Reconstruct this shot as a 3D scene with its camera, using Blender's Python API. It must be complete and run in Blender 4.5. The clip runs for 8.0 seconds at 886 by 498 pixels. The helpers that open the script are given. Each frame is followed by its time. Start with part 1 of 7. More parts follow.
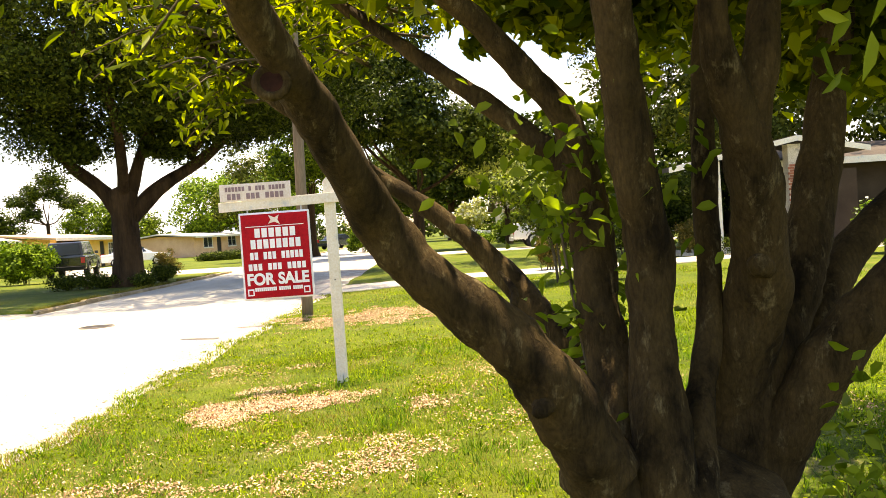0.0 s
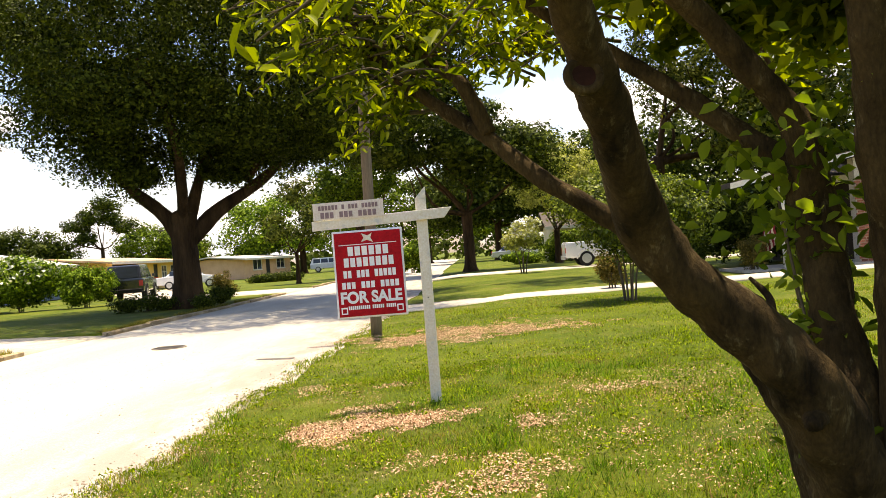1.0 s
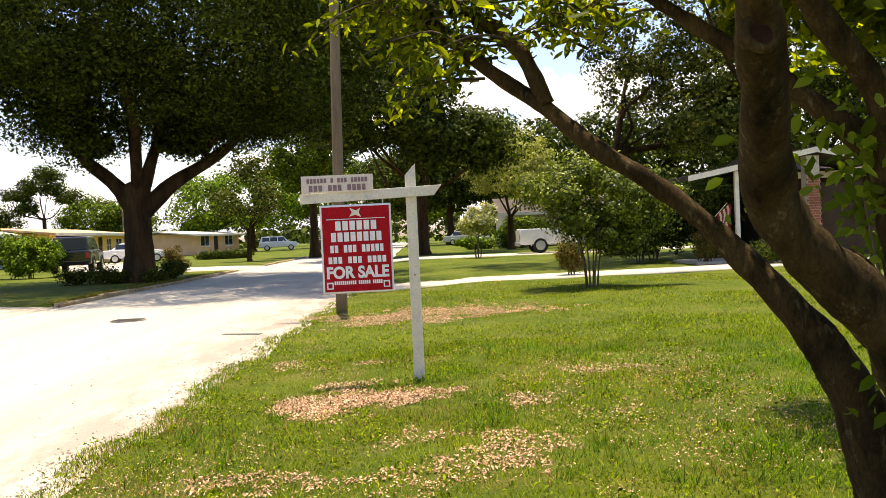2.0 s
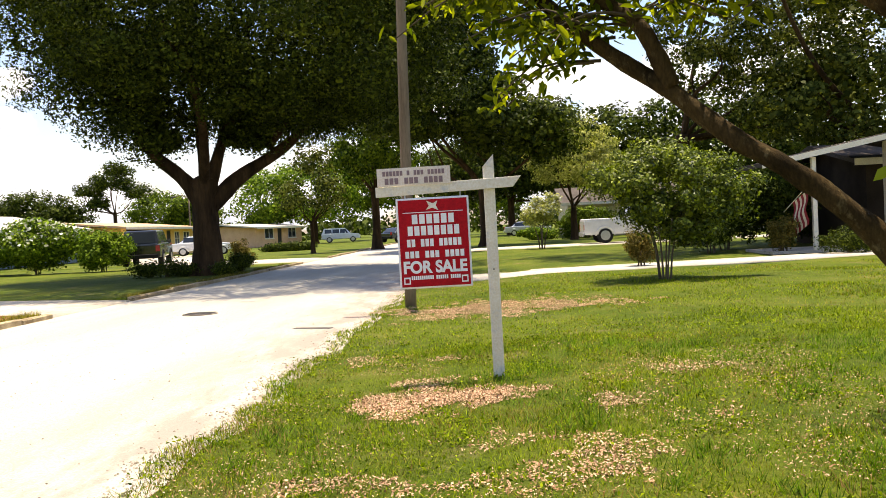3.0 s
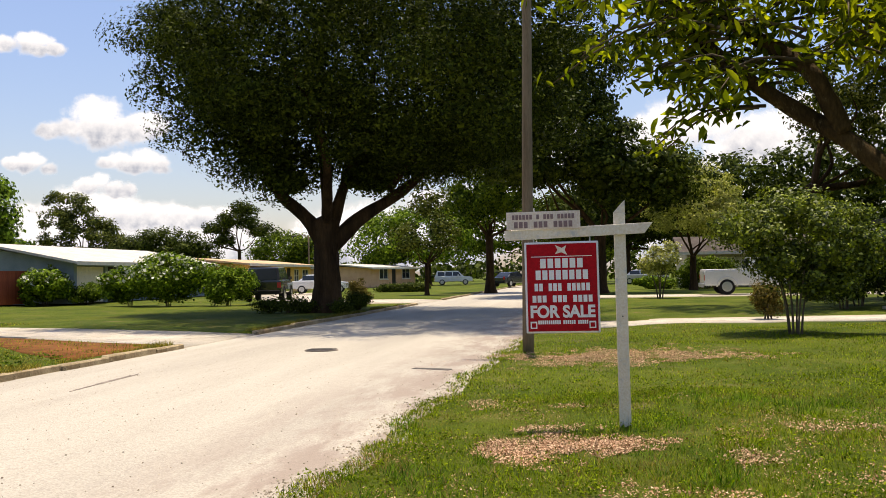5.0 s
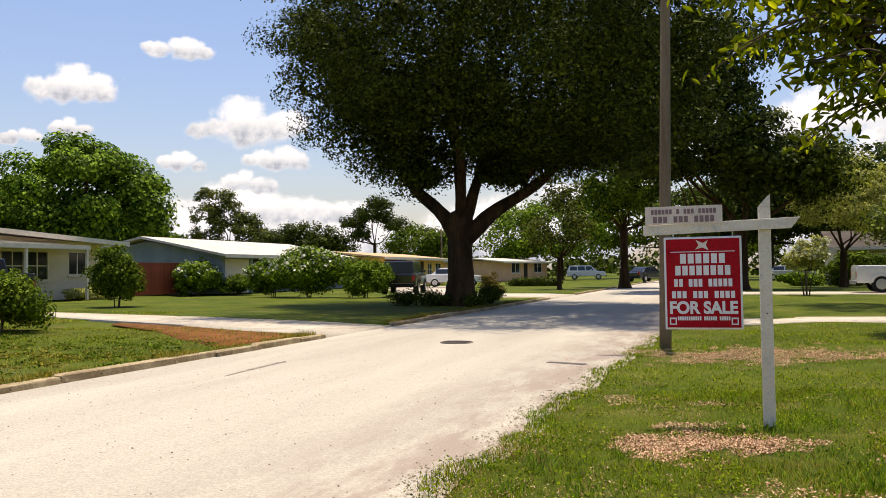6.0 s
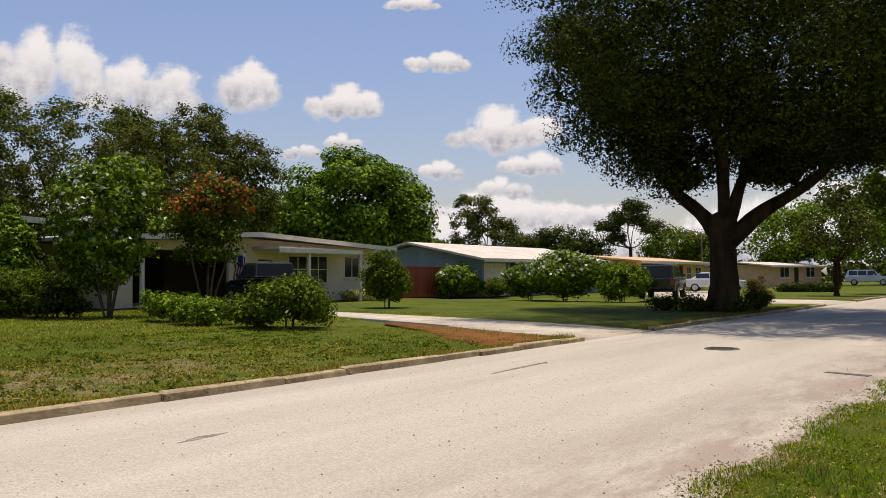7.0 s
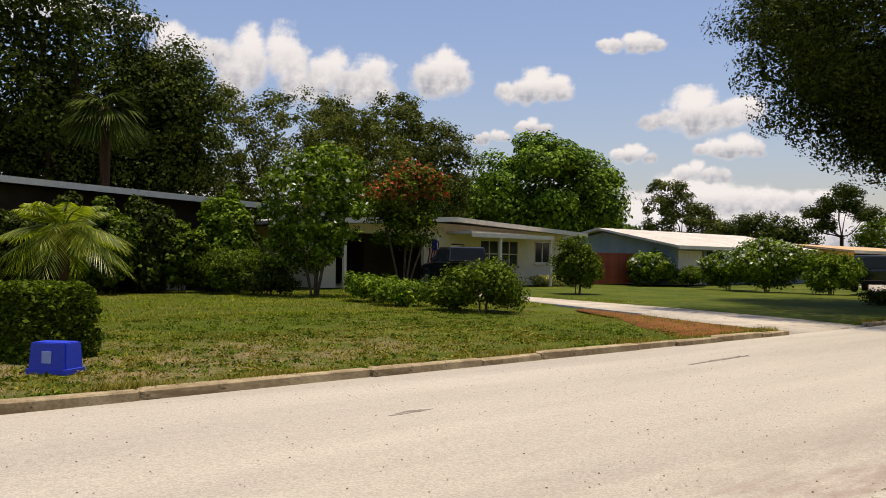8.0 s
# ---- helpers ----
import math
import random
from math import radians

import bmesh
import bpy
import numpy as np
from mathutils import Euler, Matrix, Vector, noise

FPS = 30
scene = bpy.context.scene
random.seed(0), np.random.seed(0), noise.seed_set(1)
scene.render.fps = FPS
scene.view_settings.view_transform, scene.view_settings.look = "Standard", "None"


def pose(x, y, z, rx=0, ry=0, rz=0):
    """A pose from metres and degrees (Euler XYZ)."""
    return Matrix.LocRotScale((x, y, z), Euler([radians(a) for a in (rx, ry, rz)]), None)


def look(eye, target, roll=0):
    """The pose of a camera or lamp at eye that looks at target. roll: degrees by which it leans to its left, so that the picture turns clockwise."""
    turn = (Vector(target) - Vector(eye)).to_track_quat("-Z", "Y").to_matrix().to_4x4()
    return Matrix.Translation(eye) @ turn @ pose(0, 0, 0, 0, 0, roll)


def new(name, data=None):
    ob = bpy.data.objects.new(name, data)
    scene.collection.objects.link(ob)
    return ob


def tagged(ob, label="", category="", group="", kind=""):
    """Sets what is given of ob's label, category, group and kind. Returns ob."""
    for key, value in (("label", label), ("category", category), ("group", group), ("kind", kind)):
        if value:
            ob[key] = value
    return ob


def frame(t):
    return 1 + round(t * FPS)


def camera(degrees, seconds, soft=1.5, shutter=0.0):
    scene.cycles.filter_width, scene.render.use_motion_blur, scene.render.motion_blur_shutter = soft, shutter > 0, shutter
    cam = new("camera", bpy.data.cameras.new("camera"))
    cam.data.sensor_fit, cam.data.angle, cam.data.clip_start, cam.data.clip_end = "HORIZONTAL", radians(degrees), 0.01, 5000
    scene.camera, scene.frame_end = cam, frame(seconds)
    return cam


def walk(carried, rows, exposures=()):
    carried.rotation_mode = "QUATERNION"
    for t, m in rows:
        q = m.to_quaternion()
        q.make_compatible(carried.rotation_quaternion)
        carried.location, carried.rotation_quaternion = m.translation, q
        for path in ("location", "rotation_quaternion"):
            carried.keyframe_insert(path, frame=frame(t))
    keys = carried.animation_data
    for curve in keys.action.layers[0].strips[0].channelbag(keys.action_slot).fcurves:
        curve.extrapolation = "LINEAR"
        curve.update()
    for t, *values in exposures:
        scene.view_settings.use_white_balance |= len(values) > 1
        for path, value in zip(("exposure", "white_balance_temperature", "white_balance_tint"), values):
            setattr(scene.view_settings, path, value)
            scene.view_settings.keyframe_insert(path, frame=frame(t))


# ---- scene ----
cam = camera(55.0, 8.0, soft=0.4)
PATH = [
    (0, (0.202, -0.049, 1.248), (0.235, 1.95, 1.202), -3.7),
    (0.5, (-0.042, -0.04, 1.241), (-0.04, 1.96, 1.213), -1.9),
    (1, (-0.243, 0.018, 1.247), (-0.307, 2.017, 1.256), -4.3),
    (1.5, (-0.429, 0.037, 1.222), (-0.41, 2.037, 1.223), -2.0),
    (1.7, (-0.51, 0.004, 1.213), (-0.453, 2.003, 1.176), -2.3),
    (2.8, (-0.723, 0.236, 1.228), (-0.722, 2.235, 1.202), -2.7),
    (3, (-0.76, 0.257, 1.242), (-0.845, 2.255, 1.191), -2.8),
    (3.5, (-0.823, 0.276, 1.23), (-0.975, 2.269, 1.194), -1.6),
    (4, (-0.88, 0.237, 1.237), (-1.048, 2.23, 1.256), -1.8),
    (4.5, (-0.898, 0.221, 1.237), (-1.148, 2.205, 1.271), -1.5),
    (4.7, (-0.896, 0.223, 1.237), (-1.188, 2.2, 1.29), -1.4),
    (5.8, (-0.911, 0.141, 1.23), (-1.448, 2.066, 1.287), -0.3),
    (6, (-0.918, 0.082, 1.238), (-1.558, 1.977, 1.29), -0.6),
    (6.5, (-0.922, 0.013, 1.247), (-1.863, 1.776, 1.326), -0.3),
    (7, (-0.911, -0.134, 1.221), (-2.076, 1.491, 1.288), -0.4),
    (7.5, (-0.838, -0.278, 1.236), (-2.171, 1.212, 1.268), 1.4),
    (8, (-0.847, -0.365, 1.246), (-2.34, 0.966, 1.276), 0.7),
]
EXPOSURES = [(0, 1.76, 8100, 11), (0.5, 1.38, 7850, 11), (1, 1.12, 7600, 12), (1.5, 1.01, 7450, 12), (3, 1.0, 7150, 12), (3.5, 0.72, 7050, 12), (4, 0.5, 7000, 13), (4.5, 0.38, 6950, 13), (6, 0.3, 6900, 13), (6.5, -0.02, 6850, 15), (7, -0.09, 6850, 15), (8, -0.06, 6950, 14)]
walk(cam, [(t, look(eye, target, roll)) for t, eye, target, roll in PATH], EXPOSURES)

# ---- light: a high summer sun ahead of the walk, and the sky ----
SUN_EL, SUN_AZ = 83.0, 0.0  # degrees above the ground; 0 is +y
world = bpy.data.worlds.new("world")
scene.world = world
world.use_nodes = True
wn = world.node_tree.nodes
sky = wn.new("ShaderNodeTexSky")
sky.sky_type = "NISHITA"
sky.sun_disc = False
sky.sun_elevation = radians(SUN_EL)
sky.sun_rotation = radians(SUN_AZ)
sky.air_density = 1.5
sky.dust_density = 1.0
sky.ozone_density = 6.0
wn["Background"].inputs["Strength"].default_value = 0.12
haze = wn.new("ShaderNodeMix")
haze.data_type, haze.blend_type = "RGBA", "MULTIPLY"
haze.inputs[0].default_value = 1.0
haze.inputs[7].default_value = (1.04, 0.95, 1.05, 1)
world.node_tree.links.new(sky.outputs[0], haze.inputs[6])
world.node_tree.links.new(haze.outputs[2], wn["Background"].inputs["Color"])
sun = new("sun", bpy.data.lights.new("sun", "SUN"))
sun.data.energy = 5.0
sun.data.angle = radians(0.53)
sun.data.color = (1.0, 0.93, 0.8)
_e, _a = radians(SUN_EL), radians(SUN_AZ)
sun.matrix_world = look((0, 0, 60), Vector((0, 0, 60)) - Vector((math.sin(_a) * math.cos(_e), math.cos(_a) * math.cos(_e), math.sin(_e))))


# ---- materials ----
def _ramp(nt, fac, stops):
    r = nt.nodes.new("ShaderNodeValToRGB")
    els = r.color_ramp.elements
    els[0].position, els[0].color = stops[0][0], (*stops[0][1], 1)
    els[1].position, els[1].color = stops[-1][0], (*stops[-1][1], 1)
    for p, c in stops[1:-1]:
        e = els.new(p)
        e.color = (*c, 1)
    nt.links.new(fac, r.inputs[0])
    return r.outputs[0]


def _noise(nt, scale, detail=4, vec=None, rough=0.55):
    n = nt.nodes.new("ShaderNodeTexNoise")
    n.inputs["Scale"].default_value = scale
    n.inputs["Detail"].default_value = detail
    n.inputs["Roughness"].default_value = rough
    if vec is not None:
        nt.links.new(vec, n.inputs["Vector"])
    return n.outputs[0]


def _mix(nt, kind, fac, a, b):
    m = nt.nodes.new("ShaderNodeMix")
    m.data_type = "RGBA"
    m.blend_type = kind
    for sock, v in ((m.inputs[0], fac), (m.inputs[6], a), (m.inputs[7], b)):
        if isinstance(v, (int, float)):
            sock.default_value = v
        elif isinstance(v, tuple):
            sock.default_value = (*v, 1)
        else:
            nt.links.new(v, sock)
    return m.outputs[2]


def _coords(nt, stretch=(1, 1, 1)):
    tc = nt.nodes.new("ShaderNodeTexCoord")
    mp = nt.nodes.new("ShaderNodeMapping")
    mp.inputs["Scale"].default_value = stretch
    nt.links.new(tc.outputs["Object"], mp.inputs[0])
    return mp.outputs[0]


def surface(name, dark, light, coarse=1.5, fine=30.0, rough=0.8, bump=0.3, depth=0.01, metal=0.0, stretch=(1, 1, 1), stain=None, per_piece=0.0):
    """Two scales of mottling between two colours, an optional stain colour, and fine relief."""
    m = bpy.data.materials.new(name)
    m.use_nodes = True
    nt = m.node_tree
    b = nt.nodes["Principled BSDF"]
    v = _coords(nt, stretch)
    c1 = _noise(nt, coarse, 5, v)
    c2 = _noise(nt, fine, 4, v)
    mid = tuple((a + c) / 2 for a, c in zip(dark, light))
    col = _ramp(nt, c1, [(0.3, dark), (0.5, mid), (0.7, light)])
    col = _mix(nt, "OVERLAY", 0.45, col, _ramp(nt, c2, [(0.3, (0.25, 0.25, 0.25)), (0.7, (0.75, 0.75, 0.75))]))
    if stain:
        f = _ramp(nt, _noise(nt, coarse * 2.3, 6, v, 0.7), [(0.56, (0, 0, 0)), (0.66, (1, 1, 1))])
        col = _mix(nt, "MIX", f, col, stain)
    if per_piece:
        oi = nt.nodes.new("ShaderNodeObjectInfo")
        col = _mix(nt, "MULTIPLY", per_piece, col, _ramp(nt, oi.outputs["Random"], [(0, (0.55, 0.55, 0.55)), (1, (1.3, 1.25, 1.2))]))
    nt.links.new(col, b.inputs["Base Color"])
    b.inputs["Roughness"].default_value = rough
    b.inputs["Metallic"].default_value = metal
    b.inputs["Specular IOR Level"].default_value = 0.5 if rough < 0.6 else 0.15
    if bump:
        bp = nt.nodes.new("ShaderNodeBump")
        bp.inputs["Strength"].default_value = bump
        bp.inputs["Distance"].default_value = depth
        nt.links.new(c2, bp.inputs["Height"])
        nt.links.new(bp.outputs[0], b.inputs["Normal"])
    return m


def leafy(name, dark, light, rough=0.5, through_light=0.3, tint=(1.3, 1.5, 0.4), gloss=0.04):
    """Leaf matter: each leaf its own shade, light let through from behind."""
    m = bpy.data.materials.new(name)
    m.use_nodes = True
    nt = m.node_tree
    b = nt.nodes["Principled BSDF"]
    g = nt.nodes.new("ShaderNodeNewGeometry")
    col = _ramp(nt, g.outputs["Random Per Island"], [(0.0, dark), (0.6, tuple(a * 0.6 + c * 0.4 for a, c in zip(dark, light))), (1.0, light)])
    big = _noise(nt, 0.9, 3, _coords(nt))
    col = _mix(nt, "MULTIPLY", 0.6, col, _ramp(nt, big, [(0.3, (0.6, 0.65, 0.55)), (0.7, (1.2, 1.15, 1.0))]))
    nt.links.new(col, b.inputs["Base Color"])
    b.inputs["Roughness"].default_value = rough
    b.inputs["Specular IOR Level"].default_value = gloss
    t = nt.nodes.new("ShaderNodeBsdfTranslucent")
    nt.links.new(_mix(nt, "MULTIPLY", 1.0, col, tint), t.inputs[0])
    mx = nt.nodes.new("ShaderNodeMixShader")
    mx.inputs[0].default_value = through_light
    nt.links.new(b.outputs[0], mx.inputs[1])
    nt.links.new(t.outputs[0], mx.inputs[2])
    nt.links.new(mx.outputs[0], nt.nodes["Material Output"].inputs[0])
    return m


def plain(name, colour, rough=0.5, metal=0.0, coat=0.0):
    m = surface(name, tuple(c * 0.92 for c in colour), tuple(min(1, c * 1.06) for c in colour), 3, 60, rough, 0.05, 0.002, metal)
    m.node_tree.nodes["Principled BSDF"].inputs["Coat Weight"].default_value = coat
    return m


def glass(name, colour=(0.02, 0.025, 0.03)):
    m = bpy.data.materials.new(name)
    m.use_nodes = True
    b = m.node_tree.nodes["Principled BSDF"]
    b.inputs["Base Color"].default_value = (*colour, 1)
    b.inputs["Roughness"].default_value = 0.06
    b.inputs["Specular IOR Level"].default_value = 0.6
    return m


def lawn_material(name):
    m = bpy.data.materials.new(name)
    m.use_nodes = True
    nt = m.node_tree
    b = nt.nodes["Principled BSDF"]
    v = _coords(nt)
    green = _ramp(nt, _noise(nt, 0.35, 6, v, 0.65), [(0.3, (0.038, 0.062, 0.004)), (0.5, (0.072, 0.098, 0.006)), (0.7, (0.125, 0.135, 0.013))])
    bare = _ramp(nt, _noise(nt, 0.8, 7, v, 0.75), [(0.56, (0, 0, 0)), (0.7, (0.8, 0.8, 0.8))])
    col = _mix(nt, "MIX", bare, green, (0.2, 0.15, 0.07))
    straw = _ramp(nt, _noise(nt, 2.2, 6, v, 0.7), [(0.52, (0, 0, 0)), (0.74, (0.7, 0.7, 0.7))])
    col = _mix(nt, "MIX", straw, col, (0.17, 0.15, 0.04))
    # trodden earth behind the far kerb
    sep = nt.nodes.new("ShaderNodeSeparateXYZ")
    nt.links.new(v, sep.inputs[0])
    zone = []
    for axis, lo, hi in ((0, -14.0, -11.5), (0, -8.9, -9.8), (1, 10.0, 6.0)):
        mr = nt.nodes.new("ShaderNodeMapRange")
        mr.inputs[1].default_value, mr.inputs[2].default_value = lo, hi
        nt.links.new(sep.outputs[axis], mr.inputs[0])
        zone.append(mr.outputs[0])
    dirt = _ramp(nt, _noise(nt, 1.1, 7, v, 0.72), [(0.42, (0, 0, 0)), (0.55, (0.95, 0.95, 0.95))])
    for zz in zone:
        dirt = _mix(nt, "MULTIPLY", 1.0, dirt, zz)
    col = _mix(nt, "MIX", dirt, col, (0.26, 0.19, 0.1))
    col = _mix(nt, "OVERLAY", 0.7, col, _ramp(nt, _noise(nt, 45, 4, v, 0.7), [(0.3, (0.2, 0.2, 0.2)), (0.7, (0.8, 0.8, 0.8))]))
    nt.links.new(col, b.inputs["Base Color"])
    b.inputs["Roughness"].default_value = 0.95
    b.inputs["Specular IOR Level"].default_value = 0.12
    bp = nt.nodes.new("ShaderNodeBump")
    bp.inputs["Strength"].default_value = 0.9
    bp.inputs["Distance"].default_value = 0.04
    nt.links.new(_noise(nt, 30, 5, v, 0.7), bp.inputs["Height"])
    nt.links.new(bp.outputs[0], b.inputs["Normal"])
    return m


def road_material(name):
    m = bpy.data.materials.new(name)
    m.use_nodes = True
    nt = m.node_tree
    b = nt.nodes["Principled BSDF"]
    v = _coords(nt)
    lanes = _noise(nt, 0.5, 5, _coords(nt, (1.6, 0.16, 1)), 0.6)
    col = _ramp(nt, lanes, [(0.3, (0.34, 0.3, 0.235)), (0.5, (0.405, 0.36, 0.28)), (0.7, (0.465, 0.415, 0.325))])
    vo = nt.nodes.new("ShaderNodeTexVoronoi")
    vo.inputs["Scale"].default_value = 80
    nt.links.new(v, vo.inputs["Vector"])
    col = _mix(nt, "OVERLAY", 0.3, col, _ramp(nt, vo.outputs["Color"], [(0.2, (0.25, 0.25, 0.25)), (0.8, (0.75, 0.75, 0.75))]))
    pits = _ramp(nt, _noise(nt, 16, 6, v, 0.8), [(0.3, (0.45, 0.42, 0.4)), (0.42, (1, 1, 1))])
    col = _mix(nt, "MULTIPLY", 0.6, col, pits)
    # greyer, crumbled wheel-worn band along the lawn side of the street
    sep = nt.nodes.new("ShaderNodeSeparateXYZ")
    nt.links.new(v, sep.inputs[0])
    band = nt.nodes.new("ShaderNodeMapRange")
    band.inputs[1].default_value, band.inputs[2].default_value = -4.3, -3.0
    nt.links.new(sep.outputs[0], band.inputs[0])
    worn = _ramp(nt, _noise(nt, 1.0, 7, _coords(nt, (2.2, 0.7, 1)), 0.72), [(0.42, (0, 0, 0)), (0.57, (1, 1, 1))])
    mask = _mix(nt, "MULTIPLY", 1.0, worn, band.outputs[0])
    col = _mix(nt, "MIX", _mix(nt, "MULTIPLY", 1.0, mask, (0.75, 0.75, 0.75)), col, (0.25, 0.185, 0.14))
    nt.links.new(col, b.inputs["Base Color"])
    b.inputs["Roughness"].default_value = 0.85
    bp = nt.nodes.new("ShaderNodeBump")
    bp.inputs["Strength"].default_value = 0.5
    bp.inputs["Distance"].default_value = 0.006
    nt.links.new(vo.outputs["Distance"], bp.inputs["Height"])
    nt.links.new(bp.outputs[0], b.inputs["Normal"])
    return m


def bark_material(name, dark, mid, pale):
    """Smooth-stemmed bark: long mottled plates, pale flakes, dark fissures and knobbly relief."""
    m = bpy.data.materials.new(name)
    m.use_nodes = True
    nt = m.node_tree
    b = nt.nodes["Principled BSDF"]
    v = _coords(nt, (1, 1, 0.4))
    plates = _noise(nt, 9, 6, v, 0.65)
    col = _ramp(nt, plates, [(0.32, dark), (0.5, mid), (0.68, tuple(c * 1.5 for c in mid))])
    flake = _ramp(nt, _noise(nt, 22, 6, v, 0.75), [(0.57, (0, 0, 0)), (0.68, (0.6, 0.6, 0.6))])
    col = _mix(nt, "MIX", flake, col, pale)
    vo = nt.nodes.new("ShaderNodeTexVoronoi")
    vo.feature = "DISTANCE_TO_EDGE"
    vo.inputs["Scale"].default_value = 34
    nt.links.new(_coords(nt, (1, 1, 0.3)), vo.inputs["Vector"])
    crack = _ramp(nt, vo.outputs["Distance"], [(0.0, (0.3, 0.28, 0.26)), (0.12, (1, 1, 1))])
    col = _mix(nt, "MULTIPLY", 0.3, col, crack)
    fine = _noise(nt, 130, 5, v, 0.7)
    col = _mix(nt, "OVERLAY", 0.6, col, _ramp(nt, fine, [(0.3, (0.2, 0.2, 0.2)), (0.7, (0.8, 0.8, 0.8))]))
    nt.links.new(col, b.inputs["Base Color"])
    b.inputs["Roughness"].default_value = 0.92
    b.inputs["Specular IOR Level"].default_value = 0.12
    b1 = nt.nodes.new("ShaderNodeBump")
    b1.inputs["Strength"].default_value, b1.inputs["Distance"].default_value = 0.9, 0.02
    nt.links.new(plates, b1.inputs["Height"])
    b2 = nt.nodes.new("ShaderNodeBump")
    b2.inputs["Strength"].default_value, b2.inputs["Distance"].default_value = 0.8, 0.006
    nt.links.new(fine, b2.inputs["Height"])
    nt.links.new(b1.outputs[0], b2.inputs["Normal"])
    nt.links.new(b2.outputs[0], b.inputs["Normal"])
    return m


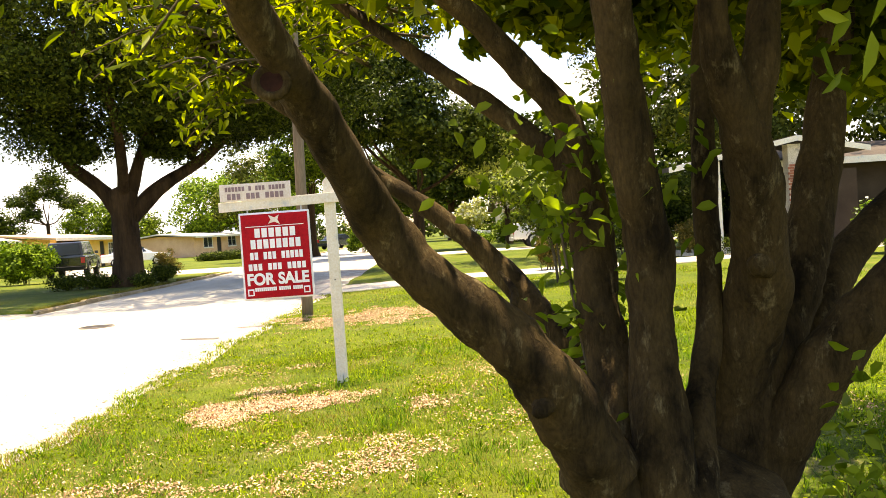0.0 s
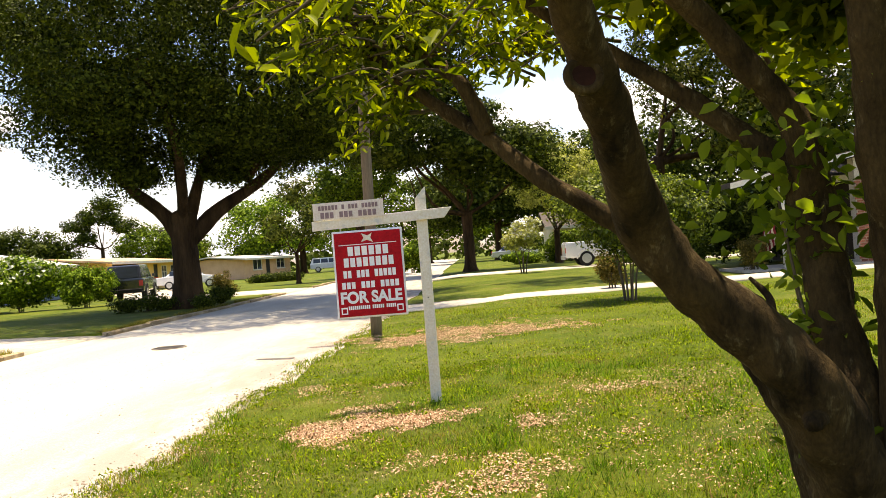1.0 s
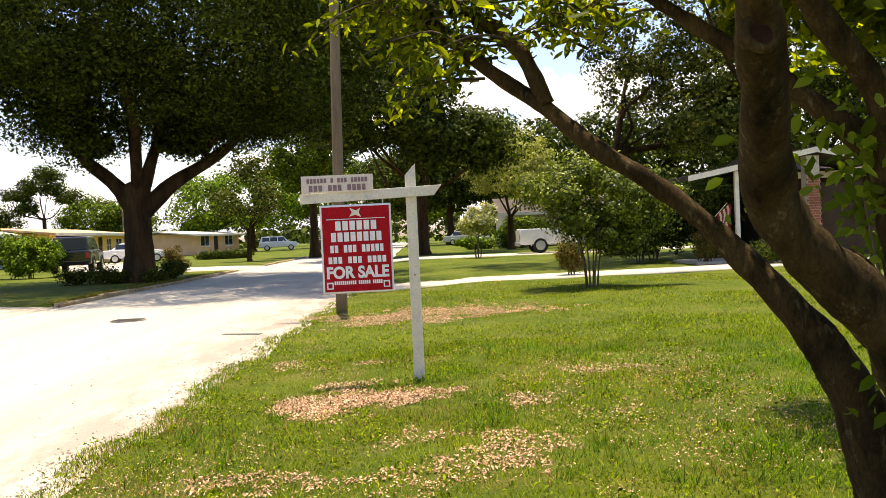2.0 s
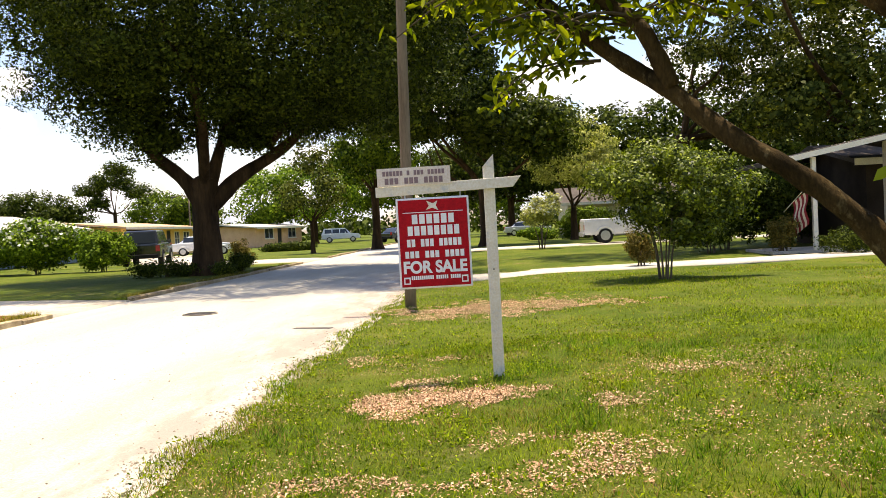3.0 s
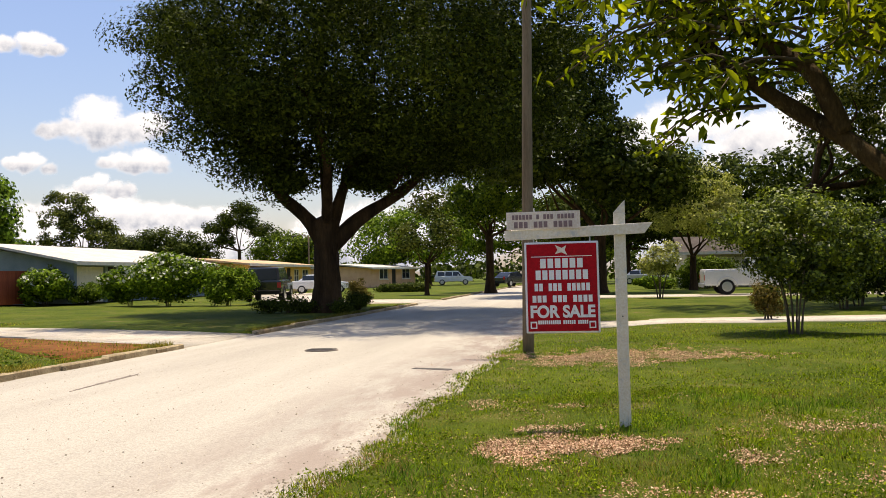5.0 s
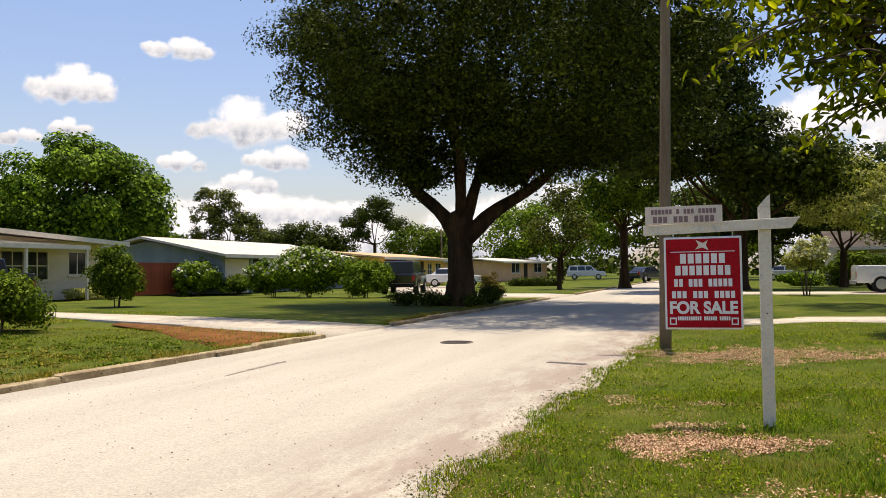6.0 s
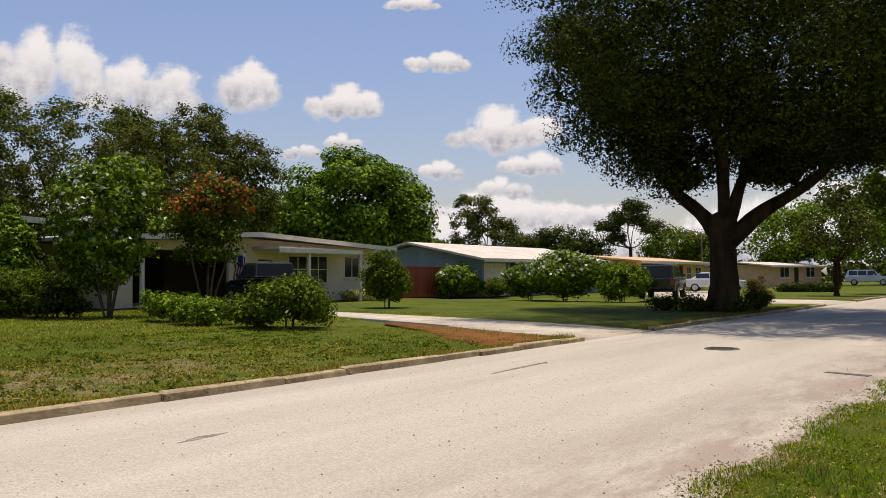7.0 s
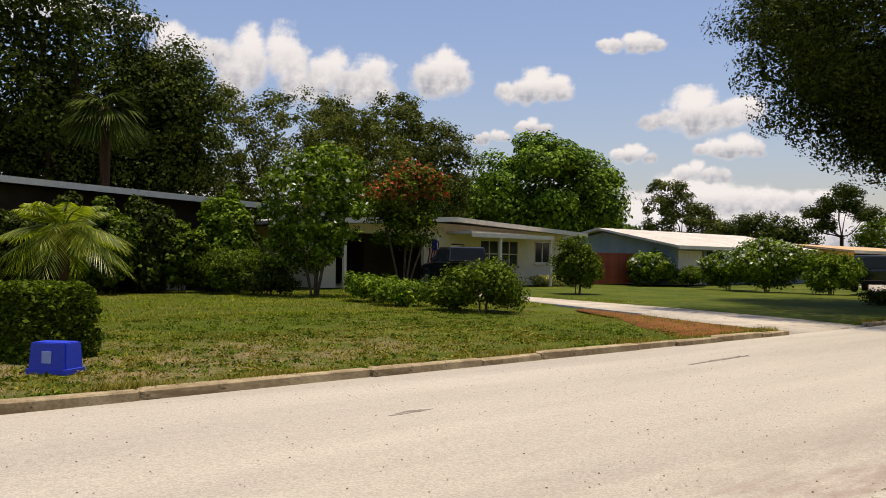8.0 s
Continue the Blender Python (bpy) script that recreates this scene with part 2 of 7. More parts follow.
M = {
    "lawn": lawn_material("lawn"),
    "road": road_material("worn_asphalt"),
    "concrete": surface("concrete", (0.42, 0.36, 0.27), (0.58, 0.51, 0.4), 1.2, 40, 0.9, 0.3, 0.004, stain=(0.25, 0.22, 0.18)),
    "kerb": surface("kerb_concrete", (0.17, 0.115, 0.055), (0.52, 0.42, 0.25), 2.5, 35, 0.9, 0.5, 0.008, stain=(0.07, 0.052, 0.026), per_piece=0.22),
    "iron": surface("cast_iron", (0.06, 0.054, 0.047), (0.13, 0.115, 0.1), 6, 60, 0.92, 0.4, 0.004),
    "tar": surface("tar_patch", (0.15, 0.125, 0.1), (0.3, 0.25, 0.2), 5, 60, 0.9, 0.5, 0.005),
    "mulch": surface("bare_soil", (0.11, 0.038, 0.009), (0.26, 0.1, 0.025), 2.5, 45, 0.95, 0.8, 0.02, stain=(0.1, 0.09, 0.02)),
    "chips": leafy("wood_chips", (0.26, 0.13, 0.07), (0.82, 0.56, 0.38), 0.8, 0.0, gloss=0.05),
    "grass": leafy("grass_blades", (0.026, 0.052, 0.003), (0.32, 0.385, 0.013), 0.55, 0.34, (1.2, 1.4, 0.5)),
    "tuft": leafy("tuft_grass", (0.014, 0.042, 0.003), (0.19, 0.3, 0.016), 0.5, 0.38, (1.1, 1.4, 0.4)),
    "straw": leafy("dead_grass", (0.08, 0.045, 0.012), (0.36, 0.24, 0.09), 0.8, 0.1, (1.2, 1.0, 0.6)),
    "dry_grass": leafy("grass_blades_dry", (0.06, 0.058, 0.005), (0.42, 0.35, 0.07), 0.6, 0.3, (1.2, 1.2, 0.6)),
    "bark": bark_material("mottled_bark", (0.01, 0.006, 0.002), (0.054, 0.034, 0.012), (0.19, 0.145, 0.07)),
    "knot": surface("bare_wood_scar", (0.018, 0.006, 0.003), (0.045, 0.016, 0.008), 8, 60, 0.9, 0.5, 0.006),
    "oak_bark": surface("oak_bark", (0.018, 0.01, 0.004), (0.08, 0.046, 0.02), 3, 16, 0.95, 1.0, 0.07, stretch=(1, 1, 0.22)),
    "twig": surface("twig_bark", (0.06, 0.045, 0.028), (0.15, 0.115, 0.07), 8, 60, 0.9, 0.4, 0.004),
    "pole": surface("weathered_pole", (0.12, 0.085, 0.05), (0.25, 0.19, 0.125), 2, 40, 0.9, 0.4, 0.004, stretch=(4, 4, 0.2)),
    "near_leaf": leafy("near_tree_leaf", (0.032, 0.055, 0.006), (0.3, 0.34, 0.028), 0.4, 0.58, (1.85, 1.75, 0.4)),
    "ivy": leafy("ivy_leaf", (0.09, 0.13, 0.012), (0.297, 0.341, 0.0385), 0.4, 0.45),
    "oak_leaf": leafy("oak_leaf", (0.012, 0.02, 0.003), (0.115, 0.14, 0.017), 0.55, 0.12),
    "mid_leaf": leafy("broad_leaf", (0.018, 0.038, 0.003), (0.2, 0.265, 0.022), 0.5, 0.22),
    "bright_leaf": leafy("bright_leaf", (0.025, 0.06, 0.004), (0.29, 0.395, 0.03), 0.5, 0.2, (1.0, 1.25, 0.3)),
    "pale_leaf": leafy("pale_leaf", (0.19, 0.195, 0.055), (0.594, 0.561, 0.22), 0.55, 0.3),
    "dark_leaf": leafy("dark_leaf", (0.012, 0.021, 0.003), (0.105, 0.13, 0.016), 0.5, 0.15),
    "olive_leaf": leafy("olive_leaf", (0.02, 0.033, 0.006), (0.2, 0.22, 0.045), 0.55, 0.26, (1.2, 1.2, 0.4)),
    "white_bloom": leafy("white_bloom", (0.6, 0.6, 0.5), (0.85, 0.85, 0.78), 0.6, 0.2, (1, 1, 1)),
    "red_bloom": leafy("red_bloom", (0.36, 0.065, 0.035), (0.6, 0.16, 0.08), 0.6, 0.2, (1, 0.6, 0.5)),
    "rust_leaf": leafy("rust_leaf", (0.07, 0.065, 0.012), (0.26, 0.19, 0.05), 0.6, 0.2, (1.2, 1.0, 0.4)),
    "shrub_leaf": leafy("dense_shrub_leaf", (0.018, 0.032, 0.004), (0.29, 0.33, 0.035), 0.45, 0.22, gloss=0.2),
    "broad_crown": leafy("glossy_crown_leaf", (0.012, 0.035, 0.003), (0.28, 0.42, 0.035), 0.5, 0.15, (1.0, 1.25, 0.3)),
    "palm": leafy("palm_leaf", (0.1, 0.14, 0.012), (0.46, 0.46, 0.06), 0.35, 0.4, gloss=0.25),
    "white_paint": surface("white_paint", (0.68, 0.6, 0.46), (0.8, 0.72, 0.57), 3, 60, 0.55, 0.1, 0.002, stain=(0.55, 0.53, 0.48)),
    "sign_red": plain("sign_red", (0.4, 0.006, 0.012), 0.65),
    "sign_white": plain("sign_white", (0.82, 0.8, 0.78), 0.4),
    "sign_ink": plain("sign_ink", (0.24, 0.15, 0.15), 0.5),
    "rider": plain("rider_board", (0.74, 0.63, 0.52), 0.5),
    "hook": plain("steel_hook", (0.4, 0.4, 0.4), 0.4, 0.9),
    "cream": surface("cream_stucco", (0.66, 0.57, 0.39), (0.76, 0.66, 0.47), 1, 40, 0.9, 0.25, 0.004),
    "yellow": surface("yellow_stucco", (0.7, 0.43, 0.13), (0.82, 0.53, 0.18), 1, 40, 0.9, 0.25, 0.004),
    "grey_blue": surface("grey_blue_siding", (0.2, 0.25, 0.26), (0.28, 0.33, 0.34), 1, 40, 0.85, 0.25, 0.004),
    "salmon": surface("salmon_stucco", (0.58, 0.34, 0.19), (0.7, 0.44, 0.26), 1, 40, 0.9, 0.25, 0.004),
    "beige": surface("beige_stucco", (0.5, 0.42, 0.3), (0.62, 0.53, 0.4), 1, 40, 0.9, 0.25, 0.004),
    # siding colour taken down near black to stand for deep shade on it
    "shaded_wall": surface("shaded_brown_siding", (0.025, 0.017, 0.011), (0.06, 0.042, 0.027), 1, 40, 0.9, 0.25, 0.004),
    "white_roof": surface("white_roof", (0.5, 0.45, 0.37), (0.64, 0.58, 0.49), 0.8, 20, 0.85, 0.3, 0.01, stain=(0.42, 0.36, 0.29)),
    "orange_roof": surface("orange_tile_roof", (0.48, 0.3, 0.15), (0.64, 0.43, 0.24), 0.8, 14, 0.85, 0.5, 0.03),
    "grey_roof": surface("grey_roof", (0.24, 0.25, 0.27), (0.36, 0.38, 0.41), 0.8, 20, 0.85, 0.3, 0.01),
    "brick": surface("red_brick", (0.22, 0.08, 0.05), (0.4, 0.17, 0.1), 3, 30, 0.9, 0.5, 0.006, per_piece=0.6),
    "fence": surface("red_brown_fence", (0.26, 0.06, 0.03), (0.4, 0.11, 0.05), 2, 30, 0.85, 0.4, 0.004, stretch=(1, 1, 0.2), per_piece=0.4),
    "door_dark": plain("dark_door", (0.03, 0.025, 0.02), 0.6),
    "glass": glass("window_glass"),
    "car_black": plain("black_car_paint", (0.018, 0.02, 0.025), 0.25, 0.0, 0.8),
    "car_white": plain("white_car_paint", (0.75, 0.75, 0.74), 0.25, 0.0, 0.8),
    "car_silver": plain("silver_car_paint", (0.5, 0.5, 0.5), 0.3, 0.5, 0.8),
    "tyre": plain("tyre_rubber", (0.02, 0.02, 0.02), 0.85),
    "rim": plain("alloy_rim", (0.55, 0.55, 0.56), 0.3, 0.8),
    "tail_light": plain("red_lamp_lens", (0.45, 0.02, 0.015), 0.2),
    "head_light": plain("clear_lamp_lens", (0.7, 0.7, 0.68), 0.15),
    "blue_plastic": plain("blue_plastic", (0.02, 0.05, 0.52), 0.4),
    "pale_plastic": plain("pale_print", (0.35, 0.42, 0.75), 0.5),
    "grit": leafy("street_grit", (0.16, 0.13, 0.1), (0.58, 0.5, 0.4), 0.9, 0.0, gloss=0.05),
    "brown_roof": surface("brown_roof", (0.05, 0.04, 0.03), (0.1, 0.08, 0.065), 0.8, 20, 0.9, 0.4, 0.02),
    "flag_red": plain("flag_red", (0.22, 0.025, 0.03), 0.8),
    "flag_blue": plain("flag_blue", (0.02, 0.03, 0.16), 0.8),
}

# ---- building kit ----
def empty(name, m=None, label="", category="", group="", kind=""):
    e = new(name)
    e.empty_display_size = 0.2
    if m is not None:
        e.matrix_world = m
    return tagged(e, label, category, group, kind)


def mesh_part(name, V, F, material, parent=None, label="", smooth=False, kind=""):
    """One mesh object out of arrays of corners and of faces with one number of corners each."""
    V, F = np.asarray(V, dtype=np.float32), np.asarray(F, dtype=np.int32)
    me = bpy.data.meshes.new(name)
    me.vertices.add(len(V))
    me.vertices.foreach_set("co", V.ravel())
    k = F.shape[1]
    me.loops.add(F.size)
    me.loops.foreach_set("vertex_index", F.ravel())
    me.polygons.add(len(F))
    me.polygons.foreach_set("loop_start", np.arange(len(F), dtype=np.int32) * k)
    if smooth:
        me.polygons.foreach_set("use_smooth", np.ones(len(F), dtype=bool))
    me.update(calc_edges=True)
    me.materials.append(material)
    ob = new(name, me)
    ob.parent = parent
    return tagged(ob, label, kind=kind)


def part(name, bm, material, parent=None, label="", smooth=False):
    me = bpy.data.meshes.new(name)
    bmesh.ops.recalc_face_normals(bm, faces=bm.faces)
    bm.to_mesh(me)
    bm.free()
    me.materials.append(material)
    if smooth:
        me.polygons.foreach_set("use_smooth", np.ones(len(me.polygons), dtype=bool))
    ob = new(name, me)
    ob.parent = parent
    return tagged(ob, label)


def add_box(bm, x0, x1, y0, y1, z0, z1, bevel=0.0):
    r = bmesh.ops.create_cube(bm, size=1)
    bmesh.ops.transform(bm, verts=r["verts"], matrix=Matrix.Translation(((x0 + x1) / 2, (y0 + y1) / 2, (z0 + z1) / 2)) @ Matrix.Diagonal((x1 - x0, y1 - y0, z1 - z0, 1)))
    if bevel:
        es = list({e for v in r["verts"] for e in v.link_edges})
        bmesh.ops.bevel(bm, geom=es, offset=bevel, segments=1, affect="EDGES")
    return bm


def box(x0, x1, y0, y1, z0, z1, bevel=0.0):
    return add_box(bmesh.new(), x0, x1, y0, y1, z0, z1, bevel)


def prism(poly, axis, a, b, bevel=0.0):
    """A closed outline (pairs) drawn out along an axis from a to b."""
    bm = bmesh.new()
    put = {"x": lambda p, c: (c, p[0], p[1]), "y": lambda p, c: (p[0], c, p[1]), "z": lambda p, c: (p[0], p[1], c)}[axis]
    r0 = [bm.verts.new(put(p, a)) for p in poly]
    r1 = [bm.verts.new(put(p, b)) for p in poly]
    n = len(poly)
    bm.faces.new(r0)
    bm.faces.new(r1)
    for i in range(n):
        bm.faces.new((r0[i], r0[(i + 1) % n], r1[(i + 1) % n], r1[i]))
    bmesh.ops.recalc_face_normals(bm, faces=bm.faces)
    if bevel:
        bmesh.ops.bevel(bm, geom=list(bm.edges), offset=bevel, segments=2, affect="EDGES", profile=0.6)
    return bm


def smooth_line(pts, sub):
    p = np.array(pts, dtype=float)
    if len(p) < 3:
        t = np.linspace(0, 1, sub + 1)[:, None]
        return p[0] * (1 - t) + p[-1] * t
    q = np.vstack([2 * p[0] - p[1], p, 2 * p[-1] - p[-2]])
    out = []
    for i in range(len(p) - 1):
        a, b, c, d = q[i : i + 4]
        for t in np.linspace(0, 1, sub, endpoint=False):
            out.append(0.5 * (2 * b + (c - a) * t + (2 * a - 5 * b + 4 * c - d) * t**2 + (3 * b - a - 3 * c + d) * t**3))
    out.append(p[-1])
    return np.array(out)


def tube(rows, seg=10, sub=5, lumps=0.0, rng=None, flare=0.0):
    """A limb along rows of (x, y, z, radius), its skin uneven by lumps."""
    L = smooth_line(rows, sub)
    P, R = L[:, :3], np.maximum(L[:, 3], 0.002)
    if flare:
        R = R * (1 + flare * np.exp(-np.arange(len(R)) / max(1, sub * 0.6)))
    T = np.gradient(P, axis=0)
    T /= np.linalg.norm(T, axis=1)[:, None] + 1e-9
    up = np.array([0.31, 0.85, 0.43])
    A = np.cross(T, up)
    A /= np.linalg.norm(A, axis=1)[:, None] + 1e-9
    B = np.cross(T, A)
    th = np.linspace(0, 2 * np.pi, seg, endpoint=False)
    ring = A[:, None, :] * np.cos(th)[None, :, None] + B[:, None, :] * np.sin(th)[None, :, None]
    rr = np.ones((len(P), seg))
    if lumps and rng is not None:
        s = rng.uniform(0, 6.28, 4)
        zz = np.arange(len(P))[:, None]
        rr += lumps * (np.sin(2 * th[None] + s[0] + zz * 0.35) + 0.7 * np.sin(3 * th[None] + s[1] - zz * 0.6) + 0.8 * rng.normal(0, 0.5, (len(P), seg)) + 0.6 * np.sin(zz * 0.9 + s[2]))
    V = (P[:, None, :] + ring * (R[:, None] * rr)[:, :, None]).reshape(-1, 3)
    n = len(P)
    i, j = np.meshgrid(np.arange(n - 1), np.arange(seg), indexing="ij")
    F = np.stack([i * seg + j, i * seg + (j + 1) % seg, (i + 1) * seg + (j + 1) % seg, (i + 1) * seg + j], -1).reshape(-1, 4)
    V = np.vstack([V, P[-1] + T[-1] * R[-1] * 0.5, P[0]])
    tip, foot = len(V) - 2, len(V) - 1
    jj = np.arange(0, seg, 2)
    o = (n - 1) * seg
    caps = np.stack([o + jj, o + (jj + 1) % seg, o + (jj + 2) % seg, np.full_like(jj, tip)], -1)
    feet = np.stack([(jj + 2) % seg, (jj + 1) % seg, jj, np.full_like(jj, foot)], -1)
    return V, np.vstack([F, caps, feet])


def joined(parts):
    vs, fs, o = [], [], 0
    for V, F in parts:
        vs.append(V)
        fs.append(np.asarray(F) + o)
        o += len(V)
    return np.vstack(vs), np.vstack(fs)


def leaf_cards(P, size, rng, wide=0.5, droop=0.0, lift=0.6, curl=0.15, out=None):
    """A pointed, slightly folded leaf at each place of P, its face turned along out where that is given."""
    n = len(P)
    d = rng.normal(size=(n, 3))
    d[:, 2] = d[:, 2] * 0.6 - droop
    nrm = rng.normal(size=(n, 3))
    nrm[:, 2] += lift
    if out is not None:
        nrm = nrm * 0.5 + out * 1.25
        d -= nrm * (np.sum(d * nrm, axis=1) / np.sum(nrm * nrm, axis=1))[:, None]
    d /= np.linalg.norm(d, axis=1)[:, None] + 1e-9
    s = np.cross(d, nrm)
    s /= np.linalg.norm(s, axis=1)[:, None] + 1e-9
    up = np.cross(s, d)
    sz = size * rng.uniform(0.6, 1.35, n)[:, None]
    w = wide * 0.5 * sz
    V = np.stack([P - d * sz * 0.5, P + s * w + up * sz * curl, P + d * sz * 0.5, P - s * w + up * sz * curl], 1).reshape(-1, 3)
    return V, np.arange(4 * n).reshape(-1, 4)


def fine_leaves(P, size, rng, wide=0.45, droop=0.3, lift=0.6, fold=0.12):
    """Lens-shaped leaves of two halves folded along the midrib, for what stands close."""
    n = len(P)
    d = rng.normal(size=(n, 3))
    d[:, 2] = d[:, 2] * 0.6 - droop
    d /= np.linalg.norm(d, axis=1)[:, None]
    nrm = rng.normal(size=(n, 3))
    nrm[:, 2] += lift
    s = np.cross(d, nrm)
    s /= np.linalg.norm(s, axis=1)[:, None] + 1e-9
    up = np.cross(s, d)
    sz = size * rng.uniform(0.6, 1.35, n)[:, None]
    w, f = wide * 0.5 * sz, fold * sz
    a, b = P - d * sz * 0.5, P + d * sz * 0.5 - np.array([0, 0, 1]) * sz * 0.12
    V = np.stack([a, P - d * sz * 0.22 + s * w * 0.85 + up * f, P + d * sz * 0.16 + s * w * 0.9 + up * f, b, P + d * sz * 0.16 - s * w * 0.9 + up * f, P - d * sz * 0.22 - s * w * 0.85 + up * f], 1).reshape(-1, 3)
    o = np.arange(n)[:, None] * 6
    return V, np.concatenate([o + [0, 1, 2, 3], o + [0, 3, 4, 5]], 0)


def crown_points(rng, lobes, clumps, per, spread, low=-0.55, inner=0.5, hull=0.42):
    """Leaf places in clumps near the skin of egg-shaped lobes (x, y, z, rx, ry, rz)."""
    L = np.array(lobes, dtype=float)
    w = (L[:, 3] * L[:, 4] * L[:, 5]) ** (2 / 3)
    pick = rng.choice(len(L), clumps, p=w / w.sum())
    d = rng.normal(size=(clumps, 3))
    d /= np.linalg.norm(d, axis=1)[:, None]
    d[:, 2] = np.where(d[:, 2] < low, low + 0.3 * (d[:, 2] - low), d[:, 2])
    r = rng.uniform(inner, 1.0, clumps)[:, None]
    C = L[pick, :3] + d * r * L[pick, 3:]
    sp = spread * rng.uniform(0.6, 1.4, (clumps, 1, 1))
    q = rng.normal(size=(clumps, per, 3))
    q /= np.linalg.norm(q, axis=2)[:, :, None]
    q *= rng.uniform(0, 1, (clumps, per, 1)) ** hull
    pts = C[:, None, :] + (q * 1.75 + rng.normal(0, 0.18, q.shape)) * sp * np.array([1, 1, 0.68])
    out = q + 0.55 * d[:, None, :]
    out /= np.linalg.norm(out, axis=2)[:, :, None] + 1e-9
    return pts.reshape(-1, 3), C, out.reshape(-1, 3)


def tree(name, x, y, trunk_r, fork_z, lobes, clumps, per, spread, leaf, leaf_mat, bark, seed, label, category="tree", lean=(0, 0), branches=10, z0=0.0, wide=0.55, low=-0.55, blooms=None, stems=1, inner=0.5, group="", droop=0.0, rows=(), fill=0, hull=0.42):
    """A tree or shrub: tapered stems, limbs to its lobes, and a crown of many leaves."""
    rng = np.random.default_rng(seed)
    root = empty(name, pose(x, y, z0), label, category, group)
    fx, fy = lean
    if stems == 1:
        V, F = tube([(0, 0, -0.15, trunk_r * 1.35), (fx * 0.1, fy * 0.1, fork_z * 0.15, trunk_r * 1.05), (fx * 0.5, fy * 0.5, fork_z * 0.6, trunk_r * 0.92), (fx, fy, fork_z, trunk_r * 0.95)], 14, 6, 0.05, rng, 0.35)
        mesh_part("trunk", V, F, bark, root, smooth=True)
    else:
        for i in range(stems):
            a = 6.283 * i / stems + rng.uniform(-0.4, 0.4)
            s = fork_z * rng.uniform(0.25, 0.5)
            V, F = tube([(0.1 * math.cos(a), 0.1 * math.sin(a), -0.1, trunk_r), (s * 0.5 * math.cos(a), s * 0.5 * math.sin(a), fork_z * 0.5, trunk_r * 0.8), (s * math.cos(a), s * math.sin(a), fork_z * 1.1, trunk_r * 0.6)], 8, 5, 0.08, rng)
            mesh_part("stem", V, F, bark, root, smooth=True)
    P, C, out = crown_points(rng, lobes, clumps, per, spread, low, inner, hull)
    order = rng.permutation(len(C))[:branches]
    for k in order:
        e = C[k]
        f = np.array([fx, fy, fork_z * 0.95])
        d = np.linalg.norm(e - f)
        mid = f * 0.5 + e * 0.5 + np.array([0, 0, -0.1 * d]) + rng.normal(0, 0.09, 3) * d
        far = f * 0.2 + e * 0.8 + rng.normal(0, 0.06, 3) * d
        r = trunk_r * rng.uniform(0.25, 0.5)
        mesh_part("limb", *tube([(*f, r), (*(f * 0.75 + mid * 0.25), r * 0.85), (*mid, r * 0.6), (*far, r * 0.3), (*e, r * 0.1)], 7, 4, 0.06, rng), bark, root, smooth=True)
    for line in rows:
        mesh_part("limb", *tube(line, 10, 6, 0.07, rng), bark, root, smooth=True)
    V, F = leaf_cards(P, leaf, rng, wide, droop, out=out)
    mesh_part("crown", V, F, leaf_mat, root)
    if fill:
        # older, larger leaves deep inside, which keep the light out
        L = np.array(lobes, dtype=float)
        pick = rng.integers(0, len(L), fill)
        d = rng.normal(size=(fill, 3))
        d *= (rng.uniform(0, 1, (fill, 1)) ** 0.4 * 0.68) / np.linalg.norm(d, axis=1)[:, None]
        mesh_part("inner_foliage", *leaf_cards(L[pick, :3] + d * L[pick, 3:], leaf * 1.7, rng, 0.7), leaf_mat, root)
    if blooms:
        mat, share, size, above = blooms
        top = P[P[:, 2] > np.quantile(P[:, 2], above)]
        sel = top[rng.choice(len(top), int(len(P) * share))]
        V, F = leaf_cards(sel + rng.normal(0, spread * 0.3, sel.shape), size, rng, 0.9)
        mesh_part("blossom", V, F, mat, root)
    return root


def wall_mesh(u0, u1, z0, z1, v0, v1, holes, peak=None):
    """A wall from u0 to u1 with openings (u0, u1, z0, z1) cut through, and a gable up to peak (u, z)."""
    bm = bmesh.new()
    cu = sorted({u0, u1, *[h[0] for h in holes], *[h[1] for h in holes]})
    cz = sorted({z0, z1, *[h[2] for h in holes], *[h[3] for h in holes]})
    for a, b in zip(cu, cu[1:]):
        for lo, hi in zip(cz, cz[1:]):
            if not any(h[0] < (a + b) / 2 < h[1] and h[2] < (lo + hi) / 2 < h[3] for h in holes):
                add_box(bm, a, b, v0, v1, lo, hi)
    bmesh.ops.remove_doubles(bm, verts=bm.verts, dist=1e-4)
    if peak:
        g = prism([(u0, z1), (u1, z1), (peak[0], peak[1])], "y", v0, v1)
        me = bpy.data.meshes.new("tmp")
        g.to_mesh(me)
        g.free()
        bm.from_mesh(me)
        bpy.data.meshes.remove(me)
    return bm


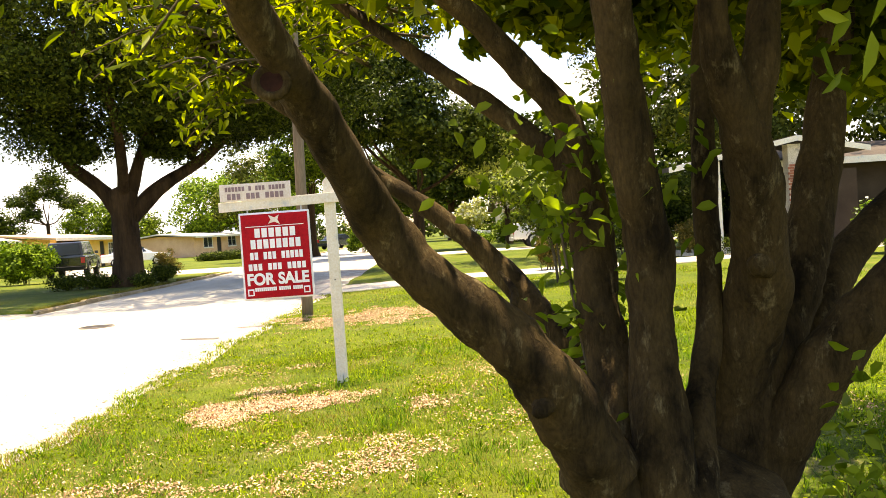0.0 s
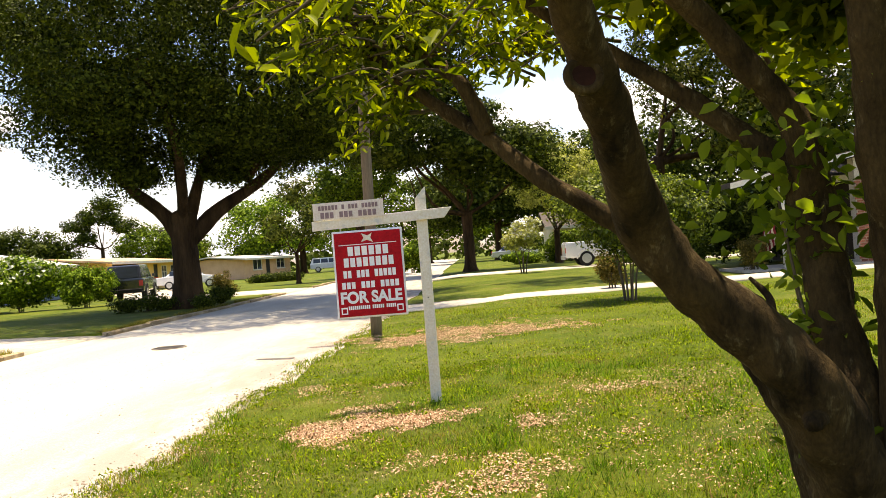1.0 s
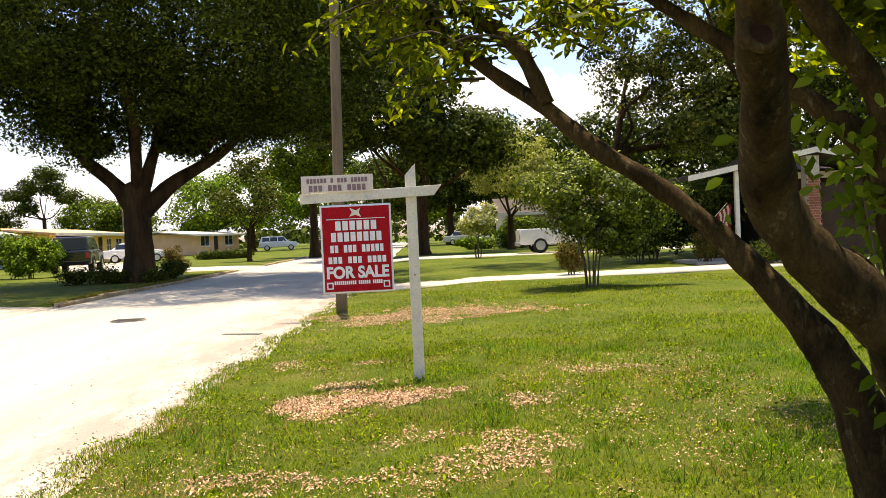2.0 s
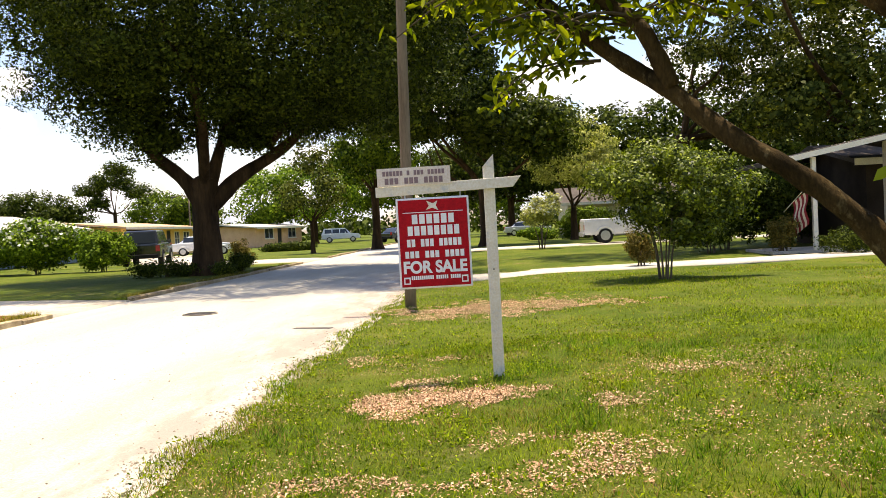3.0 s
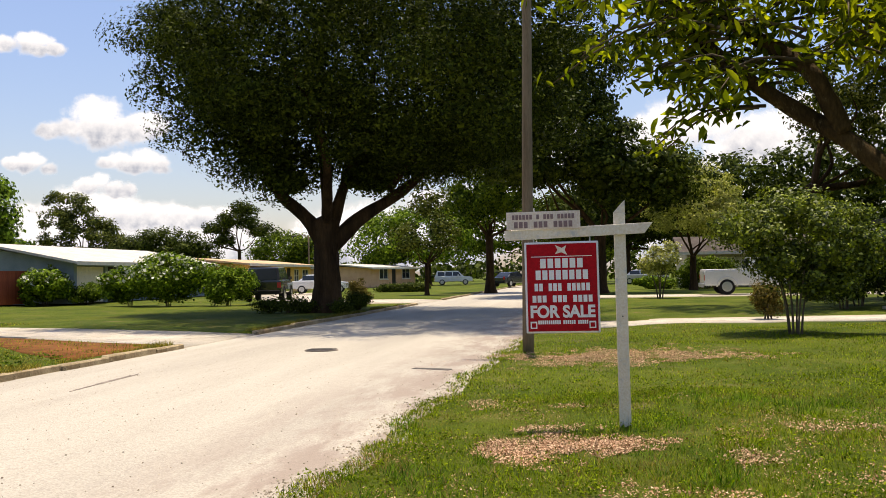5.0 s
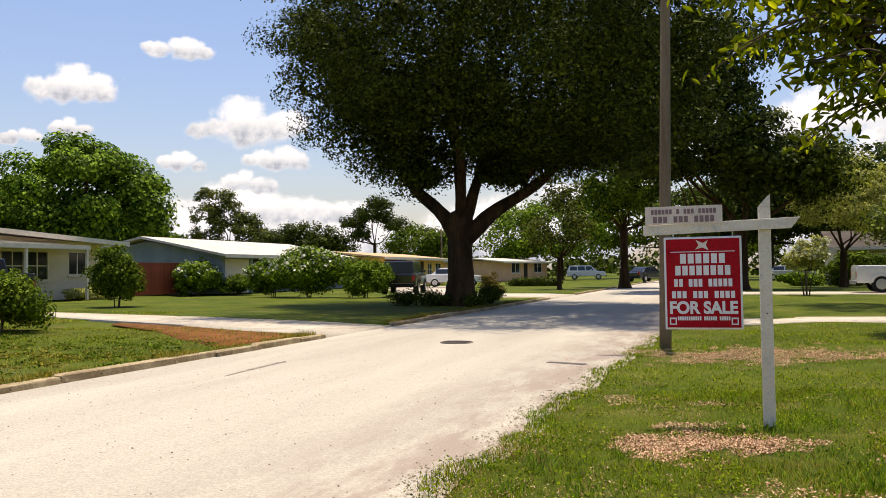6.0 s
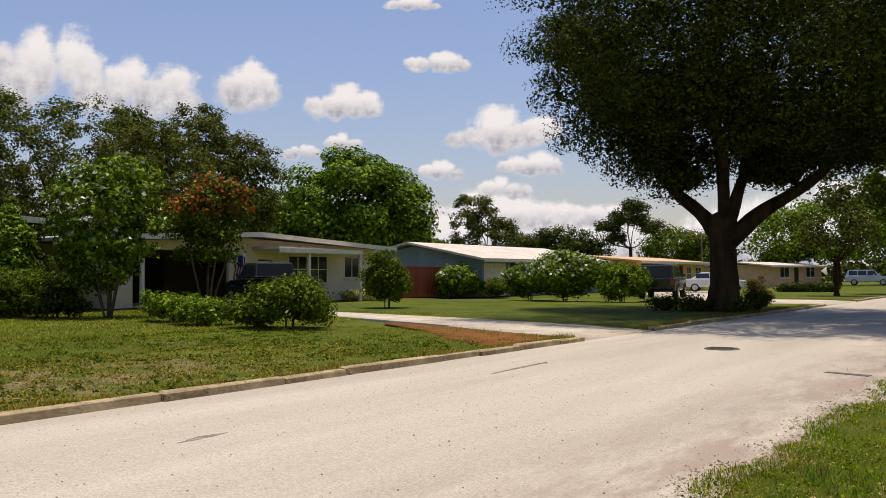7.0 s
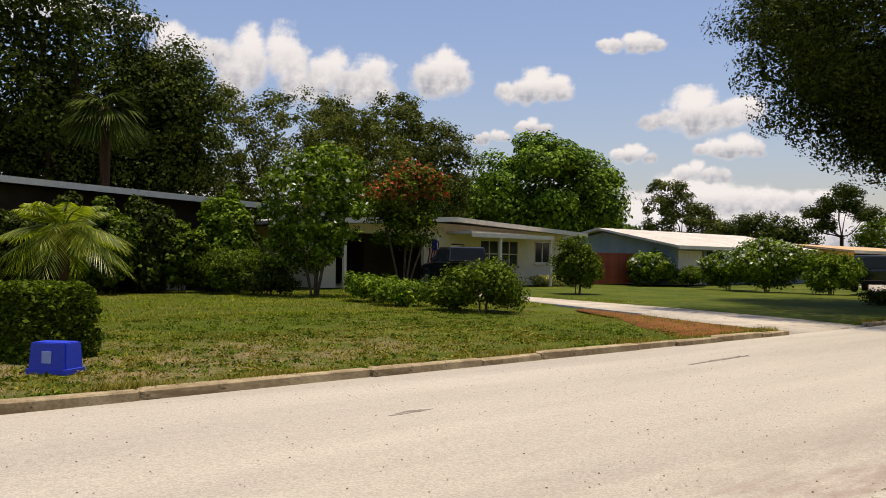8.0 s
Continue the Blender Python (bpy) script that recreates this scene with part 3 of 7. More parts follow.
def window(parent, u0, u1, z0, z1, v, cols=2, rows=1, wall=0.2):
    """A framed window with its panes and sill, under a house."""
    w = part("window", wall_mesh(u0, u1, z0, z1, v - 0.03, v + 0.08, [(u0 + 0.06, u1 - 0.06, z0 + 0.06, z1 - 0.06)]), M["white_paint"], parent, "white window frame")
    du, dz = (u1 - u0 - 0.12) / cols, (z1 - z0 - 0.12) / rows
    for i in range(cols):
        for j in range(rows):
            a, b = u0 + 0.06 + i * du, z0 + 0.06 + j * dz
            part("pane", box(a + 0.02, a + du - 0.02, v + 0.02, v + 0.035, b + 0.02, b + dz - 0.02), M["glass"], w, "dark glass pane")
    bm = bmesh.new()
    for i in range(1, cols):
        add_box(bm, u0 + 0.06 + i * du - 0.025, u0 + 0.06 + i * du + 0.025, v - 0.02, v + 0.06, z0 + 0.06, z1 - 0.06)
    for j in range(1, rows):
        add_box(bm, u0 + 0.06, u1 - 0.06, v - 0.015, v + 0.055, z0 + 0.06 + j * dz - 0.025, z0 + 0.06 + j * dz + 0.025)
    if len(bm.verts):
        part("mullion", bm, M["white_paint"], w)
    else:
        bm.free()
    part("sill", box(u0 - 0.05, u1 + 0.05, v - 0.1, v - 0.031, z0 - 0.07, z0), M["white_paint"], w)


# ---- ground, road, kerbs ----
FAR = -8.75  # road face of the far kerb


def near_edge(y):
    return -2.8 + 0.026 * np.clip(y, -6, 22)


def ragged(y):
    return 0.07 * np.sin(y * 2.1) + 0.05 * np.sin(y * 5.3 + 1) + 0.03 * np.sin(y * 11.7 + 2)


def swell(x, y):
    """The slight rise and fall of the near lawn."""
    x, y = np.asarray(x, float), np.asarray(y, float)
    z = 0.018 * np.sin(x * 1.7 + y * 0.9) + 0.014 * np.sin(y * 2.3 - x * 1.1)
    z = np.where((x > -2.2) & (np.abs(x) < 20) & (y > -8) & (y < 40), z, 0.0)
    k = np.clip((0.6 - x) / 2.6, 0, 1)
    return z * (1 - 0.8 * k) - np.where((x > -4) & (y > -9) & (y < 60), 0.085 * k * k * (3 - 2 * k), 0.0)


DRIVES = [(15.75, 19.45), (38.6, 45.5)]  # gaps in the far kerb


def in_drive(y):
    return any(a <= y <= b for a, b in DRIVES)


def build_ground():
    xs = np.array([-3000, -900, -300, -120, -60, -40, -30, -24, -20, -17, -14, -12, -10.6, -9.9, -9.4, -9.05, -8.93, -8.9, -8.5, -5.5, -2.95, -2.62, -2.6, -2.35, -2.0, -1.5, -1, -0.5, 0, 0.5, 1, 1.5, 2, 3, 4, 6, 8, 11, 15, 20, 30, 50, 100, 300, 900, 3000])
    ys = np.concatenate([[-3000, -900, -300, -100, -40, -20, -12], np.arange(-8, 24, 0.35), np.arange(24, 60, 1.5), [60, 70, 85, 100, 130, 200, 400, 1000, 3000]])
    ys = np.unique(np.concatenate([ys, [c + s for a, b in DRIVES for c, s in ((a, -0.02), (a, 0.02), (b, -0.02), (b, 0.02))]]))
    V = np.zeros((len(ys), len(xs), 3))
    for j, y in enumerate(ys):
        shift = float(near_edge(y) + 2.6 + (ragged(y) if -9 < y < 30 else 0))
        for i, x in enumerate(xs):
            w = max(0.0, 1 - abs(x + 2.5) / 2.2) if x > -5 else 0
            if x <= -8.93:
                z = -0.02
                if in_drive(y):
                    z = -0.06 + min(0.0, -0.14 * (x + 10.2) / 1.3) if x > -10.2 else -0.06
            elif x <= -2.62:
                z = -0.25
            elif x <= -2.58:
                z = -0.03
            else:
                z = 0.0
            z += float(swell(x + w * shift, y)) if x > -2.62 else 0.0
            V[j, i] = (x + w * shift, y, z)
    n, m = len(ys), len(xs)
    jj, ii = np.meshgrid(np.arange(n - 1), np.arange(m - 1), indexing="ij")
    F = np.stack([jj * m + ii, jj * m + ii + 1, (jj + 1) * m + ii + 1, (jj + 1) * m + ii], -1).reshape(-1, 4)
    tagged(mesh_part("ground", V.reshape(-1, 3), F, M["lawn"]), "patchy green lawn running out to the horizon", "lawn", kind="structure")


build_ground()


def strip(name, left, right, material, thick, label, category, kind="structure"):
    """A slab between two lines of (x, y, z), with its sides."""
    a, b = np.array(left, float), np.array(right, float)
    d = np.array([0, 0, thick])
    n = len(a)
    V = np.vstack([a, b, a - d, b - d])
    F = []
    for i in range(n - 1):
        F += [(i, i + 1, n + i + 1, n + i), (i, 2 * n + i, 2 * n + i + 1, i + 1), (n + i, n + i + 1, 3 * n + i + 1, 3 * n + i)]
    F += [(0, n, 3 * n, 2 * n), (n - 1, 3 * n - 1, 4 * n - 1, 2 * n - 1)]
    return tagged(mesh_part(name, V, F, material), label, category, kind=kind)


_ys = np.concatenate([np.arange(-60, 0, 10), np.arange(0, 60, 1.0), [70, 90, 120, 170]])
_cols = np.linspace(-8.93, -1.75, 13)


def road_z(x):
    return -0.1 + 0.05 * (1 - ((x + 5.6) / 3.2) ** 2) * 0.6


_V = np.array([(x, y, road_z(x)) for y in _ys for x in _cols])
_m = len(_cols)
_jj, _ii = np.meshgrid(np.arange(len(_ys) - 1), np.arange(_m - 1), indexing="ij")
tagged(mesh_part("road", _V, np.stack([_jj * _m + _ii, _jj * _m + _ii + 1, (_jj + 1) * _m + _ii + 1, (_jj + 1) * _m + _ii], -1).reshape(-1, 4), M["road"], smooth=True), "pale sun-bleached worn asphalt street", "road", kind="structure")

strip("driveway", [(-8.8, 15.8, -0.075), (-10.2, 15.95, -0.02), (-13.5, 17.7, -0.005), (-20.1, 20.3, 0.0), (-30, 24.2, 0.0)],
      [(-8.8, 19.4, -0.075), (-10.2, 19.5, -0.02), (-14.7, 21.0, -0.005), (-22.4, 22.9, 0.0), (-30, 27.0, 0.0)], M["concrete"], 0.06, "pale concrete driveway crossing the lawn", "driveway")
strip("driveway", [(-8.8, 38.7, -0.075), (-10.2, 38.9, -0.02), (-16, 39.5, 0.0), (-27, 62.4, 0.0)],
      [(-8.8, 45.4, -0.075), (-10.2, 45.2, -0.02), (-14.5, 45.0, 0.0), (-23, 68, 0.0)], M["concrete"], 0.06, "pale concrete driveway leading to the yellow house", "driveway")
strip("driveway", [(-2.5, 20.0, -0.07), (-1.4, 20.2, -0.04), (0.8, 20.6, 0.03), (6.9, 21.7, 0.035), (16, 23.6, 0.035)],
      [(-2.5, 22.6, -0.07), (-1.4, 22.4, -0.04), (0.8, 22.7, 0.03), (7.9, 23.8, 0.035), (16, 25.2, 0.035)], M["concrete"], 0.05, "narrow sunlit concrete drive across the lawn", "driveway")
strip("driveway", [(-2.2, 41.5, -0.055), (-1.0, 42, 0.03), (16, 42.5, 0.03)], [(-2.2, 46.5, -0.055), (-1.0, 46.0, 0.03), (16, 46.0, 0.03)], M["concrete"], 0.05, "pale concrete drive under the pickup truck", "driveway")

# bare reddish soil in the angle between kerb and driveway
strip("bare_soil", [(-9.1, 12.6, -0.012), (-9.6, 12.9, -0.008), (-11.0, 14.0, -0.006), (-13.0, 15.9, -0.006), (-15.6, 17.6, -0.008)],
      [(-9.1, 15.6, -0.012), (-9.6, 15.75, -0.008), (-11.0, 16.2, -0.006), (-13.2, 17.3, -0.006), (-16.0, 18.4, -0.008)], M["mulch"], 0.02, "bare red-brown soil beside the concrete driveway", "soil")

# road fittings
_b = bmesh.new()
bmesh.ops.create_cone(_b, cap_ends=True, segments=28, radius1=0.3, radius2=0.3, depth=0.014)
_r = empty("manhole_cover", pose(-5.68, 14.9, -0.062), "dark iron manhole cover set in pale asphalt", "manhole")
part("frame_ring", _b, M["tar"], _r)
_b = bmesh.new()
bmesh.ops.create_cone(_b, cap_ends=True, segments=28, radius1=0.27, radius2=0.27, depth=0.022)
_lid = part("lid", _b, M["iron"], _r)
for _k in range(5):
    part("rib", box(-0.24, 0.24, -0.17 + _k * 0.08, -0.15 + _k * 0.08, 0.011, 0.015), M["iron"], _lid)
_b = box(-0.29, 0.29, -0.07, 0.07, -0.02, 0.01, 0.008)
tagged(part("drain_plate", _b, M["iron"]), "dark iron drain plate beside the road edge", "drain plate").matrix_world = pose(-3.15, 12.1, -0.09, 0, 0, -14)


def patch(name, x, y, rx, ry, z, material, seed, label, category, rz=0):
    """A thin ragged-edged patch lying on a surface."""
    rng = np.random.default_rng(seed)
    n = 40
    th = np.linspace(0, 2 * np.pi, n, endpoint=False)
    r = 1 + 0.22 * np.sin(3 * th + rng.uniform(0, 6)) + 0.15 * np.sin(7 * th + rng.uniform(0, 6)) + rng.normal(0, 0.07, n)
    bm = prism([(rx * a * math.cos(t), ry * a * math.sin(t)) for a, t in zip(r, th)], "z", 0, 0.006)
    o = part(name, bm, material)
    o.matrix_world = pose(x, y, z, 0, 0, rz)
    return tagged(o, label, category, kind="structure")




def crumbs(n, x0, spread, y0, y1, size, seed, material, label, edge=True):
    """Loose grit and broken asphalt lying on the street."""
    rng = np.random.default_rng(seed)
    y = rng.uniform(y0, y1, n)
    x = (near_edge(y) + ragged(y) if edge else x0) - np.abs(rng.normal(0, spread, n)) if edge else x0 + rng.uniform(-spread, spread, n)
    P = np.stack([x, y, road_z(x) + 0.004], 1)
    s = size * rng.uniform(0.4, 1.5, (n, 1)) ** 1.5
    q = np.array([(-1, -0.8, -0.4), (0.9, -1, -0.4), (1.1, 0.8, -0.4), (-0.8, 1, -0.4), (-0.5, -0.5, 0.6), (0.6, -0.5, 0.5), (0.5, 0.5, 0.6), (-0.5, 0.6, 0.5)])
    a = rng.uniform(0, 6.283, n)
    c, t = np.cos(a)[:, None], np.sin(a)[:, None]
    j = q[None] * rng.uniform(0.7, 1.3, (n, 8, 3)) * s[:, None]
    V = P[:, None] + np.stack([j[..., 0] * c - j[..., 1] * t, j[..., 0] * t + j[..., 1] * c, j[..., 2]], -1)
    f = np.array([(4, 5, 6, 7), (0, 1, 5, 4), (1, 2, 6, 5), (2, 3, 7, 6), (3, 0, 4, 7)])
    F = (np.arange(n)[:, None, None] * 8 + f[None]).reshape(-1, 4)
    tagged(mesh_part("grit", V.reshape(-1, 3), F, material, kind="stuff"), label, "gravel")


crumbs(3200, 0, 0.13, 1.5, 19, 0.0055, 70, M["grit"], "loose grit and crumbs along the lawn-side road edge")
crumbs(1500, -5.7, 2.9, 1.0, 16, 0.004, 71, M["grit"], "scattered grit on the worn street", False)
patch("road_patch", -7.15, 10.5, 0.035, 0.8, -0.078, M["tar"], 4, "dark repaired crack in the asphalt", "asphalt patch", 4)
patch("road_patch", -6.6, 4.4, 0.045, 0.22, -0.076, M["tar"], 5, "small dark stain on the asphalt", "asphalt patch", 5)

# far kerb, stone by stone
_kerb = empty("kerb", pose(FAR, 0, 0), "cracked concrete kerb stones along the far lawn", "kerb", kind="structure")
_krng = np.random.default_rng(11)
_shapes = []
for _i in range(6):
    _b = box(-0.15, 0, 0.002, 0.998, -0.25, -0.002 + 0.008 * _krng.normal(), 0.016)
    for _v in _b.verts:
        _v.co.x += _krng.normal(0, 0.006)
        _v.co.z += _krng.normal(0, 0.006)
    _me = bpy.data.meshes.new("kerb_stone")
    _b.to_mesh(_me)
    _b.free()
    _me.materials.append(M["kerb"])
    _shapes.append(_me)
_y = -14.0
while _y < 110:
    _len = _krng.uniform(1.0, 2.9) if _y < 40 else 3.0
    if any(_y < b and _y + _len > a for a, b in DRIVES):
        _nx = min([a for a, b in DRIVES if a > _y] or [1e9])
        if _nx - _y < _len and _nx > _y + 0.2:
            _len = _nx - _y
        else:
            _y = [b for a, b in DRIVES if _y < b][0]
            continue
    _o = new("kerb_stone", _shapes[_krng.integers(6)])
    _o.parent = _kerb
    _o.location = (_krng.normal(0, 0.012), _y, _krng.normal(0, 0.008))
    _o.scale = (1, _len, 1)
    _o.rotation_euler = (0, 0, _krng.normal(0, 0.006))
    _y += _len


# ---- grass, as loose blades ----
def vnoise(x, y, cell, seed):
    """Smooth random values, 0 to 1, over the plan."""
    g = np.random.default_rng(seed).uniform(0, 1, (256, 256))
    u, v = np.asarray(x) / cell, np.asarray(y) / cell
    i, j = np.floor(u).astype(int), np.floor(v).astype(int)
    a, b = u - i, v - j
    a, b = a * a * (3 - 2 * a), b * b * (3 - 2 * b)
    i, j = i % 255, j % 255
    return (g[i, j] * (1 - a) + g[i + 1, j] * a) * (1 - b) + (g[i, j + 1] * (1 - a) + g[i + 1, j + 1] * a) * b


def blades(name, n, region, height, width, material, seed, label, keep=None, z=0.0):
    rng = np.random.default_rng(seed)
    x = rng.uniform(region[0], region[1], n)
    y = region[2] + (region[3] - region[2]) * rng.uniform(0, 1, n) ** 1.25
    # thick and thin places
    dens = np.clip(2.0 * (0.3 * vnoise(x, y, 1.3, seed + 2) + 0.4 * vnoise(x, y, 0.45, seed) + 0.3 * vnoise(x, y, 0.15, seed + 1)) - 0.5, 0, 1)
    ok = rng.uniform(0, 1, n) < 0.22 + 0.78 * dens
    if keep is not None:
        ok &= keep(x, y)
    x, y, dens = x[ok], y[ok], dens[ok]
    n = len(x)
    h = height * rng.uniform(0.4, 1.3, n) * (0.6 + 0.8 * dens)
    a = rng.uniform(0, 6.283, n)
    lean = rng.uniform(0.2, 1.6, n) * h
    w = width * rng.uniform(0.7, 1.3, n)
    d = np.stack([np.cos(a), np.sin(a), 0 * a], 1)
    s = np.stack([-np.sin(a), np.cos(a), 0 * a], 1)
    zz = z - 0.01 + swell(x, y)
    base = np.stack([x, y, zz], 1)
    top = base + d * lean[:, None] + np.stack([0 * h, 0 * h, h], 1)
    V = np.stack([base - s * w[:, None], base + s * w[:, None], top], 1).reshape(-1, 3)
    return tagged(mesh_part(name, V, np.arange(3 * n).reshape(-1, 3), material, kind="stuff"), label, "grass")


BARE = [(-1.05, 6.75, 0.62, 0.42), (-1.35, 6.35, 0.4, 0.45), (-1.2, 7.2, 0.3, 0.4), (-0.4, 13.4, 1.75, 1.05), (-1.5, 4.6, 0.42, 0.2), (-0.62, 5.3, 0.3, 0.2), (-0.38, 4.56, 0.34, 0.2), (0.02, 4.95, 0.3, 0.24), (0.62, 5.6, 0.3, 0.2), (-2.02, 9.02, 0.22, 0.4), (0.2, 6.1, 0.26, 0.2), (-1.07, 8.64, 0.22, 0.25), (0.9, 7.2, 0.3, 0.3), (-0.9, 4.0, 0.3, 0.16)]


def wear(x, y):
    """How far the turf is worn away, 0 in whole grass to 1 in the middle of a bare place."""
    worn = np.zeros(len(x))
    grain = 0.5 * vnoise(x, y, 0.4, 15) + 0.5 * vnoise(x, y, 0.12, 16) - 0.5
    for cx, cy, rx, ry in BARE:
        d = np.sqrt(((x - cx) / rx) ** 2 + ((y - cy) / ry) ** 2)
        big = rx > 0.38 and ry > 0.38
        worn = np.maximum(worn, np.clip((1.15 - d) / (0.75 if big else 0.9) + grain * (2.8 if big else 3.2), 0, 0.88 if big else 0.66) * (d < 2.2))
    return worn


def not_bare(x, y):
    ok = (x > near_edge(y) + ragged(y) - 0.05) & (np.random.default_rng(5).uniform(0, 1, len(x)) > wear(x, y))
    drive = (y > 19.9 + 0.18 * (x + 1.4)) & (y < 22.7 + 0.18 * (x + 1.4))
    return ok & ~drive


blades("grass", 260000, (-3.0, 4.2, 1.6, 9.5), 0.036, 0.0035, M["grass"], 21, "green lawn grass blades with thin spots", not_bare)
blades("grass", 55000, (-3.0, 1.2, 1.6, 9.5), 0.034, 0.003, M["dry_grass"], 22, "yellowing grass blades among the green lawn", not_bare)
blades("grass", 110000, (-3.0, 9.0, 9.0, 20.4), 0.034, 0.007, M["grass"], 23, "green lawn grass blades under the sign", not_bare)
blades("grass", 30000, (-3.0, 9.0, 9.0, 20.4), 0.034, 0.007, M["dry_grass"], 24, "yellowing grass blades on the lawn", not_bare)


def far_lawn(x, y):
    soil = (x > -15.5) & (y > 12.7 - (x + 9.1) * 0.78) & (y < 15.9 - (x + 9.1) * 0.38)
    drive = (y > 15.6 - (x + 9) * 0.42) & (y < 19.5 - (x + 9) * 0.32)
    return (x < -8.95) & ~soil & ~drive


LBARE = [(-10.6, 5.2, 0.55, 1.3), (-9.9, 3.9, 0.35, 0.7), (-11.4, 7.6, 0.4, 0.9), (-9.7, 9.4, 0.25, 0.8), (-12.4, 5.4, 0.4, 0.6)]


def far_lawn_grass(x, y):
    ok = far_lawn(x, y)
    for cx, cy, rx, ry in LBARE:
        ok &= (((x - cx) / rx) ** 2 + ((y - cy) / ry) ** 2 > 0.9) | (np.random.default_rng(8).uniform(0, 1, len(x)) < 0.3)
    return ok


blades("grass", 95000, (-19, -8.9, -1, 16.5), 0.035, 0.007, M["dry_grass"], 25, "yellow-green lawn grass behind the kerb", far_lawn_grass, -0.02)
blades("grass", 75000, (-19, -8.9, -1, 16.5), 0.035, 0.007, M["grass"], 26, "green lawn grass behind the kerb", far_lawn_grass, -0.02)
blades("grass", 50000, (-31, -17.5, 1.5, 24), 0.05, 0.014, M["grass"], 31, "green lawn grass before the houses", far_lawn, -0.02)
blades("grass", 40000, (-31, -17.5, 1.5, 24), 0.05, 0.014, M["dry_grass"], 32, "yellowing lawn grass before the houses", far_lawn, -0.02)
# longer tufts hanging over the road edge and round the pole
blades("grass", 12000, (-3.0, -2.35, 1.5, 17), 0.055, 0.004, M["grass"], 27, "longer grass tufts along the road edge", not_bare, -0.015)


def chips(x, y, rx, ry, n, seed, label):
    rng = np.random.default_rng(seed)
    px, py = x + rx * rng.uniform(-2, 2, n), y + ry * rng.uniform(-2, 2, n)
    w = wear(px, py) * (0.3 + 1.0 * vnoise(px, py, 0.1, seed + 9))
    ok = rng.uniform(0, 1, n) < w * (1 - 0.5 * (rx < 0.38))
    P = np.stack([px[ok], py[ok], rng.uniform(0.004, 0.022, ok.sum())], 1)
    P[:, 2] += swell(P[:, 0], P[:, 1])
    V, F = leaf_cards(P, 0.021, rng, 0.55, 0, 4.0, 0.06)
    tagged(mesh_part("wood_chips", V, F, M["chips"], kind="stuff"), label, "wood chips")


for _k, (_x, _y, _rx, _ry) in enumerate(BARE):
    chips(_x, _y, _rx, _ry, int(95000 * _rx * _ry) + 300, 40 + _k, "scattered pale wood chips on bare lawn")


# weeds and low broad-leaved tufts in the near lawn
def weeds(n, region, seed, keep, z=0.015, size=0.03, mat="grass"):
    rng = np.random.default_rng(seed)
    cx, cy = rng.uniform(region[0], region[1], n), rng.uniform(region[2], region[3], n)
    ok = keep(cx, cy)
    C = np.stack([cx[ok], cy[ok], z + swell(cx[ok], cy[ok])], 1)
    r = rng.uniform(0.03, 0.13, (len(C), 1, 1))
    P = (C[:, None, :] + rng.normal(size=(len(C), 26, 3)) * r * [1, 1, 0.22]).reshape(-1, 3)
    P[:, 2] = np.maximum(P[:, 2], z + swell(P[:, 0], P[:, 1]))
    tagged(mesh_part("weeds", *leaf_cards(P, size, rng, 0.5, -0.2, 1.2), M[mat], kind="stuff"), "low broad-leaved weeds tufting through the lawn", "weeds")


weeds(600, (-2.8, 3.6, 2.2, 11.0), 91, not_bare, 0.02, 0.026)
weeds(700, (-18, -9.0, 0, 14), 92, far_lawn_grass, -0.01, 0.05, "mid_leaf")
weeds(350, (-14, -9.0, 0, 12), 93, far_lawn, -0.01, 0.045, "dry_grass")


def litter(n, region, seed):
    """Pale flecks of straw and chip strewn thinly through the grass."""
    rng = np.random.default_rng(seed)
    x, y = rng.uniform(region[0], region[1], n), region[2] + (region[3] - region[2]) * rng.uniform(0, 1, n) ** 1.3
    ok = not_bare(x, y) & (vnoise(x, y, 0.8, seed) * 0.6 + vnoise(x, y, 0.25, seed + 1) * 0.4 > 0.53)
    P = np.stack([x[ok], y[ok], rng.uniform(0.015, 0.035, ok.sum()) + swell(x[ok], y[ok])], 1)
    tagged(mesh_part("lawn_litter", *leaf_cards(P, 0.017, rng, 0.4, 0, 3.0, 0.06), M["chips"], kind="stuff"), "pale straw and wood flecks strewn through the lawn", "litter")


litter(36000, (-2.6, 2.9, 2.2, 9.0), 95)
# tall dark tufts standing in clumps
blades("grass", 90000, (-2.7, 4.0, 2.0, 9.0), 0.075, 0.0035, M["tuft"], 33, "tall dark green grass tufts in clumps", lambda x, y: not_bare(x, y) & (0.5 * vnoise(x, y, 0.9, 61) + 0.5 * vnoise(x, y, 0.28, 62) > 0.58))
blades("grass", 30000, (-2.7, 2.6, 2.0, 9.0), 0.05, 0.003, M["straw"], 34, "brown dead grass lying between the green tufts", lambda x, y: not_bare(x, y) & (0.6 * vnoise(x, y, 1.1, 63) + 0.4 * vnoise(x, y, 0.3, 64) > 0.5))
blades("grass", 6000, (-15.5, -9.1, 12.6, 18.0), 0.05, 0.008, M["grass"], 28, "sparse grass sprouting on the red soil", lambda x, y: ~far_lawn(x, y) & (y < 15.6 - (x + 9.1) * 0.36), -0.01)
blades("grass", 24000, (-9.14, -8.84, -2, 36), 0.075, 0.005, M["dry_grass"], 29, "grass creeping over the kerb stones", lambda x, y: (vnoise(x * 0.2, y, 0.7, 5) > 0.5) & ~((y > 15.6) & (y < 19.6)), -0.01)


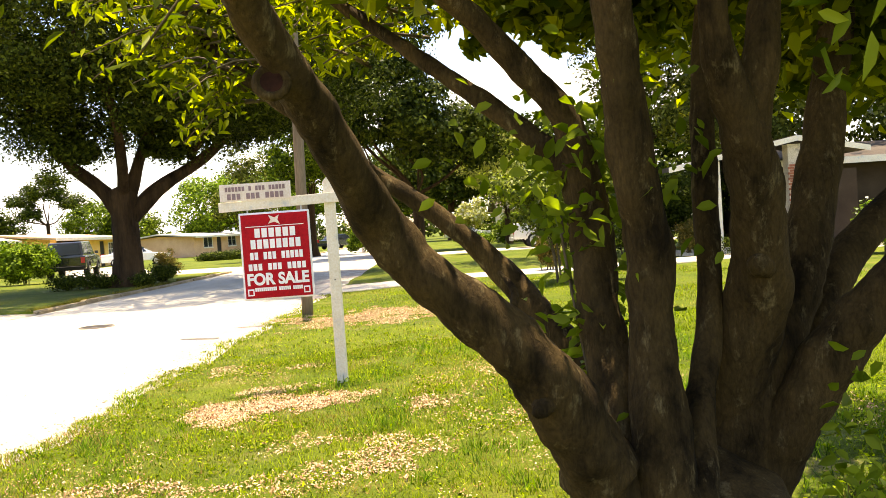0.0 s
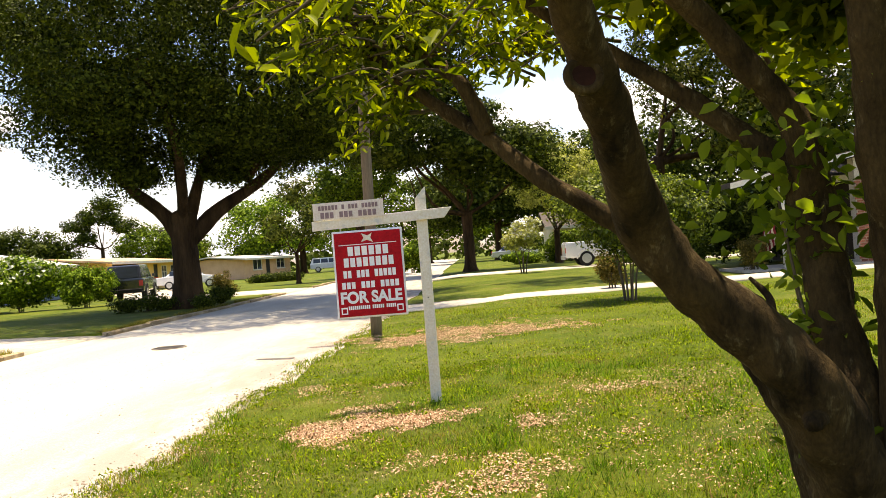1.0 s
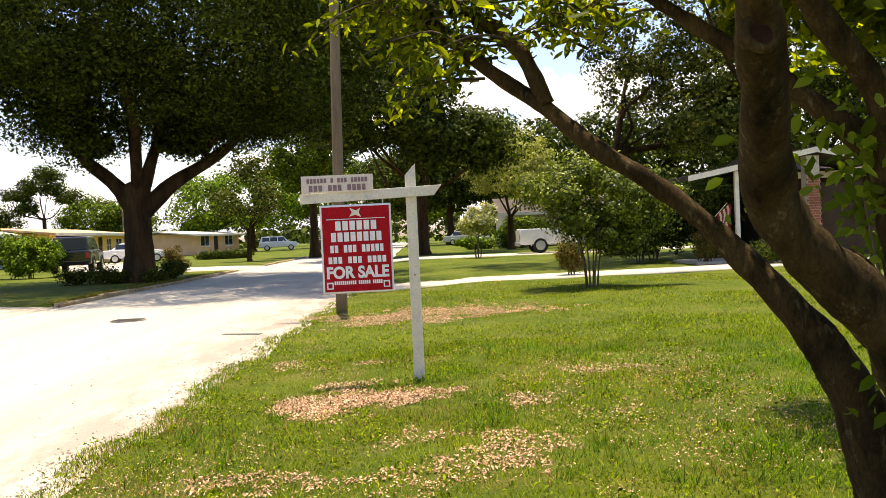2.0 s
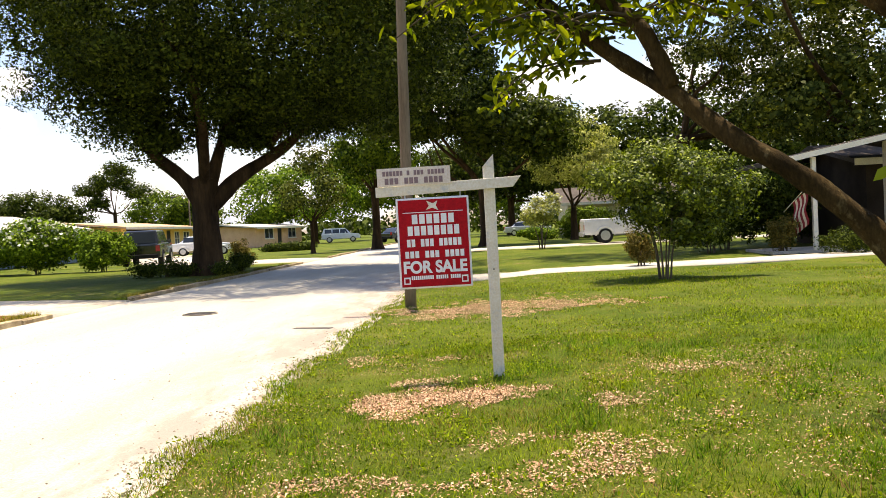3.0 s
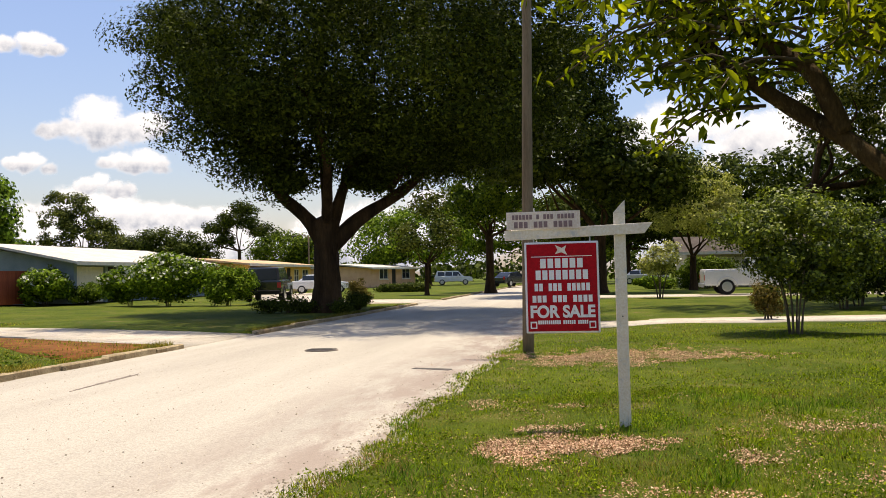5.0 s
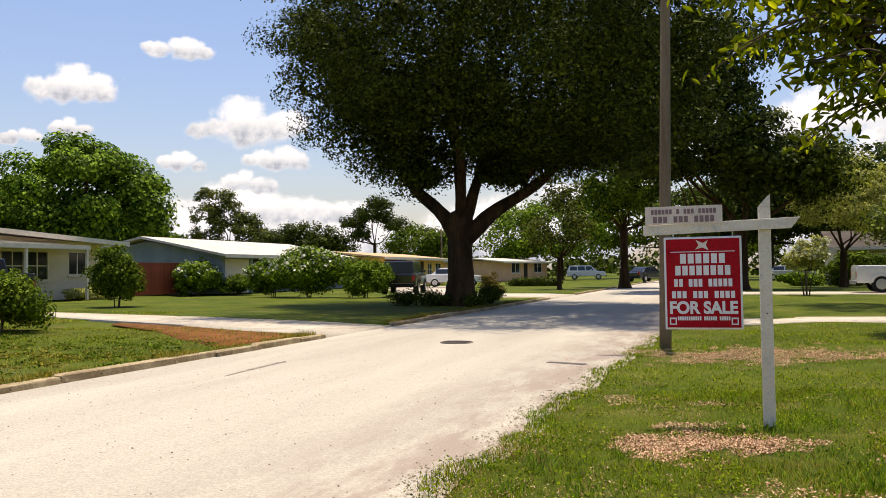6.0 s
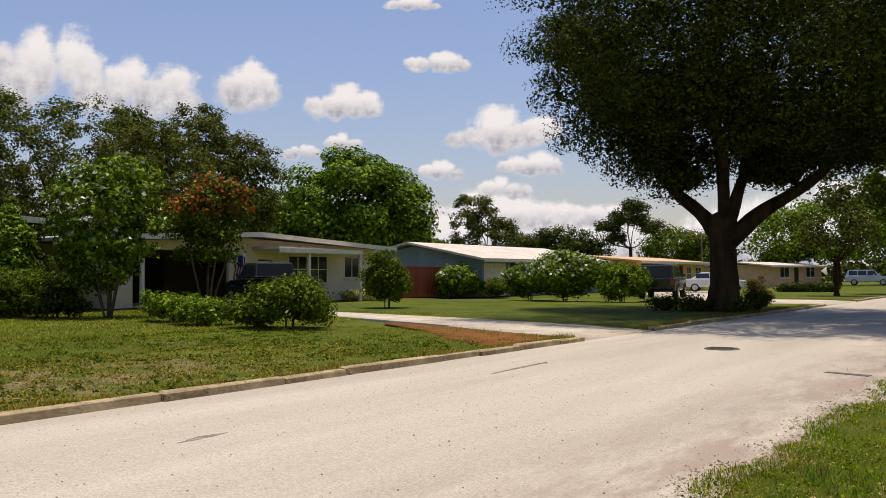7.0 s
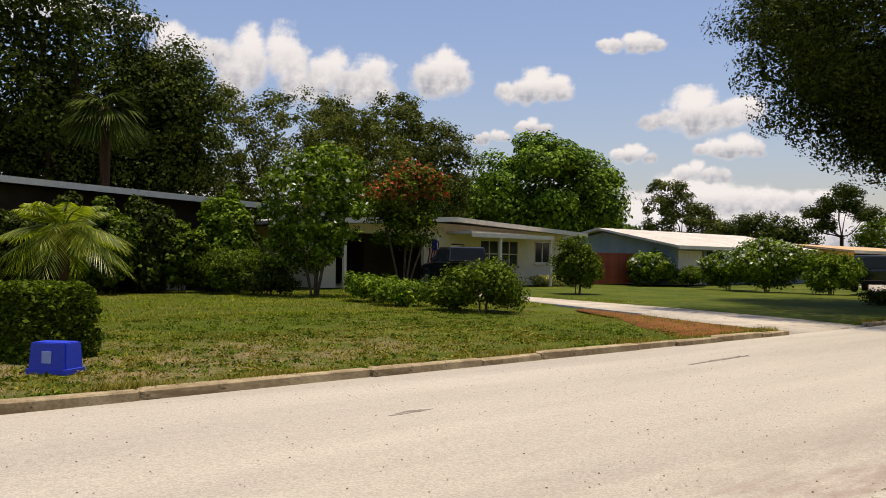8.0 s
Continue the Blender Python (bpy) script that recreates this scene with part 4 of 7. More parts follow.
# ---- the sale sign on its white post ----
def glyph_bars(parent, name, cx, cz, width, height, letters, v, material, spaces=()):
    """A line of unreadable or private writing, as plain bars."""
    step = width / letters
    for i in range(letters):
        if i in spaces:
            continue
        a = cx - width / 2 + i * step
        part(name, box(a + step * 0.1, a + step * 0.86, v - 0.003, v, cz - height / 2, cz + height / 2), material, parent)


def lettering(text, size, material, parent, x, v, z, name="lettering", stretch=1.0):
    cu = bpy.data.curves.new("lettering", "FONT")
    cu.body, cu.size, cu.align_x, cu.align_y, cu.extrude, cu.offset = text, 1.0, "CENTER", "CENTER", 0.0015, 0.04
    tmp = new("tmp", cu)
    me = bpy.data.meshes.new_from_object(tmp.evaluated_get(bpy.context.evaluated_depsgraph_get()))
    bpy.data.objects.remove(tmp)
    me.materials.clear()
    me.materials.append(material)
    ob = new(name, me)
    ob.parent = parent
    wide, tall = (max(v.co[k] for v in me.vertices) - min(v.co[k] for v in me.vertices) for k in (0, 1))
    mid = [(max(v.co[k] for v in me.vertices) + min(v.co[k] for v in me.vertices)) / 2 for k in (0, 1)]
    ob.matrix_local = pose(x, v, z, 90) @ Matrix.Diagonal((stretch / wide, size / tall, 1, 1)) @ Matrix.Translation((-mid[0], -mid[1], 0))
    return ob


def sale_sign():
    root = empty("sale_sign", pose(-0.64, 7.54, 0, 0, -0.4, 1.0), "red and white FOR SALE sign hanging from a white post", "sign")
    w = M["white_paint"]
    b = box(-0.047, 0.047, -0.047, 0.047, -0.2, 1.74, 0.004)
    part("post", b, w, root, "white square wooden post")
    part("post_cap", prism([(-0.047, 1.74), (0.047, 1.74), (0.047, 1.84), (0.02, 1.815)], "y", -0.047, 0.047), w, root, "slanted white post top")
    part("screw", box(-0.004, 0.008, -0.05, -0.046, 0.86, 0.872), M["iron"], root)
    arm = part("arm", prism([(-0.965, 1.525), (0.2, 1.555), (0.27, 1.645), (-0.965, 1.61)], "y", -0.075, -0.048, 0.003), w, root, "white horizontal arm")
    rider = part("rider_board", box(-0.945, -0.325, -0.085, -0.076, 1.615, 1.765), M["rider"], root, "pale board of faded bars above the arm")
    glyph_bars(rider, "bar", -0.635, 1.72, 0.53, 0.04, 18, -0.0852, M["sign_ink"], (6, 8, 12))
    glyph_bars(rider, "bar", -0.635, 1.655, 0.5, 0.052, 12, -0.0852, M["sign_ink"], (3, 7))
    for hx in (-0.72, -0.25):
        part("hook", box(hx - 0.006, hx + 0.006, -0.066, -0.056, 1.475, 1.545), M["hook"], root)
    panel = part("panel", box(-0.8, -0.182, -0.072, -0.05, 0.735, 1.505, 0.006), M["sign_white"], root, "white panel rim")
    face = part("face", box(-0.783, -0.199, -0.0755, -0.0725, 0.752, 1.488), M["sign_red"], panel, "red sign face")
    v, W = -0.0756, M["sign_white"]
    cx = -0.491
    # emblem as a plain shape, then the maker's words as bars
    part("emblem", prism([(cx - 0.05, 1.478), (cx - 0.03, 1.435), (cx - 0.055, 1.4), (cx, 1.415), (cx + 0.05, 1.392), (cx + 0.03, 1.435), (cx + 0.045, 1.475), (cx + 0.005, 1.452)], "y", v - 0.002, v), M["rider"], panel)
    part("rule", box(cx - 0.255, cx + 0.255, v - 0.003, v, 1.378, 1.384), W, panel)
    glyph_bars(panel, "bar", cx, 1.324, 0.37, 0.08, 6, v, W)
    glyph_bars(panel, "bar", cx, 1.226, 0.45, 0.08, 8, v, W)
    glyph_bars(panel, "bar", cx, 1.123, 0.47, 0.064, 12, v, W, (2, 6))
    glyph_bars(panel, "bar", cx, 1.025, 0.51, 0.058, 12, v, W, (3, 7))
    lettering("FOR SALE", 0.108, W, panel, cx, v - 0.002, 0.918, stretch=0.54)
    glyph_bars(panel, "bar", cx, 0.828, 0.42, 0.032, 24, v, W, (11, 18))
    for ex in (cx - 0.245, cx + 0.245):
        part("mark", wall_mesh(ex - 0.028, ex + 0.028, 0.775, 0.835, v - 0.003, v, [(ex - 0.018, ex + 0.018, 0.785, 0.822)]), W, panel)


sale_sign()


# ---- the many-stemmed tree beside the camera ----
def limb(parent, rows, rng, name="limb", seg=12, lumps=0.05, flare=0.0):
    V, F = tube(rows, seg + 4, 12, lumps, rng, flare)
    return mesh_part(name, V, F, M["bark"], parent, smooth=True)


def spray(rng, start, end, n, spread, out):
    """Leaf places along a hanging twig."""
    t = rng.uniform(0.1, 1.05, n)[:, None]
    a, b = np.array(start), np.array(end)
    sag = np.array([0, 0, -0.25]) * np.linalg.norm(b - a) * t**2
    out.append(a + (b - a) * t + sag + rng.normal(0, spread, (n, 3)))


def near_tree():
    rng = np.random.default_rng(77)
    root = empty("yard_tree", pose(0.868, 2.54, 0.033), "low-forking yard tree with mottled brown trunks and ivy", "tree")
    o = np.array([0.85, 2.5, 0, 0])

    def L(rows, **k):
        return limb(root, [tuple(np.array(r) - o) for r in rows], rng, **k)

    L([(0.86, 2.15, -0.2, 0.4), (0.86, 2.14, 0.08, 0.31), (0.87, 2.13, 0.33, 0.27), (0.87, 2.12, 0.52, 0.2)], name="trunk", seg=20, lumps=0.05)
    big = L([(0.74, 2.1, 0.12, 0.14), (0.588, 1.94, 0.545, 0.1), (0.528, 1.874, 0.676, 0.088), (0.446, 1.789, 0.831, 0.078), (0.341, 1.744, 0.97, 0.066), (0.19, 1.719, 1.104, 0.056), (0.088, 1.674, 1.231, 0.052), (0.01, 1.5, 1.405, 0.043), (-0.04, 1.39, 1.505, 0.039), (-0.09, 1.27, 1.62, 0.032), (-0.12, 1.15, 1.8, 0.026)])
    # round scar of a cut branch, with its swollen rim
    ring = []
    for s in range(17):
        a = 6.283 * s / 16
        ring.append((0.026 * math.cos(a), 0, 0.026 * math.sin(a), 0.008))
    V, F = tube(ring, 8, 2)
    kn = mesh_part("scar_rim", V, F, M["bark"], big, smooth=True)
    kn.matrix_local = pose(-0.06 - 0.85, 1.342 - 2.5, 1.478, -18, 0, 8)
    bm = bmesh.new()
    bmesh.ops.create_cone(bm, cap_ends=True, segments=20, radius1=0.026, radius2=0.026, depth=0.02)
    sc = part("scar", bm, M["knot"], big, "dark round cut scar")
    sc.matrix_local = pose(-0.06 - 0.85, 1.349 - 2.5, 1.478, 72, 0, 8)
    L([(0.8, 2.5, 0.3, 0.11), (0.68, 2.55, 0.66, 0.075), (0.57, 2.6, 0.86, 0.055), (0.42, 2.7, 1.065, 0.043), (0.28, 2.72, 1.21, 0.033), (0.14, 2.74, 1.325, 0.031), (-0.02, 2.78, 1.44, 0.029), (-0.18, 2.85, 1.595, 0.027), (-0.36, 2.9, 1.735, 0.023), (-0.53, 2.95, 1.9, 0.022), (-0.64, 3.0, 2.08, 0.018), (-0.75, 3.05, 2.3, 0.008)])
    L([(-0.17, 2.84, 1.6, 0.028), (-0.25, 2.85, 1.78, 0.025), (-0.35, 2.9, 1.88, 0.024), (-0.47, 2.95, 1.98, 0.02), (-0.62, 3.0, 2.12, 0.01)])
    L([(0.664, 1.969, 0.501, 0.086), (0.633, 2.008, 0.759, 0.058), (0.61, 2.086, 0.977, 0.058), (0.61, 2.125, 1.18, 0.056), (0.579, 2.164, 1.336, 0.047), (0.493, 2.203, 1.437, 0.031), (0.352, 2.242, 1.562, 0.027), (0.22, 2.281, 1.671, 0.023), (0.118, 2.32, 1.757, 0.019), (-0.006, 2.359, 1.859, 0.017), (-0.155, 2.398, 1.983, 0.008)])
    L([(0.625, 2.125, 1.203, 0.047), (0.555, 2.102, 1.476, 0.039), (0.438, 2.071, 1.617, 0.034), (0.329, 2.032, 1.734, 0.031), (0.212, 1.977, 1.827, 0.027), (0.04, 1.891, 1.968, 0.016)])
    L([(0.705, 1.905, 0.51, 0.092), (0.705, 1.905, 0.672, 0.073), (0.705, 1.943, 0.934, 0.057), (0.712, 1.943, 1.134, 0.057), (0.674, 1.905, 1.334, 0.054), (0.651, 1.866, 1.527, 0.049), (0.628, 1.828, 1.712, 0.043), (0.612, 1.789, 1.973, 0.031)])
    L([(0.766, 1.917, 0.52, 0.07), (0.84, 2.031, 0.74, 0.04), (0.915, 2.145, 0.953, 0.034), (0.945, 2.221, 1.264, 0.034), (0.965, 2.259, 1.53, 0.034), (1.02, 2.335, 1.827, 0.032), (1.06, 2.411, 2.116, 0.026)])
    L([(0.86, 2.4, 0.3, 0.15), (0.93, 2.3, 0.54, 0.115), (1.0, 2.2, 0.79, 0.092), (1.03, 2.1, 1.01, 0.08), (1.0, 2.0, 1.25, 0.066), (0.95, 1.95, 1.43, 0.056), (0.89, 1.9, 1.58, 0.04), (0.87, 1.88, 1.8, 0.03)])
    L([(0.97, 1.97, 1.36, 0.052), (1.01, 1.95, 1.59, 0.042), (1.06, 2.0, 1.85, 0.032)])
    L([(0.918, 2.196, 0.436, 0.117), (1.098, 2.241, 0.805, 0.081), (1.224, 2.286, 1.048, 0.072), (1.314, 2.331, 1.328, 0.059), (1.386, 2.376, 1.624, 0.052), (1.476, 2.421, 2.011, 0.041)])
    L([(0.924, 2.244, 0.271, 0.149), (1.054, 2.207, 0.513, 0.093), (1.147, 2.133, 0.699, 0.076), (1.24, 2.086, 0.866, 0.072), (1.371, 2.04, 1.015, 0.067), (1.519, 1.993, 1.145, 0.061), (1.64, 1.947, 1.387, 0.051), (1.733, 1.947, 1.759, 0.037)])
    L([(1.17, 2.241, 0.661, 0.072), (1.278, 2.331, 0.859, 0.058), (1.404, 2.421, 1.03, 0.054), (1.575, 2.511, 1.165, 0.054), (1.818, 2.601, 1.319, 0.05), (2.088, 2.691, 1.607, 0.036)])
    for rows in ([(0.34, 1.76, 0.99, 0.012), (0.37, 1.82, 1.06, 0.009), (0.34, 1.85, 1.11, 0.004)], [(1.02, 2.02, 1.07, 0.034), (0.99, 1.99, 1.08, 0.03), (0.97, 1.985, 1.085, 0.018)], [(0.44, 1.76, 0.84, 0.03), (0.4, 1.71, 0.82, 0.022), (0.385, 1.7, 0.81, 0.01)]):
        L(rows, name="stub", seg=8)
    # leafy twigs hanging from the limb ends
    twigs, pts = [], []
    tips = [(-0.4, 2.9, 1.8), (-0.5, 2.95, 1.95), (-0.6, 3.0, 2.08), (-0.3, 2.88, 1.86), (-0.1, 3.05, 2.06), (-0.2, 3.1, 2.2), (0.0, 2.45, 2.12), (0.1, 3.0, 1.93), (-0.1, 1.22, 1.7), (0.2, 2.55, 1.97), (-0.7, 3.05, 2.25), (-0.45, 2.95, 2.0)]
    for k in range(140):
        s = np.array(tips[rng.integers(len(tips))]) + rng.normal(0, 0.06, 3)
        a = rng.uniform(2.2, 4.6)
        ln = rng.uniform(0.2, 0.45)
        e = s + ln * np.array([math.cos(a), 0.8 * math.sin(a), rng.uniform(-0.15, 0.5)])
        twigs.append(tube([(*(s - o[:3]), 0.006), (*((s + e) / 2 - o[:3] + [0, 0, 0.01]), 0.004), (*(e - o[:3] + [0, 0, -0.25 * ln]), 0.002)], 5, 3))
        spray(rng, s - o[:3], e - o[:3], 30, 0.03, pts)
    mesh_part("fine_twig", *joined(twigs), M["twig"], root, kind="stuff")
    V, F = fine_leaves(np.vstack(pts), 0.044, rng, 0.36, 0.5)
    mesh_part("hanging_leaves", V, F, M["near_leaf"], root)
    # the high crown, mostly out of view, with lobes added to shade stems and lawn
    P, C, _out = crown_points(rng, [(1.0, 0.0, 3.0, 1.15, 1.2, 0.7), (-0.95, -0.3, 2.6, 0.4, 0.4, 0.22), (0.9, -0.4, 2.55, 1.2, 1.1, 0.55), (0.35, -0.3, 2.3, 0.55, 0.5, 0.28), (0.5, -0.9, 2.4, 1.0, 0.7, 0.4), (1.2, 0.3, 2.3, 0.9, 0.9, 0.4), (0.75, 0.3, 2.15, 0.6, 0.5, 0.3), (1.0, -0.2, 1.9, 0.35, 0.35, 0.35), (-0.72, -0.3, 1.98, 0.35, 0.35, 0.12), (-0.2, -0.25, 2.0, 0.42, 0.3, 0.13), (0.35, -0.2, 1.96, 0.35, 0.3, 0.16), (0.72, -0.05, 1.8, 0.3, 0.3, 0.22), (0.95, 0.6, 1.8, 0.45, 0.4, 0.22), (0.5, 0.8, 1.95, 0.5, 0.4, 0.22), (1.35, 0.5, 1.75, 0.5, 0.5, 0.3), (1.6, 0.0, 2.6, 1.3, 1.5, 0.6), (1.5, -0.3, 3.1, 1.7, 1.6, 0.6), (2.0, -0.2, 2.3, 0.9, 1.0, 0.5), (0.9, -0.3, 2.75, 1.5, 1.3, 0.4), (1.9, 1.6, 3.3, 1.3, 1.5, 0.5), (1.3, 2.6, 3.5, 1.0, 1.2, 0.4), (0.3, 0.3, 2.08, 0.7, 0.5, 0.2), (-0.3, 0.6, 2.25, 0.6, 0.5, 0.2), (1.3, 0.0, 2.0, 0.6, 0.6, 0.25), (0.6, -1.9, 2.9, 1.3, 0.9, 0.45), (-0.6, -1.7, 3.0, 0.9, 0.8, 0.4), (1.9, -1.4, 2.7, 1.0, 1.0, 0.5)], 2300, 44, 0.12, -0.9, 0.2)
    V, F = leaf_cards(P, 0.08, rng, 0.5, 0.3)
    mesh_part("crown", V, F, M["near_leaf"], root)
    P, C, _out = crown_points(rng, [(-0.36, 0.0, 1.9, 0.32, 0.25, 0.13), (-0.08, 0.0, 1.86, 0.3, 0.25, 0.13), (0.2, -0.05, 1.9, 0.25, 0.25, 0.15)], 75, 40, 0.06, -0.9, 0.2)
    mesh_part("leaf_spray", *fine_leaves(P, 0.06, rng, 0.45, 0.4), M["near_leaf"], root)
    # larger leaves out of view, added to deepen the shade on the stems
    deep = np.array([(1.0, 0.0, 3.0, 1.1, 1.1, 0.5), (0.9, -0.4, 2.75, 1.1, 1.0, 0.45), (1.6, 0.0, 2.8, 1.2, 1.4, 0.5), (1.9, -0.3, 2.6, 0.9, 1.0, 0.45), (0.45, -0.9, 2.75, 0.7, 0.6, 0.3)])
    pick = rng.integers(0, len(deep), 9000)
    mesh_part("inner_foliage", *leaf_cards(deep[pick, :3] + rng.normal(0, 0.5, (9000, 3)) * deep[pick, 3:], 0.12, rng, 0.6), M["near_leaf"], root)
    low = []
    for s, e in (((0.3, -1.25, 1.75), (0.02, -1.35, 1.5)), ((0.2, -1.2, 1.8), (0.0, -1.15, 1.55)), ((0.45, -1.1, 1.75), (0.2, -1.25, 1.6)), ((0.35, -0.9, 1.85), (0.25, -1.2, 1.6))):
        spray(rng, s, e, 16, 0.04, low)
    V, F = fine_leaves(np.vstack(low), 0.07, rng, 0.42, 0.3)
    mesh_part("low_leaves", V, F, M["ivy"], root)
    # ivy on the stems
    vines, ip = [], []
    for k in range(9):
        x0, y0 = -0.2 + rng.normal(0, 0.03), -0.46 + rng.normal(0, 0.03)
        h = rng.uniform(0.8, 1.45)
        rows = [(x0 + 0.02 * math.sin(3 * z + k) - 0.06 * (z - 0.5), y0 + 0.1 * z + 0.015 * math.cos(4 * z + k), z, 0.004) for z in np.linspace(0.72, h, 6)]
        vines.append(tube(rows, 5, 3))
        ip.append(np.array([r[:3] for r in rows])[rng.integers(0, 6, 44)] + rng.normal(0, 0.045, (44, 3)))
    ip.append(np.array([-0.25, -0.4, 1.33]) + rng.normal(0, 1, (330, 3)) * [0.15, 0.1, 0.14])
    ip.append(np.array([0.3, -0.66, 0.62]) + rng.normal(0, 1, (80, 3)) * [0.05, 0.04, 0.13])
    ip.append(np.array([0.27, -0.66, 0.4]) + rng.normal(0, 1, (60, 3)) * [0.08, 0.04, 0.1])
    mesh_part("vine", *joined(vines), M["twig"], root, kind="stuff")
    V, F = fine_leaves(np.vstack(ip), 0.048, rng, 0.52, 0.4)
    mesh_part("ivy_leaves", V, F, M["ivy"], root)


near_tree()


# ---- utility pole at the road edge ----
def utility_pole():
    root = empty("utility_pole", pose(-1.97, 14.75, 0, 0, 0.8, 0), "grey weathered wooden utility pole at the road edge", "utility pole")
    V, F = tube([(0, 0, -0.3, 0.098), (0, 0, 3, 0.09), (0.01, 0, 6, 0.08), (0.02, 0, 10.5, 0.07)], 16, 4, 0.01, np.random.default_rng(3))
    mesh_part("shaft", V, F, M["pole"], root, smooth=True)
    part("crossarm", box(-1.1, 1.1, -0.16, -0.05, 9.7, 9.82), M["pole"], root)
    for x in (-1.0, -0.5, 0.5, 1.0):
        part("insulator", prism([(x - 0.04, 9.82), (x + 0.04, 9.82), (x + 0.025, 9.98), (x - 0.025, 9.98)], "y", -0.14, -0.06), M["iron"], root)


utility_pole()


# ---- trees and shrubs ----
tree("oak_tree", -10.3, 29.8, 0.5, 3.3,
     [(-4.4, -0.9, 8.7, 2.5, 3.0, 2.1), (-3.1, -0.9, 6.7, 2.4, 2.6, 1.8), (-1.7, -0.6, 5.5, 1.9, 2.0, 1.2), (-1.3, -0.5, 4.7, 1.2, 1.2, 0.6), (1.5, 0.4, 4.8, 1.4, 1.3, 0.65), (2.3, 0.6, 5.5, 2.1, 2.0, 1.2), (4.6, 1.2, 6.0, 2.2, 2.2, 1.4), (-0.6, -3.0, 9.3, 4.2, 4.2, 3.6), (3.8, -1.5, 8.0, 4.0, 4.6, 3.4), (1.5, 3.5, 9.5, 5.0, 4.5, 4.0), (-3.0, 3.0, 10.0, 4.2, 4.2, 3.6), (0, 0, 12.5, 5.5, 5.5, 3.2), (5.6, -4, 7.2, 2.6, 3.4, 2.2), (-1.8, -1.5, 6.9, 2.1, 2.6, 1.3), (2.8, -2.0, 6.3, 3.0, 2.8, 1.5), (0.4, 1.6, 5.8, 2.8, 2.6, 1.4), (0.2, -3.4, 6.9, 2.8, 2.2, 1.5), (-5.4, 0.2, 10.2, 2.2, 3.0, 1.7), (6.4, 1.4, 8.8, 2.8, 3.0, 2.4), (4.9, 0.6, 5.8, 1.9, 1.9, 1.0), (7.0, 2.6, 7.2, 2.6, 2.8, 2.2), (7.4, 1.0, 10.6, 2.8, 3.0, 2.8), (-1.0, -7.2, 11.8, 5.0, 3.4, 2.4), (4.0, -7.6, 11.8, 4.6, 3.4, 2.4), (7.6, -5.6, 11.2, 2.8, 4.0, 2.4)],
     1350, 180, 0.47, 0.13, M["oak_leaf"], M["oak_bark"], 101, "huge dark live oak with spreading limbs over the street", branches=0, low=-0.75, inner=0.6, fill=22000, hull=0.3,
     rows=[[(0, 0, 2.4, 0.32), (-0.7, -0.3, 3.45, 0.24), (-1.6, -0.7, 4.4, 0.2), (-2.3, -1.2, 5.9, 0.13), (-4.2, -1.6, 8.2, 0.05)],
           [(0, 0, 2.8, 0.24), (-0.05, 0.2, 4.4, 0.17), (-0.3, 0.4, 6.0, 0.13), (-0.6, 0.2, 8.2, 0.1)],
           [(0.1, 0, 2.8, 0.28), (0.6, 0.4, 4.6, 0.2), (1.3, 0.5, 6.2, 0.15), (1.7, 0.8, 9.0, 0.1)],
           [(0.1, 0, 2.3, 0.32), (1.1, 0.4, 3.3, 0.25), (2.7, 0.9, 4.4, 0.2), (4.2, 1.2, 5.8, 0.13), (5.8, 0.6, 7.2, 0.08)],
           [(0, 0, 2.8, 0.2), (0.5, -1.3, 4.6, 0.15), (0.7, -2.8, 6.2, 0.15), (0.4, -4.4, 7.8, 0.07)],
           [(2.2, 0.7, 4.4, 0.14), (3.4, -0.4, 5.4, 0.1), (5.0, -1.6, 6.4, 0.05)]])

